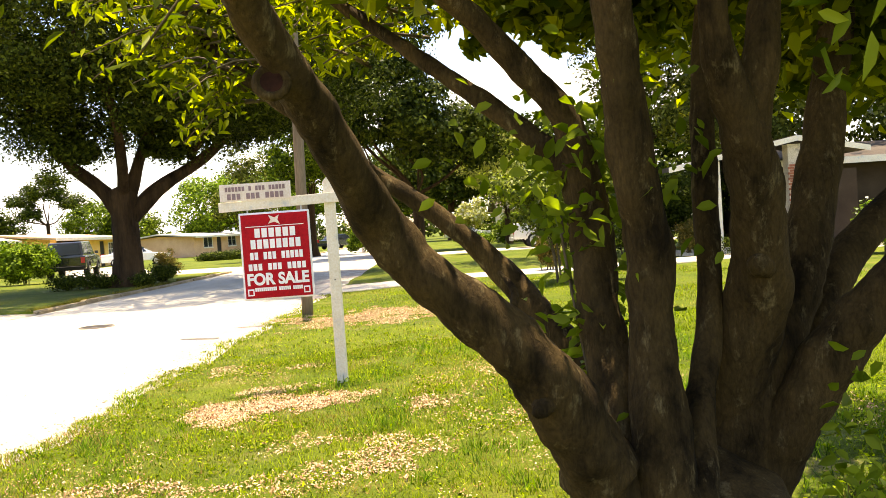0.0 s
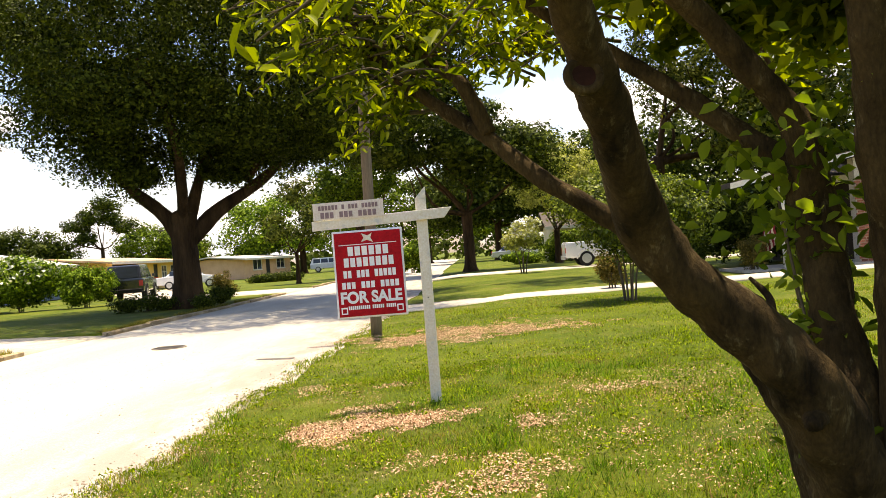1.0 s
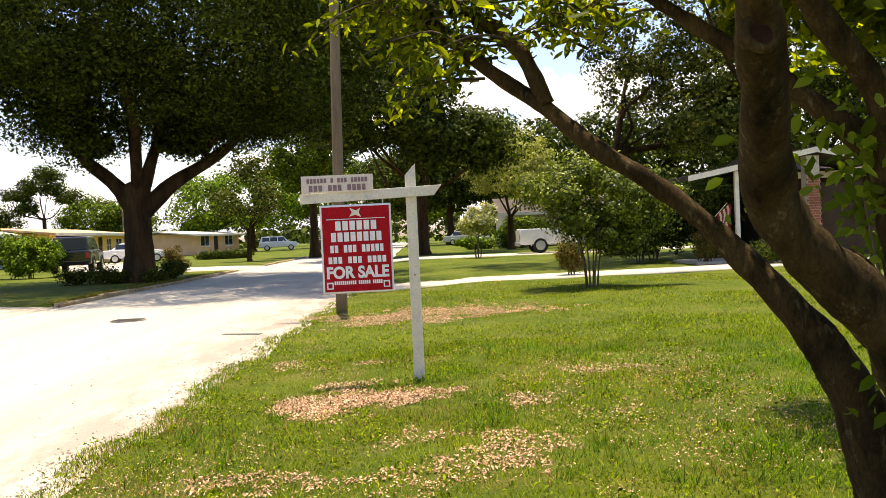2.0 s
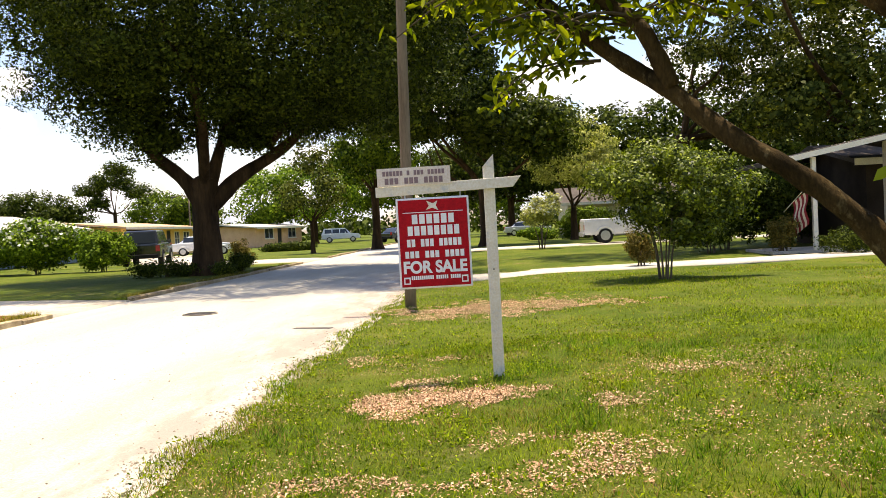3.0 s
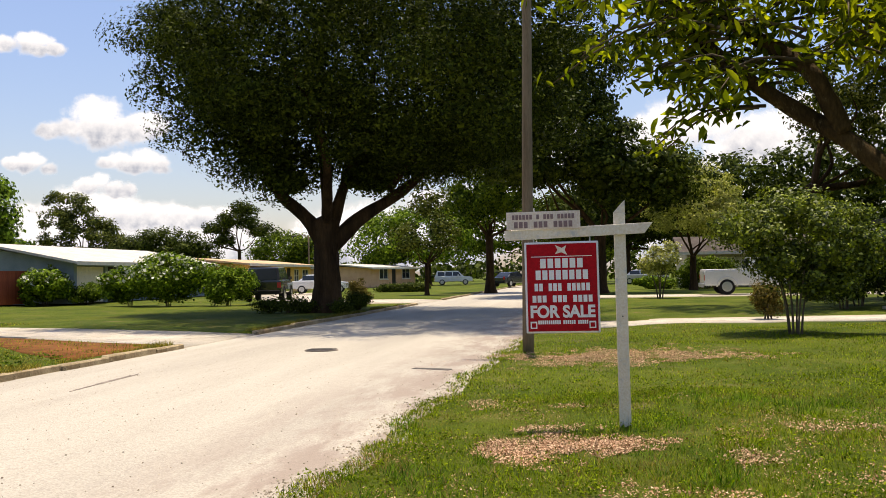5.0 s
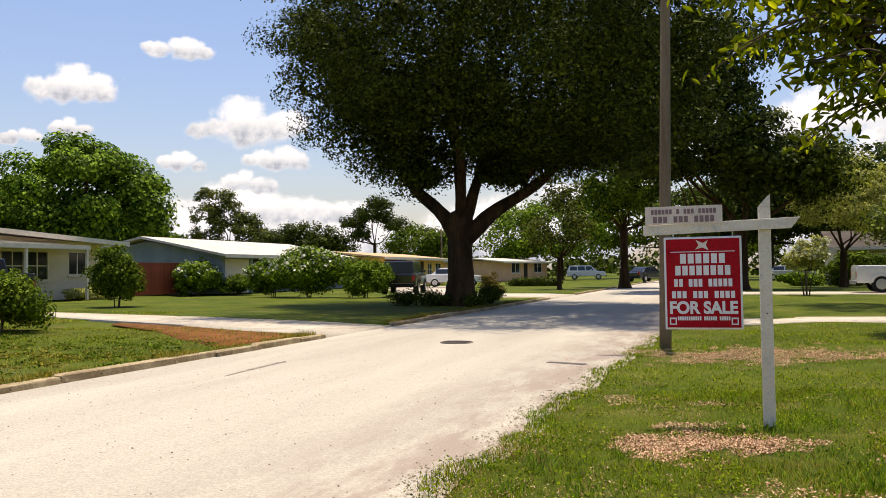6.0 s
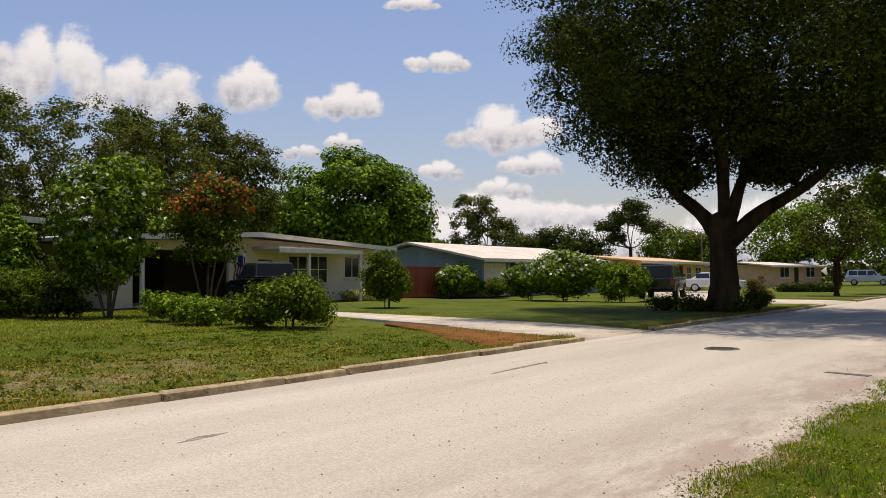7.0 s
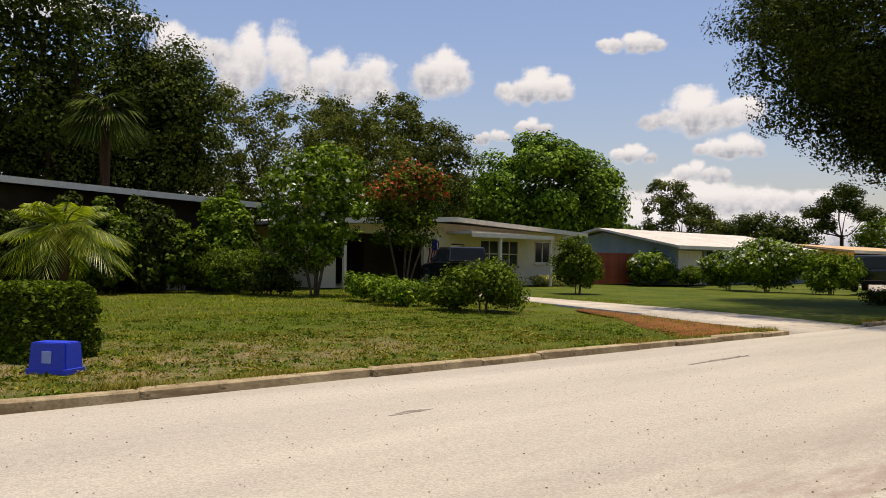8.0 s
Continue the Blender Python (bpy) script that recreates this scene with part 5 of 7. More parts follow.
BACKGROUND = [
    # x, y, trunk r, fork z, lobes, clumps, per, spread, leaf, material, seed, label
    (-11.3, 54, 0.13, 2.0, [(0, 0, 4.3, 1.7, 1.7, 2.2), (0.3, 0, 6.2, 1.0, 1.0, 1.6), (-1.0, 0, 3.6, 1.2, 1.2, 1.0), (1.1, 0, 3.8, 1.2, 1.2, 1.1)], 120, 32, 0.34, 0.2, "olive_leaf", "young street tree with thin trunk and sparse crown"),
    (-7.9, 60, 0.3, 4.0, [(0, 0, 7.6, 3.0, 3.0, 3.0), (-1.2, 0, 6, 2, 2, 1.8), (1.5, 0, 9, 2.5, 2.5, 2.2)], 220, 60, 0.42, 0.24, "mid_leaf", "tall grey-trunked street tree beside the road"),
    (-0.3, 52, 0.34, 3.6, [(-2.5, -1, 9.5, 4, 4, 4.2), (0.6, 0, 7.4, 2.6, 4, 3.0), (-1.6, 0, 13, 3.4, 4, 3.5), (-4.5, -4, 8.2, 2.6, 3, 2.6), (3.8, 0, 6.6, 2.2, 3, 2.2)], 460, 70, 0.5, 0.26, "dark_leaf", "large dark oak beyond the sale sign"),
    (5.6, 57, 0.22, 2.2, [(0, 0, 5.6, 3.0, 3.0, 2.6), (-1, 0, 7.4, 2.0, 2.0, 1.6), (1.8, 0, 4.6, 1.9, 1.9, 1.6)], 230, 70, 0.36, 0.17, "pale_leaf", "pale green lumpy tree beyond the pickup truck"),
    (8.0, 36.6, 0.3, 4.6, [(0.9, 0, 7.4, 1.6, 2.0, 1.2), (1.8, 0.5, 9.2, 3.0, 2.6, 2.0), (4.5, 0, 8.0, 3.4, 3.2, 2.4), (4, 0, 5.6, 2.8, 2.8, 1.7)], 420, 44, 0.34, 0.17, "olive_leaf", "twisted-trunk oak standing behind the neighbouring house"),
    # its high outlying lobes are unseen, added to shade the lawn and house
    (16.5, 36, 0.4, 3.5, [(0, 0, 8.5, 5, 5, 4), (-3, -3, 5.4, 4.0, 3.5, 2.4), (3, -3, 5.4, 4, 4, 2.8), (-10, -7, 12.5, 3.0, 2.6, 1.2), (-6.5, -5.5, 11, 3.6, 3.0, 1.7), (-3, -4.5, 9.6, 3.4, 3.0, 1.8), (-12, -6, 13.2, 4.0, 4.5, 1.2), (-9, -2, 13.4, 3.5, 4.0, 1.2)], 700, 70, 0.42, 0.2, "olive_leaf", "dense dark oak over the neighbouring house, with unseen lobes added for shade"),
    (3, 95, 0.4, 4, [(0, 0, 8, 6, 6, 5), (-5, 0, 7, 5, 5, 4), (6, 0, 8, 6, 6, 5)], 330, 50, 0.75, 0.45, "dark_leaf", "distant dark street trees closing the road"),
    (-6, 118, 0.4, 4, [(0, 0, 7, 6, 6, 5), (-8, 0, 8, 6, 6, 5.5), (7, 0, 7, 6, 6, 5)], 330, 50, 0.8, 0.5, "mid_leaf", "distant green trees at the end of the road"),
    (18, 75, 0.4, 4, [(0, 0, 7, 6, 6, 5), (9, 0, 8, 6, 6, 6), (-7, 2, 6.5, 5, 5, 4.5)], 330, 50, 0.75, 0.42, "dark_leaf", "dark trees behind the houses"),
    (-21, 105, 0.4, 4, [(0, 0, 6, 6, 6, 4.5), (-6, 0, 5.5, 4, 4, 4)], 260, 50, 0.75, 0.42, "bright_leaf", "rounded green trees behind the far houses"),
    (-40.4, 92, 0.22, 4.6, [(0, 0, 8.0, 2.4, 2.4, 0.9), (2.3, 0, 6.7, 1.6, 1.6, 0.6), (-2.8, 0, 7.0, 1.5, 1.5, 0.6), (0.8, 0, 9.3, 1.5, 1.5, 0.7), (-1.4, 0, 5.6, 1.2, 1.2, 0.5)], 100, 60, 0.45, 0.3, "dark_leaf", "tall thin pine with tufted crown"),
    (-39, 102, 0.3, 2.8, [(0, 0, 4.4, 4.0, 4.0, 2.6), (4, 0, 4.0, 3.2, 3.2, 2.4)], 220, 50, 0.6, 0.38, "mid_leaf", "rounded trees behind the yellow house"),
    (-53, 98, 0.3, 3.5, [(0, 0, 4.6, 4.6, 4, 3.0), (4.2, 0, 4.2, 2.8, 3, 2.6), (-4.2, 0, 4.0, 2.8, 3, 2.6)], 260, 50, 0.6, 0.34, "dark_leaf", "dark grey-green trees behind the white-roofed house"),
    (-56, 85, 0.3, 4, [(0, 0, 6.6, 2.0, 2.0, 4.2), (-2.6, 0, 7.0, 1.7, 1.8, 4.6), (2.8, 0, 5.0, 1.6, 1.8, 3.2), (5.0, 0, 3.8, 1.3, 1.5, 2.6)], 300, 50, 0.42, 0.3, "olive_leaf", "tall feathery trees behind the houses"),
    (-53, 57.5, 0.5, 4, [(0, 0, 8.0, 5.0, 5.0, 4.4), (-2.6, -2.4, 7, 3.6, 3.6, 3.8), (2.6, 2.4, 6.8, 3.6, 3.6, 3.6), (4.2, 4.4, 4.6, 2.6, 2.6, 2.6), (-1, -1, 4.2, 5.0, 5, 2.6)], 125, 420, 0.92, 0.36, "broad_crown", "broad round green tree behind the cream house"),
    (-48.5, 37.5, 0.3, 4, [(0, 0, 8, 2.8, 2.8, 5.5), (-2.5, -3.6, 7.8, 2.6, 2.6, 5.2), (1.4, 3.2, 7.2, 2.2, 2.2, 4.6)], 700, 70, 0.36, 0.2, "olive_leaf", "tall dark cedars behind the cream house"),
    (-46, 27, 0.3, 4, [(0, 0, 7, 4, 4.5, 5), (1, 5, 6.5, 3, 3.5, 4.6), (-1, -5, 7, 3.6, 4, 5)], 700, 70, 0.33, 0.17, "olive_leaf", "tall mixed trees behind the houses"),
    (-45, 12, 0.5, 4, [(0, 0, 10.5, 5, 6, 7.5), (1, 6.2, 8.2, 3.4, 3.2, 4.6), (0, -8, 10, 5, 6, 8), (0, 3, 6, 4, 7, 4)], 1400, 84, 0.5, 0.21, "dark_leaf", "massive dark trees towering over the corner house"),
]
for _i, (_x, _y, _r, _f, _lobes, _c, _p, _s, _l, _m, _label) in enumerate(BACKGROUND):
    tree("tree", _x, _y, _r, _f, _lobes, int(_c * 0.75), int(_p * (1.7 if _y > 80 else 1.45)), _s * 1.02, _l * (0.85 if _y > 80 else 0.95), M[_m], M["oak_bark"], 200 + _i, _label, branches=7, wide=0.68, inner=0.9 if "broad" in _label else 0.74, hull=0.22 if "broad" in _label else 0.34, fill=18000 if "massive" in _label else 3500 if "dark" in _label or "broad" in _label else 0)

# shrub by the drive, many-stemmed
tree("shrub", 2.9, 17.3, 0.022, 1.1, [(0.1, 0, 1.85, 1.5, 1.3, 0.65), (-0.9, 0, 2.0, 0.65, 0.7, 0.34), (0.35, 0, 1.25, 0.95, 0.8, 0.45), (1.15, 0, 1.7, 0.85, 0.8, 0.6), (0.1, 0, 2.35, 1.0, 0.9, 0.35), (-0.2, 0, 1.4, 0.6, 0.6, 0.4), (0.4, 0, 0.95, 0.65, 0.6, 0.3)], 170, 130, 0.17, 0.08, M["shrub_leaf"], M["twig"], 301, "rounded many-stemmed green shrub on the lawn", "shrub", stems=6, branches=14, low=-0.8, fill=700)
SHRUBS = [
    # x, y, height, rx, ry, leaf, material, blooms, label
    (3.3, 21.9, 1.05, 0.36, 0.32, 0.075, "rust_leaf", None, "small rust-and-yellow shrub beside the drive"),
    (9.2, 23.6, 0.75, 0.9, 0.6, 0.08, "dark_leaf", None, "low dark green mound before the porch"),
    (8.0, 25.2, 1.3, 0.42, 0.4, 0.08, "rust_leaf", None, "reddish shrub beside the porch"),
    (11.3, 20.3, 1.5, 1.0, 0.8, 0.09, "bright_leaf", "white_bloom", "green shrub covered in small white flowers"),
    (7.6, 29.6, 3.2, 1.6, 1.2, 0.14, "dark_leaf", None, "tall dark shrubs shading the house corner"),
    (9.3, 29.6, 3.1, 1.3, 1.2, 0.13, "dark_leaf", None, "tall dark shrubs shading the house corner"),
    (10.2, 32.0, 3.6, 1.5, 1.5, 0.15, "dark_leaf", None, "tall dark shrubs shading the house corner"),
    (6.6, 27.6, 2.0, 0.8, 0.8, 0.12, "dark_leaf", None, "dark clipped shrub near the porch"),
    (-11.0, 36.6, 1.4, 0.55, 0.55, 0.08, "rust_leaf", None, "thin yellowing shrub by the kerb"),
    (-9.6, 31.5, 0.7, 0.5, 0.9, 0.1, "dark_leaf", None, "low dark plants round the oak's foot"),
    (-11.6, 29.3, 0.6, 1.5, 0.7, 0.1, "dark_leaf", None, "low dark plants round the oak's foot"),
    (-9.4, 28.6, 0.45, 0.4, 0.6, 0.1, "dark_leaf", None, "low dark plants round the oak's foot"),
    (-21.2, 38.8, 2.8, 2.4, 1.7, 0.18, "bright_leaf", "white_bloom", "large leafy green shrub in the hedge row"),
    (-24.0, 40.2, 2.1, 1.8, 1.4, 0.18, "bright_leaf", "white_bloom", "leafy green shrub in the hedge row"),
    (-17.9, 38.4, 2.1, 1.7, 1.3, 0.16, "bright_leaf", None, "yellow-green shrub in the hedge row"),
    (-30.2, 42.2, 2.5, 1.4, 1.4, 0.2, "bright_leaf", "white_bloom", "leafy green shrub before the wooden fence"),
    (-28.4, 43.4, 1.3, 1.1, 0.9, 0.16, "mid_leaf", None, "low green shrub before the grey house"),
    (-23.4, 27.2, 2.5, 1.25, 1.2, 0.15, "mid_leaf", None, "small bushy tree beside the driveway"),
    (-16.3, 14.8, 1.5, 1.3, 1.1, 0.12, "mid_leaf", None, "sprawling green shrub on the lawn"),
    (-17.4, 14.7, 1.0, 0.9, 0.8, 0.12, "mid_leaf", None, "sprawling green shrub on the lawn"),
    (-19.6, 14.9, 0.75, 1.2, 0.9, 0.13, "bright_leaf", None, "low yellow-green hedge plants on the lawn"),
    (-22.0, 15.6, 0.85, 1.3, 0.9, 0.13, "bright_leaf", None, "low yellow-green hedge plants on the lawn"),
    (-29.0, 14.7, 2.0, 1.45, 1.4, 0.11, "mid_leaf", None, "clipped round green bush before the house"),
    (-27.6, 15.2, 1.2, 1.3, 1.0, 0.14, "dark_leaf", None, "dark low shrubs before the house"),
    (-31.5, 12.6, 2.6, 1.5, 1.6, 0.2, "dark_leaf", None, "dark leafy shrubs before the house"),
    (-30.5, 10.2, 3.6, 1.3, 1.5, 0.22, "mid_leaf", None, "tall broad-leaved plant before the house"),
    (-30.6, 15.0, 4.3, 1.1, 1.1, 0.2, "bright_leaf", None, "tall sunlit leafy shrub before the dark house"),
    (-31.4, 12.4, 4.0, 1.1, 1.2, 0.22, "dark_leaf", None, "tall dark shrubs against the house"),
    (-31.6, 10.4, 3.6, 1.2, 1.4, 0.22, "dark_leaf", None, "tall dark shrubs against the house"),
    (-30.8, 13.4, 2.9, 1.0, 1.2, 0.2, "mid_leaf", None, "tall leafy shrubs against the house"),
    (-31.8, 16.0, 3.0, 1.3, 1.5, 0.2, "dark_leaf", None, "dark leafy shrubs before the house"),
    (-31.8, 7.6, 3.2, 1.3, 1.6, 0.2, "dark_leaf", None, "dark leafy shrubs before the house"),
    (-31.0, 4.6, 2.8, 1.4, 1.6, 0.22, "dark_leaf", None, "dark leafy shrubs before the house"),
    (-31.4, 35.5, 0.8, 0.7, 3.0, 0.12, "pale_leaf", None, "low planting along the cream house"),
    (-34, 54, 1.0, 1.2, 3.0, 0.2, "mid_leaf", None, "low shrubs along the grey house"),
    (-15.5, 66, 0.6, 2.5, 1.0, 0.2, "dark_leaf", None, "low dark border before the far house"),
    (7.0, 61, 2.6, 2.2, 1.2, 0.2, "mid_leaf", None, "tall leafy shrubs before the dark-roofed house"),
    (11.5, 61, 2.9, 2.4, 1.2, 0.2, "dark_leaf", None, "tall leafy shrubs before the grey-roofed house"),
    (-4.6, 63, 2.6, 1.3, 1.3, 0.2, "bright_leaf", None, "bright shrub at the far road side"),
    (3.5, 62, 0.9, 1.6, 1.0, 0.2, "bright_leaf", None, "low yellow-green border plants"),
]
for _i, (_x, _y, _h, _rx, _ry, _l, _m, _bl, _label) in enumerate(SHRUBS):
    _n = int(45 + 36 * _rx * _ry * _h)
    _sr = np.random.default_rng(600 + _i)
    _lobes = [(0, 0, _h * 0.5, _rx * 0.8, _ry * 0.8, _h * 0.4)]
    for _k in range(6):
        _t = 6.283 * _k / 6 + _sr.uniform(-0.5, 0.5)
        _q = _sr.uniform(0.45, 0.8)
        _lobes.append((_rx * 0.55 * math.cos(_t), _ry * 0.55 * math.sin(_t), _h * _sr.uniform(0.3, 0.66), _rx * _q * 0.6, _ry * _q * 0.6, _h * _sr.uniform(0.22, 0.36)))
    tree("shrub", _x, _y, 0.025, _h * 0.35, _lobes, _n, 64, 0.1 + 0.055 * _rx, _l * 0.86, M[_m], M["twig"], 400 + _i, _label, "shrub", stems=4, branches=5, low=-0.95, inner=0.45, z0=-0.02 if _x < -8 else 0.0, blooms=(M[_bl], 0.22 if "blossom" in _label else 0.05, _l * 1.0, 0.5) if _bl else None)

tree("flowering_tree", 2.2, 40.3, 0.035, 1.0, [(0, 0, 1.75, 1.0, 0.9, 0.6), (0.4, 0, 2.2, 0.6, 0.6, 0.4), (-0.5, 0, 1.5, 0.6, 0.6, 0.4)], 60, 70, 0.17, 0.12, M["pale_leaf"], M["twig"], 350, "small pale tree with white blossom on the lawn", "tree", stems=4, branches=8, blooms=(M["white_bloom"], 0.16, 0.12, 0.3), low=-0.7)

# flowering crape myrtles in front of the houses
tree("flowering_tree", -26.2, 16.2, 0.04, 2.4, [(0, 0, 3.3, 1.9, 1.9, 1.9), (0.2, 0.3, 4.6, 1.2, 1.2, 1.0), (-0.2, -0.2, 1.9, 1.5, 1.5, 1.2)], 190, 70, 0.22, 0.17, M["bright_leaf"], M["twig"], 351, "many-stemmed crape myrtle dotted with white flowers", "tree", stems=7, branches=14, blooms=(M["white_bloom"], 0.035, 0.15, 0.3), low=-0.8)
tree("flowering_tree", -26.2, 20.2, 0.05, 2.2, [(0, 0, 3.5, 1.6, 1.6, 1.3), (0.2, 0.5, 4.4, 1.1, 1.2, 0.6), (0.1, 0, 2.4, 1.2, 1.2, 0.7)], 220, 52, 0.2, 0.14, M["mid_leaf"], M["twig"], 352, "crape myrtle with red blossom at its top", "tree", stems=5, branches=12, blooms=(M["red_bloom"], 0.16, 0.14, 0.5), low=-0.6)


def box_hedge(x, y, w, d, h, seed):
    """A clipped square bush: leaves thick over its faces, twigs within."""
    rng = np.random.default_rng(seed)
    root = empty("box_hedge", pose(x, y, -0.03, 0, 0, 20), "clipped boxy dark green hedge bush on the lawn", "hedge")
    n = 15000
    f = rng.integers(0, 6, n)
    P = rng.uniform(-1, 1, (n, 3))
    for ax in range(3):
        P[f == ax, ax] = 1
        P[f == ax + 3, ax] = -1
    P[:, :2] *= (1 - 0.1 * np.maximum(0, P[:, 2:3]) ** 3)
    P *= 1 - 0.25 * rng.uniform(0, 1, (n, 1)) ** 2
    P += 0.05 * np.sin(P[:, [1, 2, 0]] * 7 + seed)
    P = P * [w / 2, d / 2, h / 2] + [0, 0, h / 2 + 0.02]
    mesh_part("foliage", *leaf_cards(P, 0.065, rng, 0.6), M["mid_leaf"], root)
    for k in range(7):
        a = 6.283 * k / 7
        mesh_part("stem", *tube([(0.1 * math.cos(a), 0.1 * math.sin(a), -0.05, 0.02), (0.3 * w * math.cos(a), 0.3 * d * math.sin(a), h * 0.7, 0.01)], 6, 3), M["twig"], root)


box_hedge(-12.25, 2.95, 1.15, 1.05, 0.92, 520)


def far_woods():
    """The leafy skyline that closes the distance all round."""
    rng = np.random.default_rng(530)
    C = []
    for k in range(1500):
        u = rng.uniform(-1, 1)
        if k % 3:
            x, y = u * 170 - 20, 165 + rng.uniform(-12, 12) - 0.1 * abs(u) * 170
        else:
            x, y = -105 + rng.uniform(-12, 12), 60 + u * 130
        top = 3.2 + 1.0 * math.sin(x * 0.09 + y * 0.05) + 0.8 * math.sin(x * 0.23 + 1)
        C.append((x, y, rng.uniform(0, 1) ** 0.7 * top))
    C = np.array(C)
    q = rng.normal(size=(len(C), 16, 3))
    q /= np.linalg.norm(q, axis=2)[:, :, None]
    P = (C[:, None, :] + q * rng.uniform(0.6, 2.0, (len(C), 16, 1))).reshape(-1, 3)
    tagged(mesh_part("far_woods", *leaf_cards(P, 1.1, rng, 0.7, out=q.reshape(-1, 3)), M["dark_leaf"], kind="stuff"), "distant belt of green trees along the skyline", "woods")


far_woods()


# ---- palms ----
def palm(x, y, trunk_h, trunk_r, reach, fronds, seed, label, mat, fan=False):
    rng = np.random.default_rng(seed)
    root = empty("palm", pose(x, y, 0.03), label, "palm")
    V, F = tube([(0, 0, -0.1, trunk_r * 1.2), (0.02, 0, trunk_h * 0.5, trunk_r), (0, 0.02, trunk_h, trunk_r * 1.15)], 10, 6, 0.1, rng)
    mesh_part("trunk", V, F, M["oak_bark"], root, smooth=True)
    for i in range(fronds):
        a = 6.283 * i / fronds + rng.uniform(-0.2, 0.2)
        up = rng.uniform(-0.6, 1.25) if fan else rng.uniform(-0.25, 1.45)
        d = np.array([math.cos(a), math.sin(a)])
        t = np.linspace(0, 1, 14)
        line = np.stack([d[0] * reach * t * math.cos(up * 0.8), d[1] * reach * t * math.cos(up * 0.8), trunk_h + reach * (math.sin(up) * t - (0.3 if fan else 0.52) * t**2)], 1)
        side = np.array([-d[1], d[0], 0])
        vs, fs = [], []
        if fan:
            c, tip = line[4], line[-1]
            for k in range(18):
                b = (k - 8.5) / 8.5
                e = c + (tip - c) * (1 - 0.35 * abs(b)) + side * b * reach * 0.42 + [0, 0, -0.12 * abs(b) * reach]
                n0 = len(vs)
                m = (c + e) / 2
                wd = np.cross(e - c, [0.2, 0.1, 1.0])
                wd = wd / (np.linalg.norm(wd) + 1e-6) * 0.05
                e = e + [0, 0, -0.25 * reach * rng.uniform(0.3, 1)]
                vs += [c, m + wd, e, m - wd]
                fs.append((n0, n0 + 1, n0 + 2, n0 + 3))
        else:
            for k in range(2, 14):
                ln = reach * 0.4 * math.sin(math.pi * min(0.95, t[k] * 0.85 + 0.12))
                for s in (-1, 1):
                    for q in (0, 0.5):
                        p = line[k] if q == 0 or k == 13 else (line[k] + line[k + 1]) / 2
                        e = p + side * s * ln * 0.75 + (line[k] - line[k - 1]) * 2.6 + [0, 0, -0.45 * ln]
                        m = (p + e) / 2 + [0, 0, 0.02]
                        n0 = len(vs)
                        wv = (line[k] - line[k - 1])
                        wv = wv / np.linalg.norm(wv) * reach * 0.013
                        vs += [p, m + wv, e, m - wv]
                        fs.append((n0, n0 + 1, n0 + 2, n0 + 3))
        rv, rf = tube([(*line[0], 0.018), (*line[5], 0.012), (*line[13], 0.003)], 5, 4)
        V, F = joined([(np.array(vs), np.array(fs)), (rv, rf)])
        mesh_part("frond", V, F, M[mat], root)


palm(-14.9, 4.1, 1.62, 0.085, 0.98, 40, 501, "small feathery date palm with yellow-green fronds", "palm")
palm(-37.95, 13.1, 7.7, 0.2, 2.1, 34, 502, "tall fan palm standing among dark trees", "dark_leaf", True)


# ---- houses ----
def house_shell(name, m, width, depth, eave, wall_mat, roof_mat, holes, label, ridge, front_gable=False, over=0.6, peak_u=None):
    """Local u runs along the front from 0 to width, the front stands at v = 0 and looks along -v."""
    root = empty(name, m, label, "house")
    pk = width / 2 if peak_u is None else peak_u
    part("wall", wall_mesh(0, width, 0, eave, 0, 0.2, holes, (pk, ridge - 0.12) if front_gable else None), wall_mat, root)
    part("wall", wall_mesh(0, width, 0, eave, depth - 0.2, depth, [], (pk, ridge - 0.12) if front_gable else None), wall_mat, root)
    for u in (0, width - 0.2):
        bm = box(u, u + 0.2, 0.2, depth - 0.2, 0, eave)
        if not front_gable:
            g = prism([(0.2, eave), (depth - 0.2, eave), (depth / 2, ridge - 0.14)], "x", u, u + 0.2)
            me = bpy.data.meshes.new("tmp")
            g.to_mesh(me)
            g.free()
            bm.from_mesh(me)
            bpy.data.meshes.remove(me)
        part("wall", bm, wall_mat, root)
    t = 0.14
    if front_gable:
        sl = (ridge - eave) / max(pk, width - pk)
        for a, b in ((-over, pk), (width + over, pk)):
            za = ridge - abs(b - a) * sl
            rf = part("roof", prism([(a, za), (b, ridge), (b, ridge + t), (a, za + t)], "y", -over, depth + over), roof_mat, root)
            part("fascia", prism([(a, za - 0.08), (b, ridge - 0.08), (b, ridge + t + 0.01), (a, za + t + 0.01)], "y", -over - 0.04, -over - 0.002), M["white_paint"], rf, "white fascia board")
    else:
        sl = (ridge - eave) / (depth / 2)
        for a in (-over, depth + over):
            za = ridge - abs(depth / 2 - a) * sl
            rf = part("roof", prism([(a, za), (depth / 2, ridge), (depth / 2, ridge + t), (a, za + t)], "x", -over, width + over), roof_mat, root)
            v0, v1 = (a - 0.04, a - 0.002) if a < 0 else (a + 0.002, a + 0.04)
            part("fascia", box(-over, width + over, v0, v1, za - 0.06, za + t + 0.01), M["white_paint"], rf, "white fascia board")
    part("floor", box(0.2, width - 0.2, 0.2, depth - 0.2, 0, 0.05), M["concrete"], root)
    return root


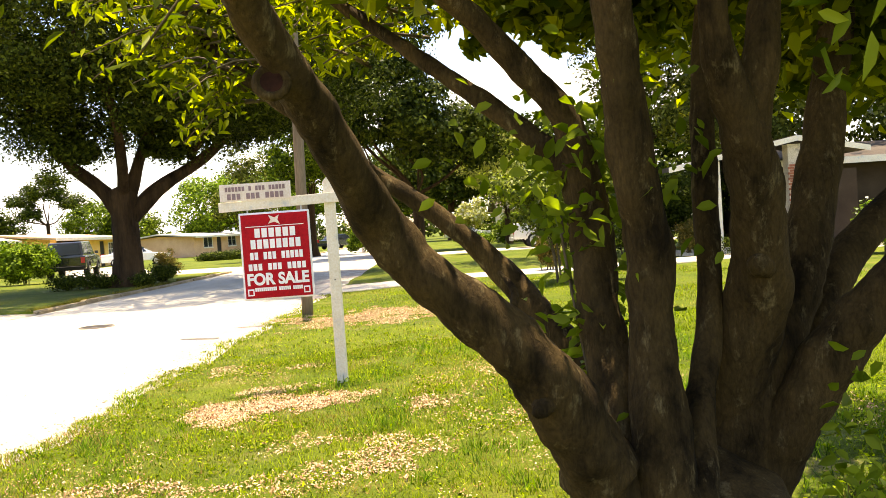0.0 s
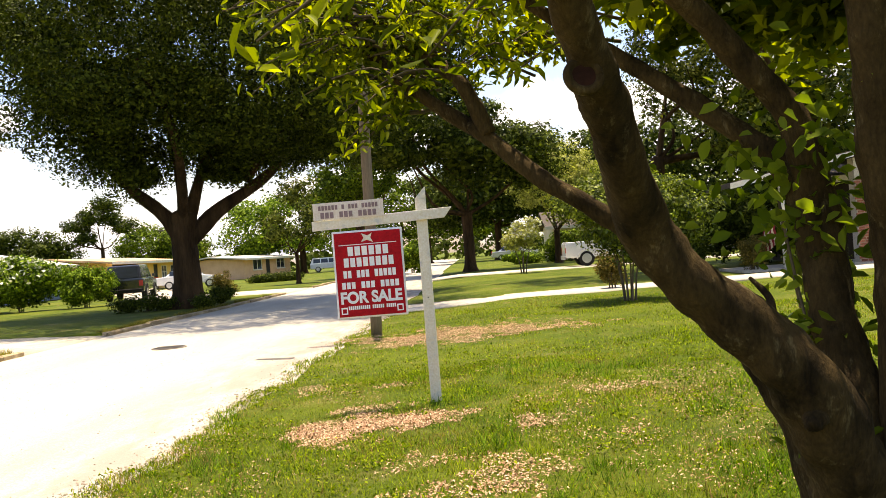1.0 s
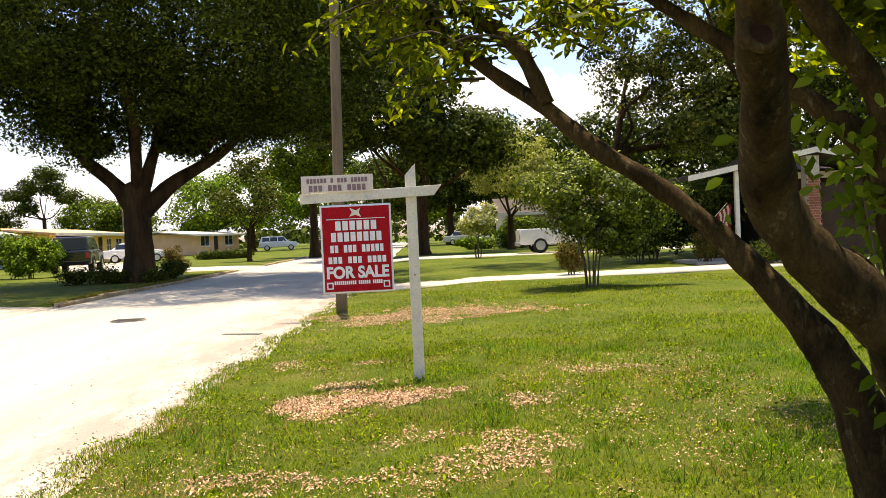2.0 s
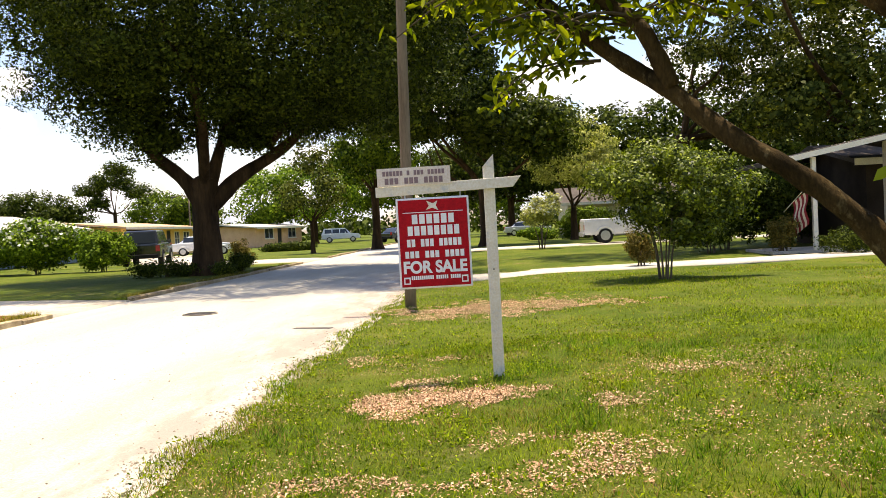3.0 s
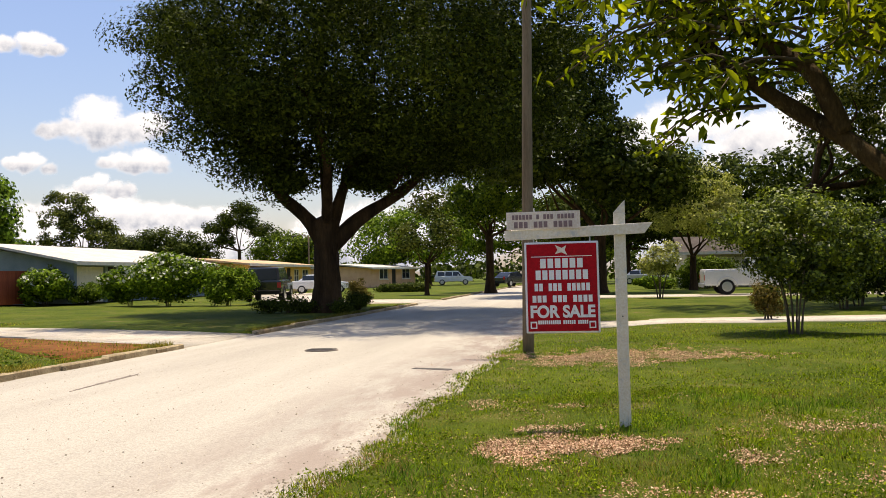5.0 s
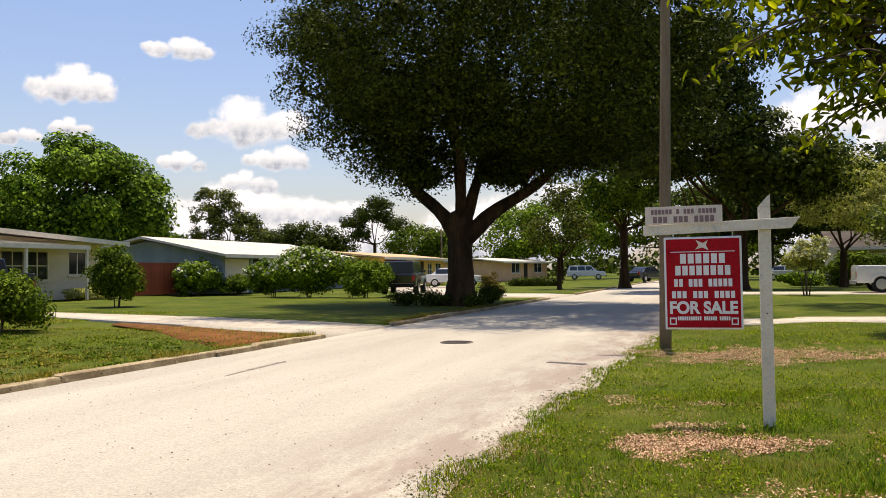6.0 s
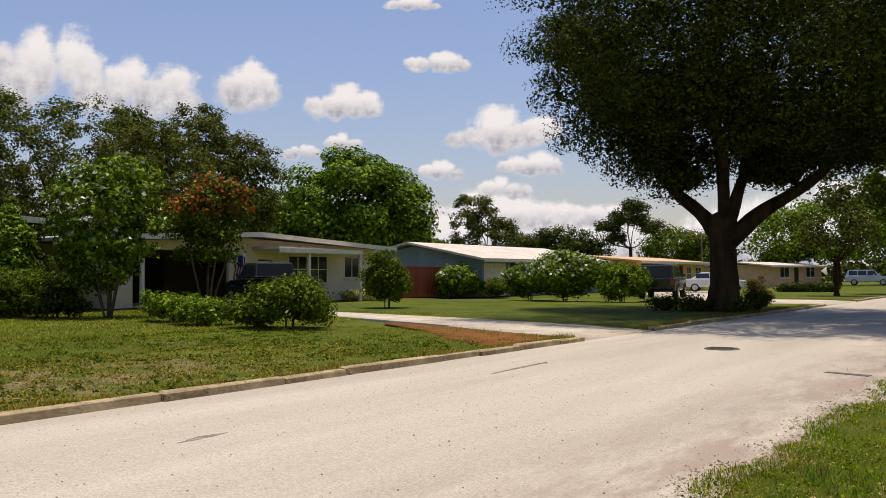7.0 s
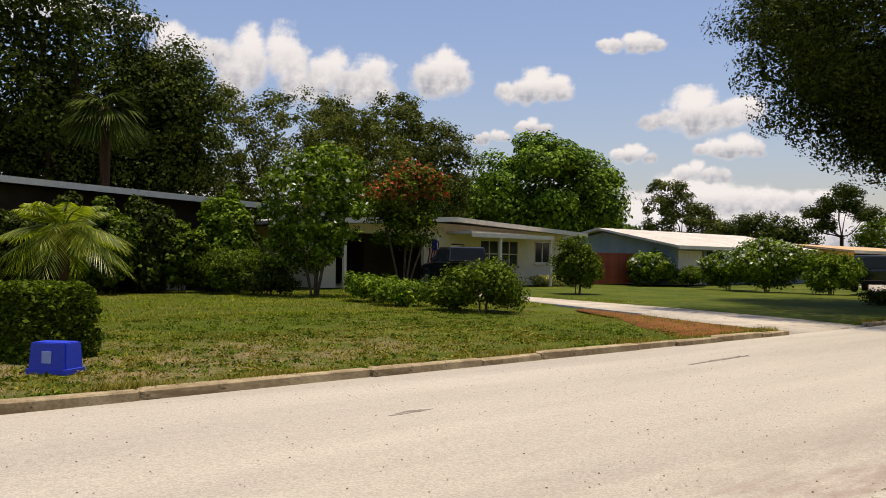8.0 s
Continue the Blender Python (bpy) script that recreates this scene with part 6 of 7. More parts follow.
def garage_door(parent, u0, u1, z1, v, material, slats=5):
    d = part("garage_door", box(u0 + 0.02, u1 - 0.02, v + 0.1, v + 0.14, 0.03, z1 - 0.02), material, parent)
    for i in range(slats):
        h = (z1 - 0.05) / slats
        part("door_panel", box(u0 + 0.08, u1 - 0.08, v + 0.085, v + 0.1, 0.05 + i * h, 0.02 + (i + 1) * h), material, d)


# cream house with a low street-facing gable and an open carport
_h = house_shell("house", pose(-32.6, 20.5, 0.02, 0, 0, 90), 16.6, 11, 2.84, M["cream"], M["white_roof"],
                 [(1.0, 6.2, 0, 2.5), (10.0, 11.4, 0.95, 2.4), (11.5, 12.9, 0.95, 2.4), (8.0, 8.9, 0.05, 2.15), (14.2, 15.5, 1.2, 2.4)], "cream single-storey house with a low white gable roof", 3.28, True, 1.0, 7.4)
window(_h, 10.0, 11.4, 0.95, 2.4, 0, 2, 2)
window(_h, 11.5, 12.9, 0.95, 2.4, 0, 2, 2)
window(_h, 14.2, 15.5, 1.2, 2.4, 0, 2, 1)
part("door", box(8.03, 8.87, 0.06, 0.11, 0.05, 2.08), M["white_paint"], _h, "white front door")
# back wall in near-black colour, which gives the carport its inner shade
part("carport_wall", box(1.0, 6.2, 5.0, 5.15, 0.05, 2.4), M["shaded_wall"], _h, "back wall of the carport, coloured dark for the shade inside")
part("post", box(0.85, 0.99, -0.85, -0.7, 0, 2.42), M["white_paint"], _h, "white carport post")
part("post", box(6.3, 6.44, -0.85, -0.7, 0, 2.42), M["white_paint"], _h, "white carport post")
_pr = part("porch_roof", prism([(7.6, 2.62), (13.6, 2.52), (13.6, 2.64), (7.6, 2.76)], "y", -1.9, -0.002), M["white_roof"], _h, "low white porch roof under the gable")
part("beam", box(7.6, 13.6, -1.95, -1.903, 2.45, 2.66), M["white_paint"], _pr, "white porch beam")
for _u in (9.6, 13.4):
    part("porch_post", box(_u, _u + 0.12, -1.9, -1.78, 0, 2.52), M["white_paint"], _h, "white porch post")
part("wreath", prism([(8.45 + 0.18 * math.cos(a), 1.6 + 0.18 * math.sin(a)) for a in np.linspace(0, 6.28, 12, endpoint=False)], "y", 0.03, 0.059), M["dark_leaf"], _h)

# grey-blue house with a long white roof
_h = house_shell("house", pose(-29.2, 43.3, 0.02, 0, 0, 90), 16.95, 10.6, 2.32, M["grey_blue"], M["white_roof"],
                 [(0.3, 3.1, 0, 2.1), (3.4, 4.3, 0, 2.1), (6.2, 8.6, 0.9, 2.0), (10.5, 12.5, 0.9, 2.0)], "grey-blue single-storey house with a long white roof", 3.36, False, 0.6)
garage_door(_h, 0.3, 3.1, 2.1, 0, M["white_paint"])
part("door", box(3.44, 4.26, 0.06, 0.11, 0.02, 2.08), M["door_dark"], _h, "dark side door")
window(_h, 6.2, 8.6, 0.9, 2.0, 0, 3, 1)
window(_h, 10.5, 12.5, 0.9, 2.0, 0, 2, 1)

# yellow house with an orange roof
_h = house_shell("house", pose(-27.0, 61.8, 0.02, 0, 0, 90), 15.6, 9.0, 2.32, M["yellow"], M["orange_roof"],
                 [(1.0, 6.0, 0, 2.2), (9.2, 10.2, 0, 2.1), (11.0, 12.2, 0.8, 2.0), (13.2, 14.8, 0.8, 2.0)], "yellow stucco house with an orange tiled roof", 2.78, False, 0.7)
# sheet added behind the opening, its dark colour standing for shade
part("garage_back", box(1.0, 6.0, 4.0, 4.15, 0.05, 2.3), M["shaded_wall"], _h, "sheet coloured dark for the shade inside the open garage")
part("door", box(9.23, 10.17, 0.06, 0.11, 0.02, 2.08), M["door_dark"], _h, "dark front door")
window(_h, 11.0, 12.2, 0.8, 2.0, 0, 2, 2)
window(_h, 13.2, 14.8, 0.8, 2.0, 0, 2, 2)

# two far houses
_h = house_shell("house", pose(-25.0, 92, 0.02, 0, 0, 75), 11.0, 8.0, 2.15, M["salmon"], M["white_roof"], [(2, 4, 0.9, 2.1), (5, 6, 0, 2.1), (7.5, 9.5, 0.9, 2.1)], "salmon house with a flat white roof far down the street", 2.55, False, 0.6)
window(_h, 2, 4, 0.9, 2.1, 0, 2, 1)
window(_h, 7.5, 9.5, 0.9, 2.1, 0, 2, 1)
part("door", box(5.03, 5.97, 0.06, 0.11, 0.02, 2.08), M["door_dark"], _h)
_h = house_shell("house", pose(6.0, 64, 0.02), 15.0, 8.0, 2.6, M["beige"], M["brown_roof"], [(1, 4.2, 0, 2.2), (7, 9, 0.8, 2.1), (11, 12, 0, 2.1)], "beige house with a dark roof behind the pickup truck", 3.7, False, 0.6)
garage_door(_h, 1, 4.2, 2.2, 0, M["white_paint"])
window(_h, 7, 9, 0.8, 2.1, 0, 2, 2)
part("door", box(11.03, 11.97, 0.06, 0.11, 0.02, 2.08), M["door_dark"], _h)

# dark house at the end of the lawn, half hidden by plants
_h = house_shell("house", pose(-33.5, 2.0, -0.03, 0, 0, 90), 16.0, 10.0, 3.5, M["shaded_wall"], M["grey_roof"], [(3.0, 5.0, 0.9, 2.3), (8.0, 10.5, 0.9, 2.3), (12, 12.9, 0, 2.1)], "shaded brown house with a grey-blue roof behind shrubs", 4.05, True, 0.9, 2.0)
window(_h, 3.0, 5.0, 0.9, 2.3, 0, 2, 1)
window(_h, 8.0, 10.5, 0.9, 2.3, 0, 3, 1)
part("door", box(12.03, 12.87, 0.06, 0.11, 0.02, 2.08), M["white_paint"], _h)

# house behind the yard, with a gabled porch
# walls and porch side carry their deep shade in the brown colour
_h = house_shell("house", pose(11.4, 27.4, 0.0), 15.5, 6.0, 2.7, M["shaded_wall"], M["brown_roof"], [(1.4, 2.4, 0, 2.1), (6.5, 8.5, 0.8, 2.1), (12, 14, 0.8, 2.1)], "shaded brown house with a gabled porch and brick pillar", 3.3, False, 0.6)
window(_h, 6.5, 8.5, 0.8, 2.1, 0, 2, 2)
window(_h, 12, 14, 0.8, 2.1, 0, 2, 2)
part("door", box(1.43, 2.37, 0.06, 0.11, 0.02, 2.08), M["door_dark"], _h, "dark front door")
_p = part("porch_roof", prism([(-4.0, 2.5), (-0.2, 3.22), (1.9, 2.8), (1.9, 2.94), (-0.2, 3.36), (-4.0, 2.64)], "y", -2.6, 0.1), M["brown_roof"], _h, "dark gabled porch roof")
part("fascia", prism([(-4.04, 2.46), (-0.2, 3.18), (1.94, 2.76), (1.94, 2.92), (-0.2, 3.34), (-4.04, 2.62)], "y", -2.64, -2.603), M["white_paint"], _p, "white porch fascia")
part("porch_post", box(-2.6, -2.48, -2.45, -2.33, 0, 2.72), M["white_paint"], _h, "white wooden porch post")
_c = part("brick_pillar", box(-0.44, -0.06, -2.44, -2.06, 0, 3.1), M["concrete"], _h, "red brick porch pillar")
for _k in range(32):
    _o = 0.05 if _k % 2 else 0.0
    for _j in range(2):
        part("brick", box(-0.46 + _o + _j * 0.2, -0.28 + _o + _j * 0.2, -2.46, -2.435, 0.02 + _k * 0.078, 0.086 + _k * 0.078), M["brick"], _c)
part("porch_wall", box(0.0, 1.7, -2.2, -2.05, 0, 2.3), M["shaded_wall"], _h, "dark porch side wall")
part("porch_floor", box(-3.8, 1.7, -2.5, -0.01, 0, 0.08), M["concrete"], _h)


def wooden_fence(x, y0, y1, height):
    root = empty("wooden_fence", pose(x, y0, 0.03), "red-brown upright board fence between two houses", "fence")
    n = int((y1 - y0) / 0.15)
    me = None
    for i in range(n):
        if me is None:
            o = part("board", box(-0.012, 0.012, 0, 0.142, 0.04, height), M["fence"], root)
            me = o.data
        else:
            o = new("board", me)
            o.parent = root
        o.location = (0, i * 0.15, 0)
    for z in (0.4, height - 0.35):
        part("rail", box(-0.06, -0.013, 0, y1 - y0, z, z + 0.09), M["fence"], root)


wooden_fence(-31.8, 37.7, 43.1, 1.86)


# ---- cars ----
def wheel(parent, x, y, r, side):
    """Tyre and rim; side is -1 or 1 along y."""
    bm = bmesh.new()
    bmesh.ops.create_cone(bm, cap_ends=True, segments=24, radius1=r, radius2=r, depth=0.24)
    bmesh.ops.bevel(bm, geom=[e for e in bm.edges if abs(e.verts[0].co.z - e.verts[1].co.z) < 1e-4], offset=0.04, segments=2, affect="EDGES")
    bmesh.ops.rotate(bm, verts=bm.verts, matrix=Matrix.Rotation(radians(90), 3, "X"))
    bmesh.ops.translate(bm, verts=bm.verts, vec=(x, y, r))
    w = part("wheel", bm, M["tyre"], parent, "black tyre")
    bm = bmesh.new()
    bmesh.ops.create_cone(bm, cap_ends=True, segments=20, radius1=r * 0.62, radius2=r * 0.55, depth=0.03)
    bmesh.ops.rotate(bm, verts=bm.verts, matrix=Matrix.Rotation(radians(90 * side), 3, "X"))
    bmesh.ops.translate(bm, verts=bm.verts, vec=(x, y + side * 0.125, r))
    rim = part("rim", bm, M["rim"], w, "bright alloy rim")
    return w


def car(name, m, body, cabin, glassline, width, axles, r, paint, label, category, bed=None):
    """A car heading along +x: side outlines of body and cabin, windows, wheels, lamps and bumpers."""
    root = empty(name, m, label, category)
    h = width / 2
    part("body", prism(body, "y", -h, h, 0.06), M[paint], root, smooth=False)
    bm = prism(cabin, "y", -h + 0.08, h - 0.08, 0.05)
    top = max(p[1] for p in cabin)
    low = min(p[1] for p in cabin)
    for v in bm.verts:
        k = (v.co.z - low) / (top - low)
        v.co.y *= 1 - 0.14 * max(0, k)
    part("cabin", bm, M[paint], root)
    zl, zh = glassline
    for s in (-1, 1):
        xs = sorted(p[0] for p in cabin)
        x0, x1 = xs[0] + 0.3, xs[-1] - 0.45
        n = 3 if x1 - x0 > 2.2 else 2
        for i in range(n):
            a, b = x0 + (x1 - x0) * i / n + 0.04, x0 + (x1 - x0) * (i + 1) / n - 0.04
            y0, y1 = s * (h - 0.09 - 0.14 * h * (zl - low) / (top - low)), s * (h - 0.09 - 0.14 * h * (zh - low) / (top - low))
            sl = 0.3 if i == n - 1 else 0.04
            bm = bmesh.new()
            q = [bm.verts.new(c) for c in ((a, y0 + s * 0.012, zl), (b + sl * 0.5, y0 + s * 0.012, zl), (b - sl * 0.5, y1 + s * 0.012, zh), (a + 0.04, y1 + s * 0.012, zh))]
            f = bm.faces.new(q)
            e = bmesh.ops.extrude_face_region(bm, geom=[f])
            bmesh.ops.translate(bm, verts=[g for g in e["geom"] if isinstance(g, bmesh.types.BMVert)], vec=(0, s * 0.012, 0))
            part("side_window", bm, M["glass"], root, "dark side window")
    xs0, xs1 = min(p[0] for p in body), max(p[0] for p in body)
    # windscreen and rear window along the cabin's slopes
    lo = sorted([p for p in cabin if p[1] < low + 0.06])
    hi = sorted([p for p in cabin if p[1] > top - 0.15])
    for (a, b), sx, nm in (((lo[-1], hi[-1]), 1, "windscreen"), ((lo[0], hi[0]), -1, "rear_window")):
        bm = bmesh.new()
        q = [bm.verts.new(c) for c in ((a[0] * 0.9 + b[0] * 0.1 + sx * 0.02, -h + 0.22, a[1] * 0.9 + b[1] * 0.1), (a[0] * 0.9 + b[0] * 0.1 + sx * 0.02, h - 0.22, a[1] * 0.9 + b[1] * 0.1), (a[0] * 0.15 + b[0] * 0.85 + sx * 0.02, h - 0.3, a[1] * 0.15 + b[1] * 0.85), (a[0] * 0.15 + b[0] * 0.85 + sx * 0.02, -h + 0.3, a[1] * 0.15 + b[1] * 0.85))]
        f = bm.faces.new(q)
        e = bmesh.ops.extrude_face_region(bm, geom=[f])
        bmesh.ops.translate(bm, verts=[g for g in e["geom"] if isinstance(g, bmesh.types.BMVert)], vec=(sx * 0.012, 0, 0.008))
        part(nm, bm, M["glass"], root, "dark glass")
    for x in axles:
        for s in (-1, 1):
            wheel(root, x, s * (h - 0.1), r, s)
            arch = []
            for k in range(9):
                a = math.pi * k / 8
                arch.append((x + (r + 0.08) * math.cos(a), s * (h + 0.001), r + (r + 0.06) * math.sin(a), 0.035))
            V, F = tube(arch, 6, 2)
            mesh_part("wheel_arch", V, F, M["tyre"] if paint == "car_black" else M[paint], root)
    for s in (-1, 1):
        zt = 0.86
        part("tail_lamp", box(xs0 - 0.012, xs0 + 0.07, s * (h - 0.12) - 0.09, s * (h - 0.12) + 0.09, zt - 0.15, zt + 0.12), M["tail_light"], root, "red tail lamp")
        part("headlamp", box(xs1 - 0.1, xs1 + 0.01, s * (h - 0.2) - 0.13, s * (h - 0.2) + 0.13, 0.68, 0.84), M["head_light"], root, "clear headlamp")
        part("mirror", box(xs[-1] - 0.75, xs[-1] - 0.6, s * (h + 0.08) - 0.07, s * (h + 0.08) + 0.07, zl, zl + 0.14), M[paint], root)
    part("bumper", box(xs0 - 0.08, xs0 - 0.013, -h + 0.08, h - 0.08, 0.38, 0.58, 0.02), M["tyre"] if paint == "car_black" else M["hook"], root)
    part("bumper", box(xs1 + 0.011, xs1 + 0.08, -h + 0.08, h - 0.08, 0.34, 0.56, 0.02), M["tyre"], root)
    if bed:
        part("bed_floor", box(bed[0], bed[1], -h + 0.14, h - 0.14, 1.16, 1.18), M["tyre"], root)
        for s in (-1, 1):
            part("bed_rail", box(bed[0], bed[1], s * (h - 0.07) - 0.06, s * (h - 0.07) + 0.06, 1.17, 1.26, 0.015), M[paint], root)
        part("tailgate", box(bed[0] - 0.02, bed[0] + 0.06, -h + 0.1, h - 0.1, 1.17, 1.25), M[paint], root)
    return root


PICKUP = ([(-2.8, 0.45), (-2.8, 1.2), (0.7, 1.2), (2.1, 1.12), (2.75, 1.0), (2.8, 0.45)], [(-0.75, 1.19), (-0.6, 1.82), (0.75, 1.84), (1.5, 1.17)], (1.24, 1.7))
SUV = ([(-2.3, 0.42), (-2.35, 1.05), (1.1, 1.08), (2.2, 0.98), (2.35, 0.45)], [(-2.28, 1.04), (-2.0, 1.72), (0.5, 1.74), (1.25, 1.06)], (1.12, 1.6))
SEDAN = ([(-2.3, 0.35), (-2.35, 0.9), (-1.6, 0.95), (1.0, 0.93), (2.2, 0.78), (2.3, 0.35)], [(-1.7, 0.92), (-1.0, 1.4), (0.2, 1.42), (1.1, 0.92)], (0.98, 1.32))
car("pickup_truck", pose(7.4, 44.6, 0.035), *PICKUP, 1.95, (-1.75, 1.85), 0.4, "car_white", "white pickup truck parked on a concrete drive", "pickup truck", (-2.75, -0.75))
car("pickup_truck", pose(-27.6, 24.6, 0.06, 0, 0, 158), *PICKUP, 1.95, (-1.75, 1.85), 0.4, "car_black", "black pickup truck parked before the cream house", "pickup truck", (-2.75, -0.75))
car("suv", pose(-17.4, 42.4, 0.06, 0, 0, 103), *SUV, 1.85, (-1.4, 1.45), 0.36, "car_black", "dark blue-black SUV parked beside a hedge", "car")
car("sedan", pose(-20.8, 61.5, 0.06, 0, 0, 15), *SEDAN, 1.75, (-1.4, 1.4), 0.32, "car_white", "white sedan parked on a driveway behind the oak", "car")
car("suv", pose(-17.6, 104, 0.03, 0, 0, 8), *SUV, 1.85, (-1.4, 1.45), 0.36, "car_white", "white SUV parked far down the street", "car")
car("sedan", pose(4.2, 86, 0.03, 0, 0, 0), *SEDAN, 1.75, (-1.4, 1.4), 0.32, "car_silver", "silver sedan parked far down the street", "car")
car("sedan", pose(-8.6, 84, 0.03, 0, 0, 60), *SEDAN, 1.75, (-1.4, 1.4), 0.32, "car_black", "dark sedan parked far down the street", "car")


# ---- blue recycling bin, upside down on the grass ----
def recycling_bin():
    root = empty("recycling_bin", pose(-10.58, 2.68, -0.015, 0, 0, 36) @ Matrix.Diagonal((0.82, 0.82, 0.92, 1)), "blue plastic recycling bin turned upside down on grass", "bin")

    def ring(z, w, d, inset=0):
        return [(-w + inset, -d + inset, z), (w - inset, -d + inset, z), (w - inset, d - inset, z), (-w + inset, d - inset, z)]

    bm = bmesh.new()
    loops = [[bm.verts.new(p) for p in ring(z, w, d)] for z, w, d in ((0.0, 0.3, 0.2), (0.06, 0.3, 0.2), (0.065, 0.285, 0.188), (0.36, 0.265, 0.17))]
    for a, b in zip(loops, loops[1:]):
        for i in range(4):
            bm.faces.new((a[i], a[(i + 1) % 4], b[(i + 1) % 4], b[i]))
    bm.faces.new(loops[-1])
    bmesh.ops.bevel(bm, geom=[e for e in bm.edges if abs(e.verts[0].co.z - e.verts[1].co.z) > 0.1], offset=0.02, segments=2, affect="EDGES")
    part("tub", bm, M["blue_plastic"], root)
    part("base_rim", box(-0.235, 0.235, -0.14, 0.14, 0.36, 0.372, 0.005), M["blue_plastic"], root)
    part("label_patch", box(-0.07, 0.07, -0.194, -0.185, 0.13, 0.27), M["pale_plastic"], root, "pale printed patch")


recycling_bin()


# ---- flags on the porches ----
def flag(m, label, canton=True):
    root = empty("flag", m, label, "flag")
    V, F = tube([(0, 0, 0, 0.015), (0, -0.5, 0.35, 0.012), (0, -1.0, 0.7, 0.01)], 8, 3)
    mesh_part("staff", V, F, M["white_paint"], root)
    for i in range(7):
        mat = M["flag_red"] if i % 2 == 0 else M["beige"]
        n = 8
        a = np.array([(0.06 * math.sin(k * 1.2) + 0.02 * i, -0.45 - 0.075 * i, 0.3 + 0.055 * i - 0.16 * k) for k in range(n)])
        b = a + np.array([0.02, -0.074, 0.052])
        V = np.vstack([a, b, a + [0.006, 0, 0], b + [0.006, 0, 0]])
        F = [(k, k + 1, n + k + 1, n + k) for k in range(n - 1)] + [(2 * n + k, 3 * n + k, 3 * n + k + 1, 2 * n + k + 1) for k in range(n - 1)]
        mesh_part("stripe", V, F, mat, root)
    if canton:
        part("canton", box(-0.03, 0.05, -0.98, -0.72, 0.2, 0.72), M["flag_blue"], root)


flag(pose(8.2, 25.6, 1.2, 0, 0, 20) @ Matrix.Scale(0.85, 4), "faded red striped flag hanging on a staff at the porch", False)
flag(pose(-32.65, 26.6, 1.6, 0, 0, 95), "striped flag hanging on a staff at the cream house")


# ---- far lamp post and wires behind the yellow house ----
def far_pole(x, y, h):
    root = empty("street_lamp", pose(x, y, 0), "grey street lamp pole far behind the houses", "street lamp")
    V, F = tube([(0, 0, -0.2, 0.12), (0, 0, h, 0.08)], 10, 4)
    mesh_part("shaft", V, F, M["pole"], root)
    V, F = tube([(0, 0, h - 0.3, 0.05), (-0.8, 0, h + 0.1, 0.045), (-1.6, 0, h, 0.04)], 8, 4)
    mesh_part("arm", V, F, M["pole"], root)
    part("lamp_head", box(-2.1, -1.5, -0.14, 0.14, h - 0.1, h + 0.05, 0.03), M["iron"], root)


far_pole(-33.5, 96, 6.2)


# ---- clouds, far off: a soft-edged backdrop ----
def cloud_material():
    """Glowing white billows thinning out to nothing at their rims; shade on the thick undersides is a greyer glow
    colour.
    """
    m = bpy.data.materials.new("cloud_white")
    m.use_nodes = True
    nt = m.node_tree
    nt.nodes.remove(nt.nodes["Principled BSDF"])
    at = nt.nodes.new("ShaderNodeAttribute")
    at.attribute_name = "thickness"
    v = _coords(nt)
    lump = _noise(nt, 0.03, 8, v, 0.6)
    wisp = _noise(nt, 0.011, 5, v, 0.55)
    total = nt.nodes.new("ShaderNodeMath")
    total.operation = "MULTIPLY_ADD"
    nt.links.new(lump, total.inputs[0])
    total.inputs[1].default_value = 1.1
    nt.links.new(at.outputs["Fac"], total.inputs[2])
    both = nt.nodes.new("ShaderNodeMath")
    both.operation = "MULTIPLY_ADD"
    nt.links.new(wisp, both.inputs[0])
    both.inputs[1].default_value = 0.7
    nt.links.new(total.outputs[0], both.inputs[2])
    span = nt.nodes.new("ShaderNodeMapRange")
    span.interpolation_type = "SMOOTHSTEP"
    span.inputs[1].default_value, span.inputs[2].default_value = 1.12, 1.66
    nt.links.new(both.outputs[0], span.inputs[0])
    base = nt.nodes.new("ShaderNodeAttribute")
    base.attribute_name = "underside"
    grey = nt.nodes.new("ShaderNodeMath")
    grey.operation = "MULTIPLY"
    nt.links.new(base.outputs["Fac"], grey.inputs[0])
    nt.links.new(_ramp(nt, _noise(nt, 0.03, 6, v, 0.6), [(0.35, (0.25, 0.25, 0.25)), (0.65, (1, 1, 1))]), grey.inputs[1])
    glow = nt.nodes.new("ShaderNodeEmission")
    nt.links.new(_mix(nt, "MIX", grey.outputs[0], (0.9, 0.89, 0.89), (0.4, 0.43, 0.5)), glow.inputs[0])
    clear = nt.nodes.new("ShaderNodeBsdfTransparent")
    mx = nt.nodes.new("ShaderNodeMixShader")
    nt.links.new(span.outputs[0], mx.inputs[0])
    nt.links.new(clear.outputs[0], mx.inputs[1])
    nt.links.new(glow.outputs[0], mx.inputs[2])
    nt.links.new(mx.outputs[0], nt.nodes["Material Output"].inputs[0])
    return m


M["cloud"] = cloud_material()


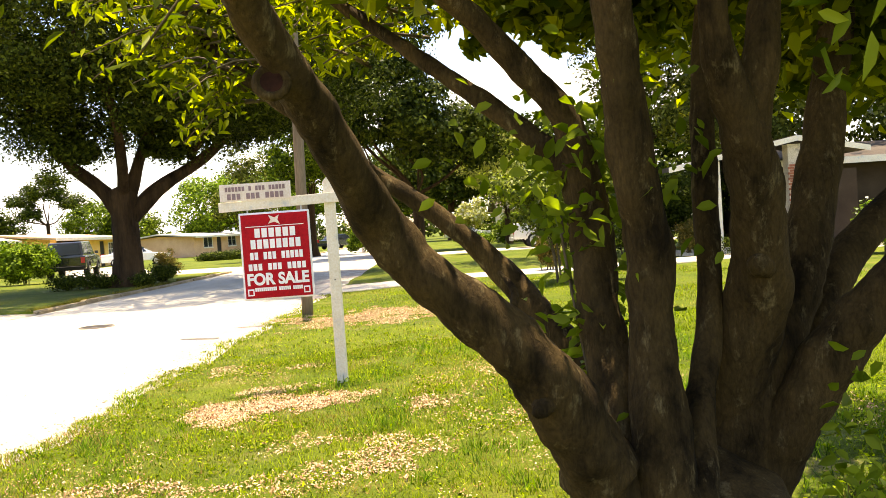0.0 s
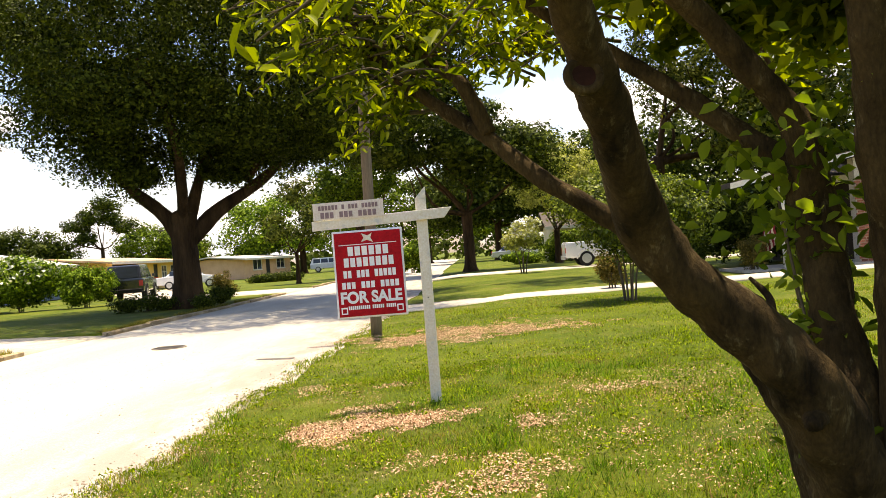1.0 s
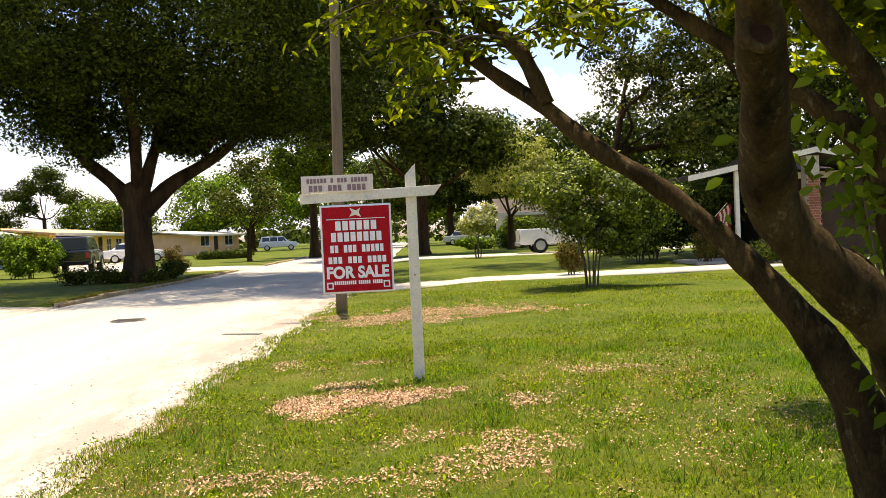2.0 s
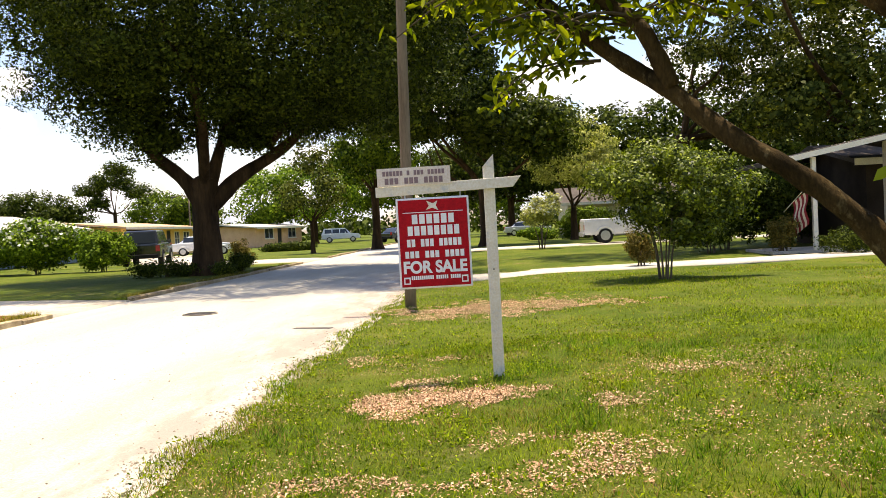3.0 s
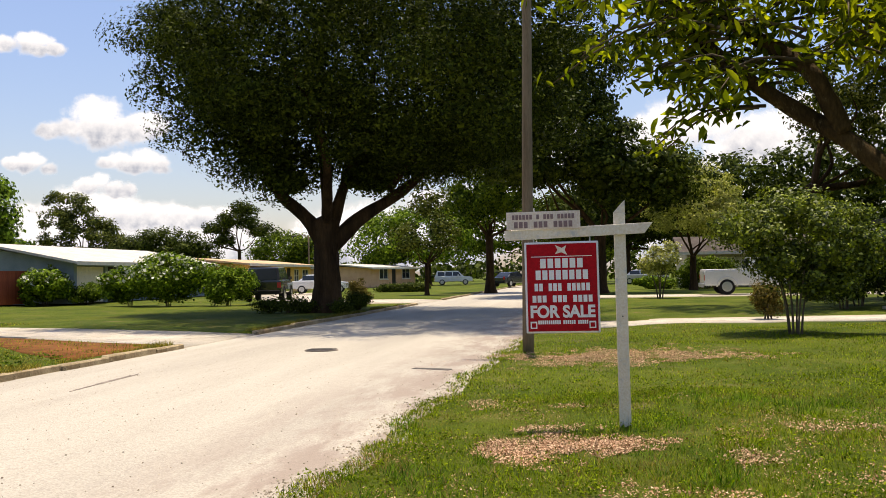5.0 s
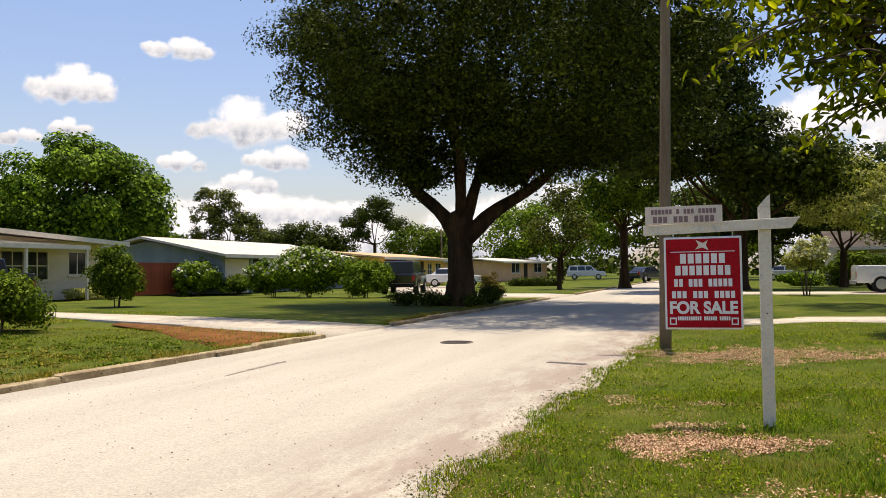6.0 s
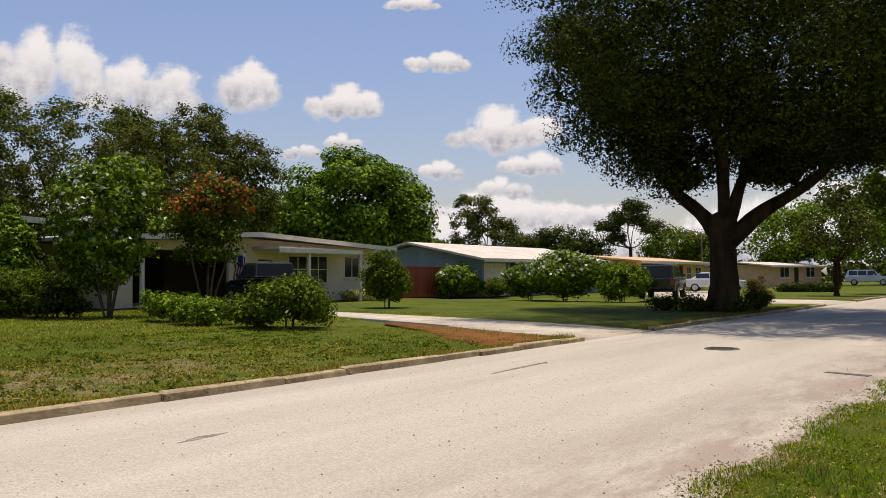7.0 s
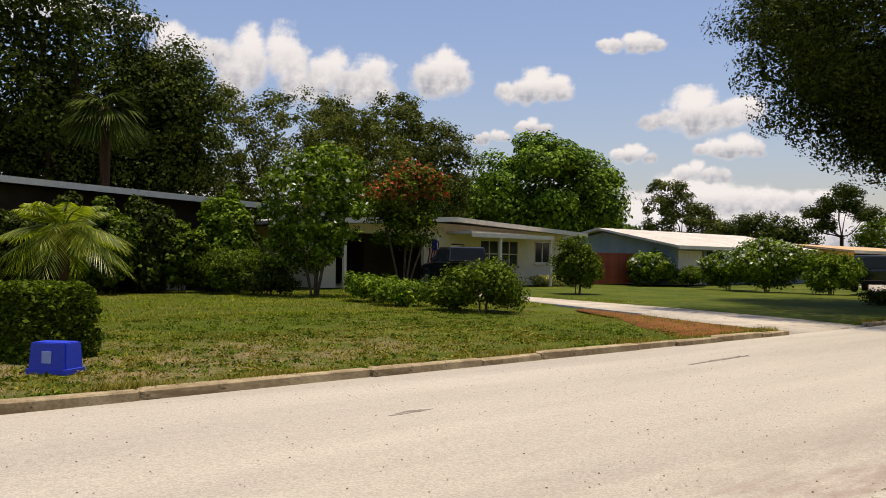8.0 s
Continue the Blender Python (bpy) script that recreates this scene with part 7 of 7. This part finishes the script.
def cloud(az, el, wide, high, seed, dist=1900):
    """A bank of billows over a flattish base; az in degrees left of +y, sizes in degrees."""
    rng = np.random.default_rng(seed)
    s = dist * math.pi / 180
    w, h = 1.12 * wide * s, 1.12 * high * s
    n = int(7 + 2 * wide / max(high, 0.8))
    bu = rng.uniform(-0.42, 0.42, n)
    arch = 1 - np.abs(bu / 0.5) ** 1.8
    bv = -0.28 + rng.uniform(0, 0.55, n) * arch
    br = rng.uniform(0.2, 0.34, n) * (0.5 + 0.5 * arch)
    nu, nv = 64, 40
    uu, vv = np.meshgrid(np.linspace(-0.75, 0.75, nu), np.linspace(-0.75, 0.8, nv))
    thick = np.zeros_like(uu)
    for a, b, r in zip(bu, bv, br):
        d2 = ((uu - a) * w) ** 2 / (r * (0.5 * w + 0.5 * h)) ** 2 + ((vv - b) * h) ** 2 / (r * h * 1.25) ** 2
        thick = np.maximum(thick, 1 - np.sqrt(d2) * 0.75) + 0.1 * np.exp(-d2)
    thick = np.clip(thick, -0.4, 1.2)
    edge = np.maximum(np.abs(uu) / 0.75, np.abs(vv + 0.02) / 0.76)
    thick -= 2.5 * np.clip((edge - 0.78) / 0.22, 0, 1) ** 2
    under = np.clip((0.12 - vv) / 0.4, 0, 1) * np.clip(thick * 1.8, 0, 1)
    V = np.stack([uu * w, np.zeros_like(uu), vv * h], -1).reshape(-1, 3)
    jj, ii = np.meshgrid(np.arange(nv - 1), np.arange(nu - 1), indexing="ij")
    F = np.stack([jj * nu + ii, jj * nu + ii + 1, (jj + 1) * nu + ii + 1, (jj + 1) * nu + ii], -1).reshape(-1, 4)
    o = mesh_part("cloud", V, F, M["cloud"])
    for key, val in (("thickness", thick), ("underside", under)):
        o.data.attributes.new(key, "FLOAT", "POINT").data.foreach_set("value", val.astype(np.float32).ravel())
    a, e = radians(az), radians(el)
    dist += 7.0 * (seed % 40)
    o.matrix_world = pose(-math.sin(a) * math.cos(e) * dist, math.cos(a) * math.cos(e) * dist, math.sin(e) * dist, 0, 0, az)
    tagged(o, "soft white backdrop of summer cloud and haze, its base greyed for shade", "cloud", "summer clouds", "structure")


# bearing, height above the horizon, width and height, in degrees
CLOUDS = [(65.1, 13.7, 5.1, 3.2), (60.4, 13.2, 5.1, 6.8), (54.7, 12.5, 6.3, 4.5), (49.0, 12.8, 4.9, 3.4), (42.3, 11.7, 5.3, 2.3), (35.9, 14.4, 4.6, 1.4), (31.5, 9.9, 7.8, 2.9), (29.4, 7.6, 4.9, 1.5),
          (31.6, 6.1, 3.8, 1.7), (35.8, 7.3, 3.2, 1.3), (45.1, 8.6, 2.4, 1.4), (42.3, 9.2, 2.5, 1.1), (30.4, 4.3, 10.3, 2.5), (25.4, 4.2, 4.6, 2.1), (33.5, 4.6, 7.0, 2.6), (27.0, 3.2, 6.1, 2.7),
              (-9.7, 7.5, 5.7, 3.4), (37.7, 18.1, 4.2, 1.0), (28.0, 3.6, 9.1, 3.0), (74.2, 15.0, 15.2, 1.9),
          # clouds added to whiten the overexposed sky ahead and to the right
          (3, 8.0, 9, 4.0), (-6, 9.0, 9, 5.0), (-14, 8.5, 10, 5.0), (8, 5, 8, 3), (-22, 9, 10, 5),
          # wide low banks standing in for pale haze along the horizon
          (16, 2.6, 26, 4.2), (42, 2.8, 30, 4.4), (70, 3.0, 30, 4.0), (-12, 3.0, 28, 4.5)]
for _i, (_a, _e2, _w, _hh) in enumerate(CLOUDS):
    cloud(_a, _e2, _w, _hh, 700 + _i)
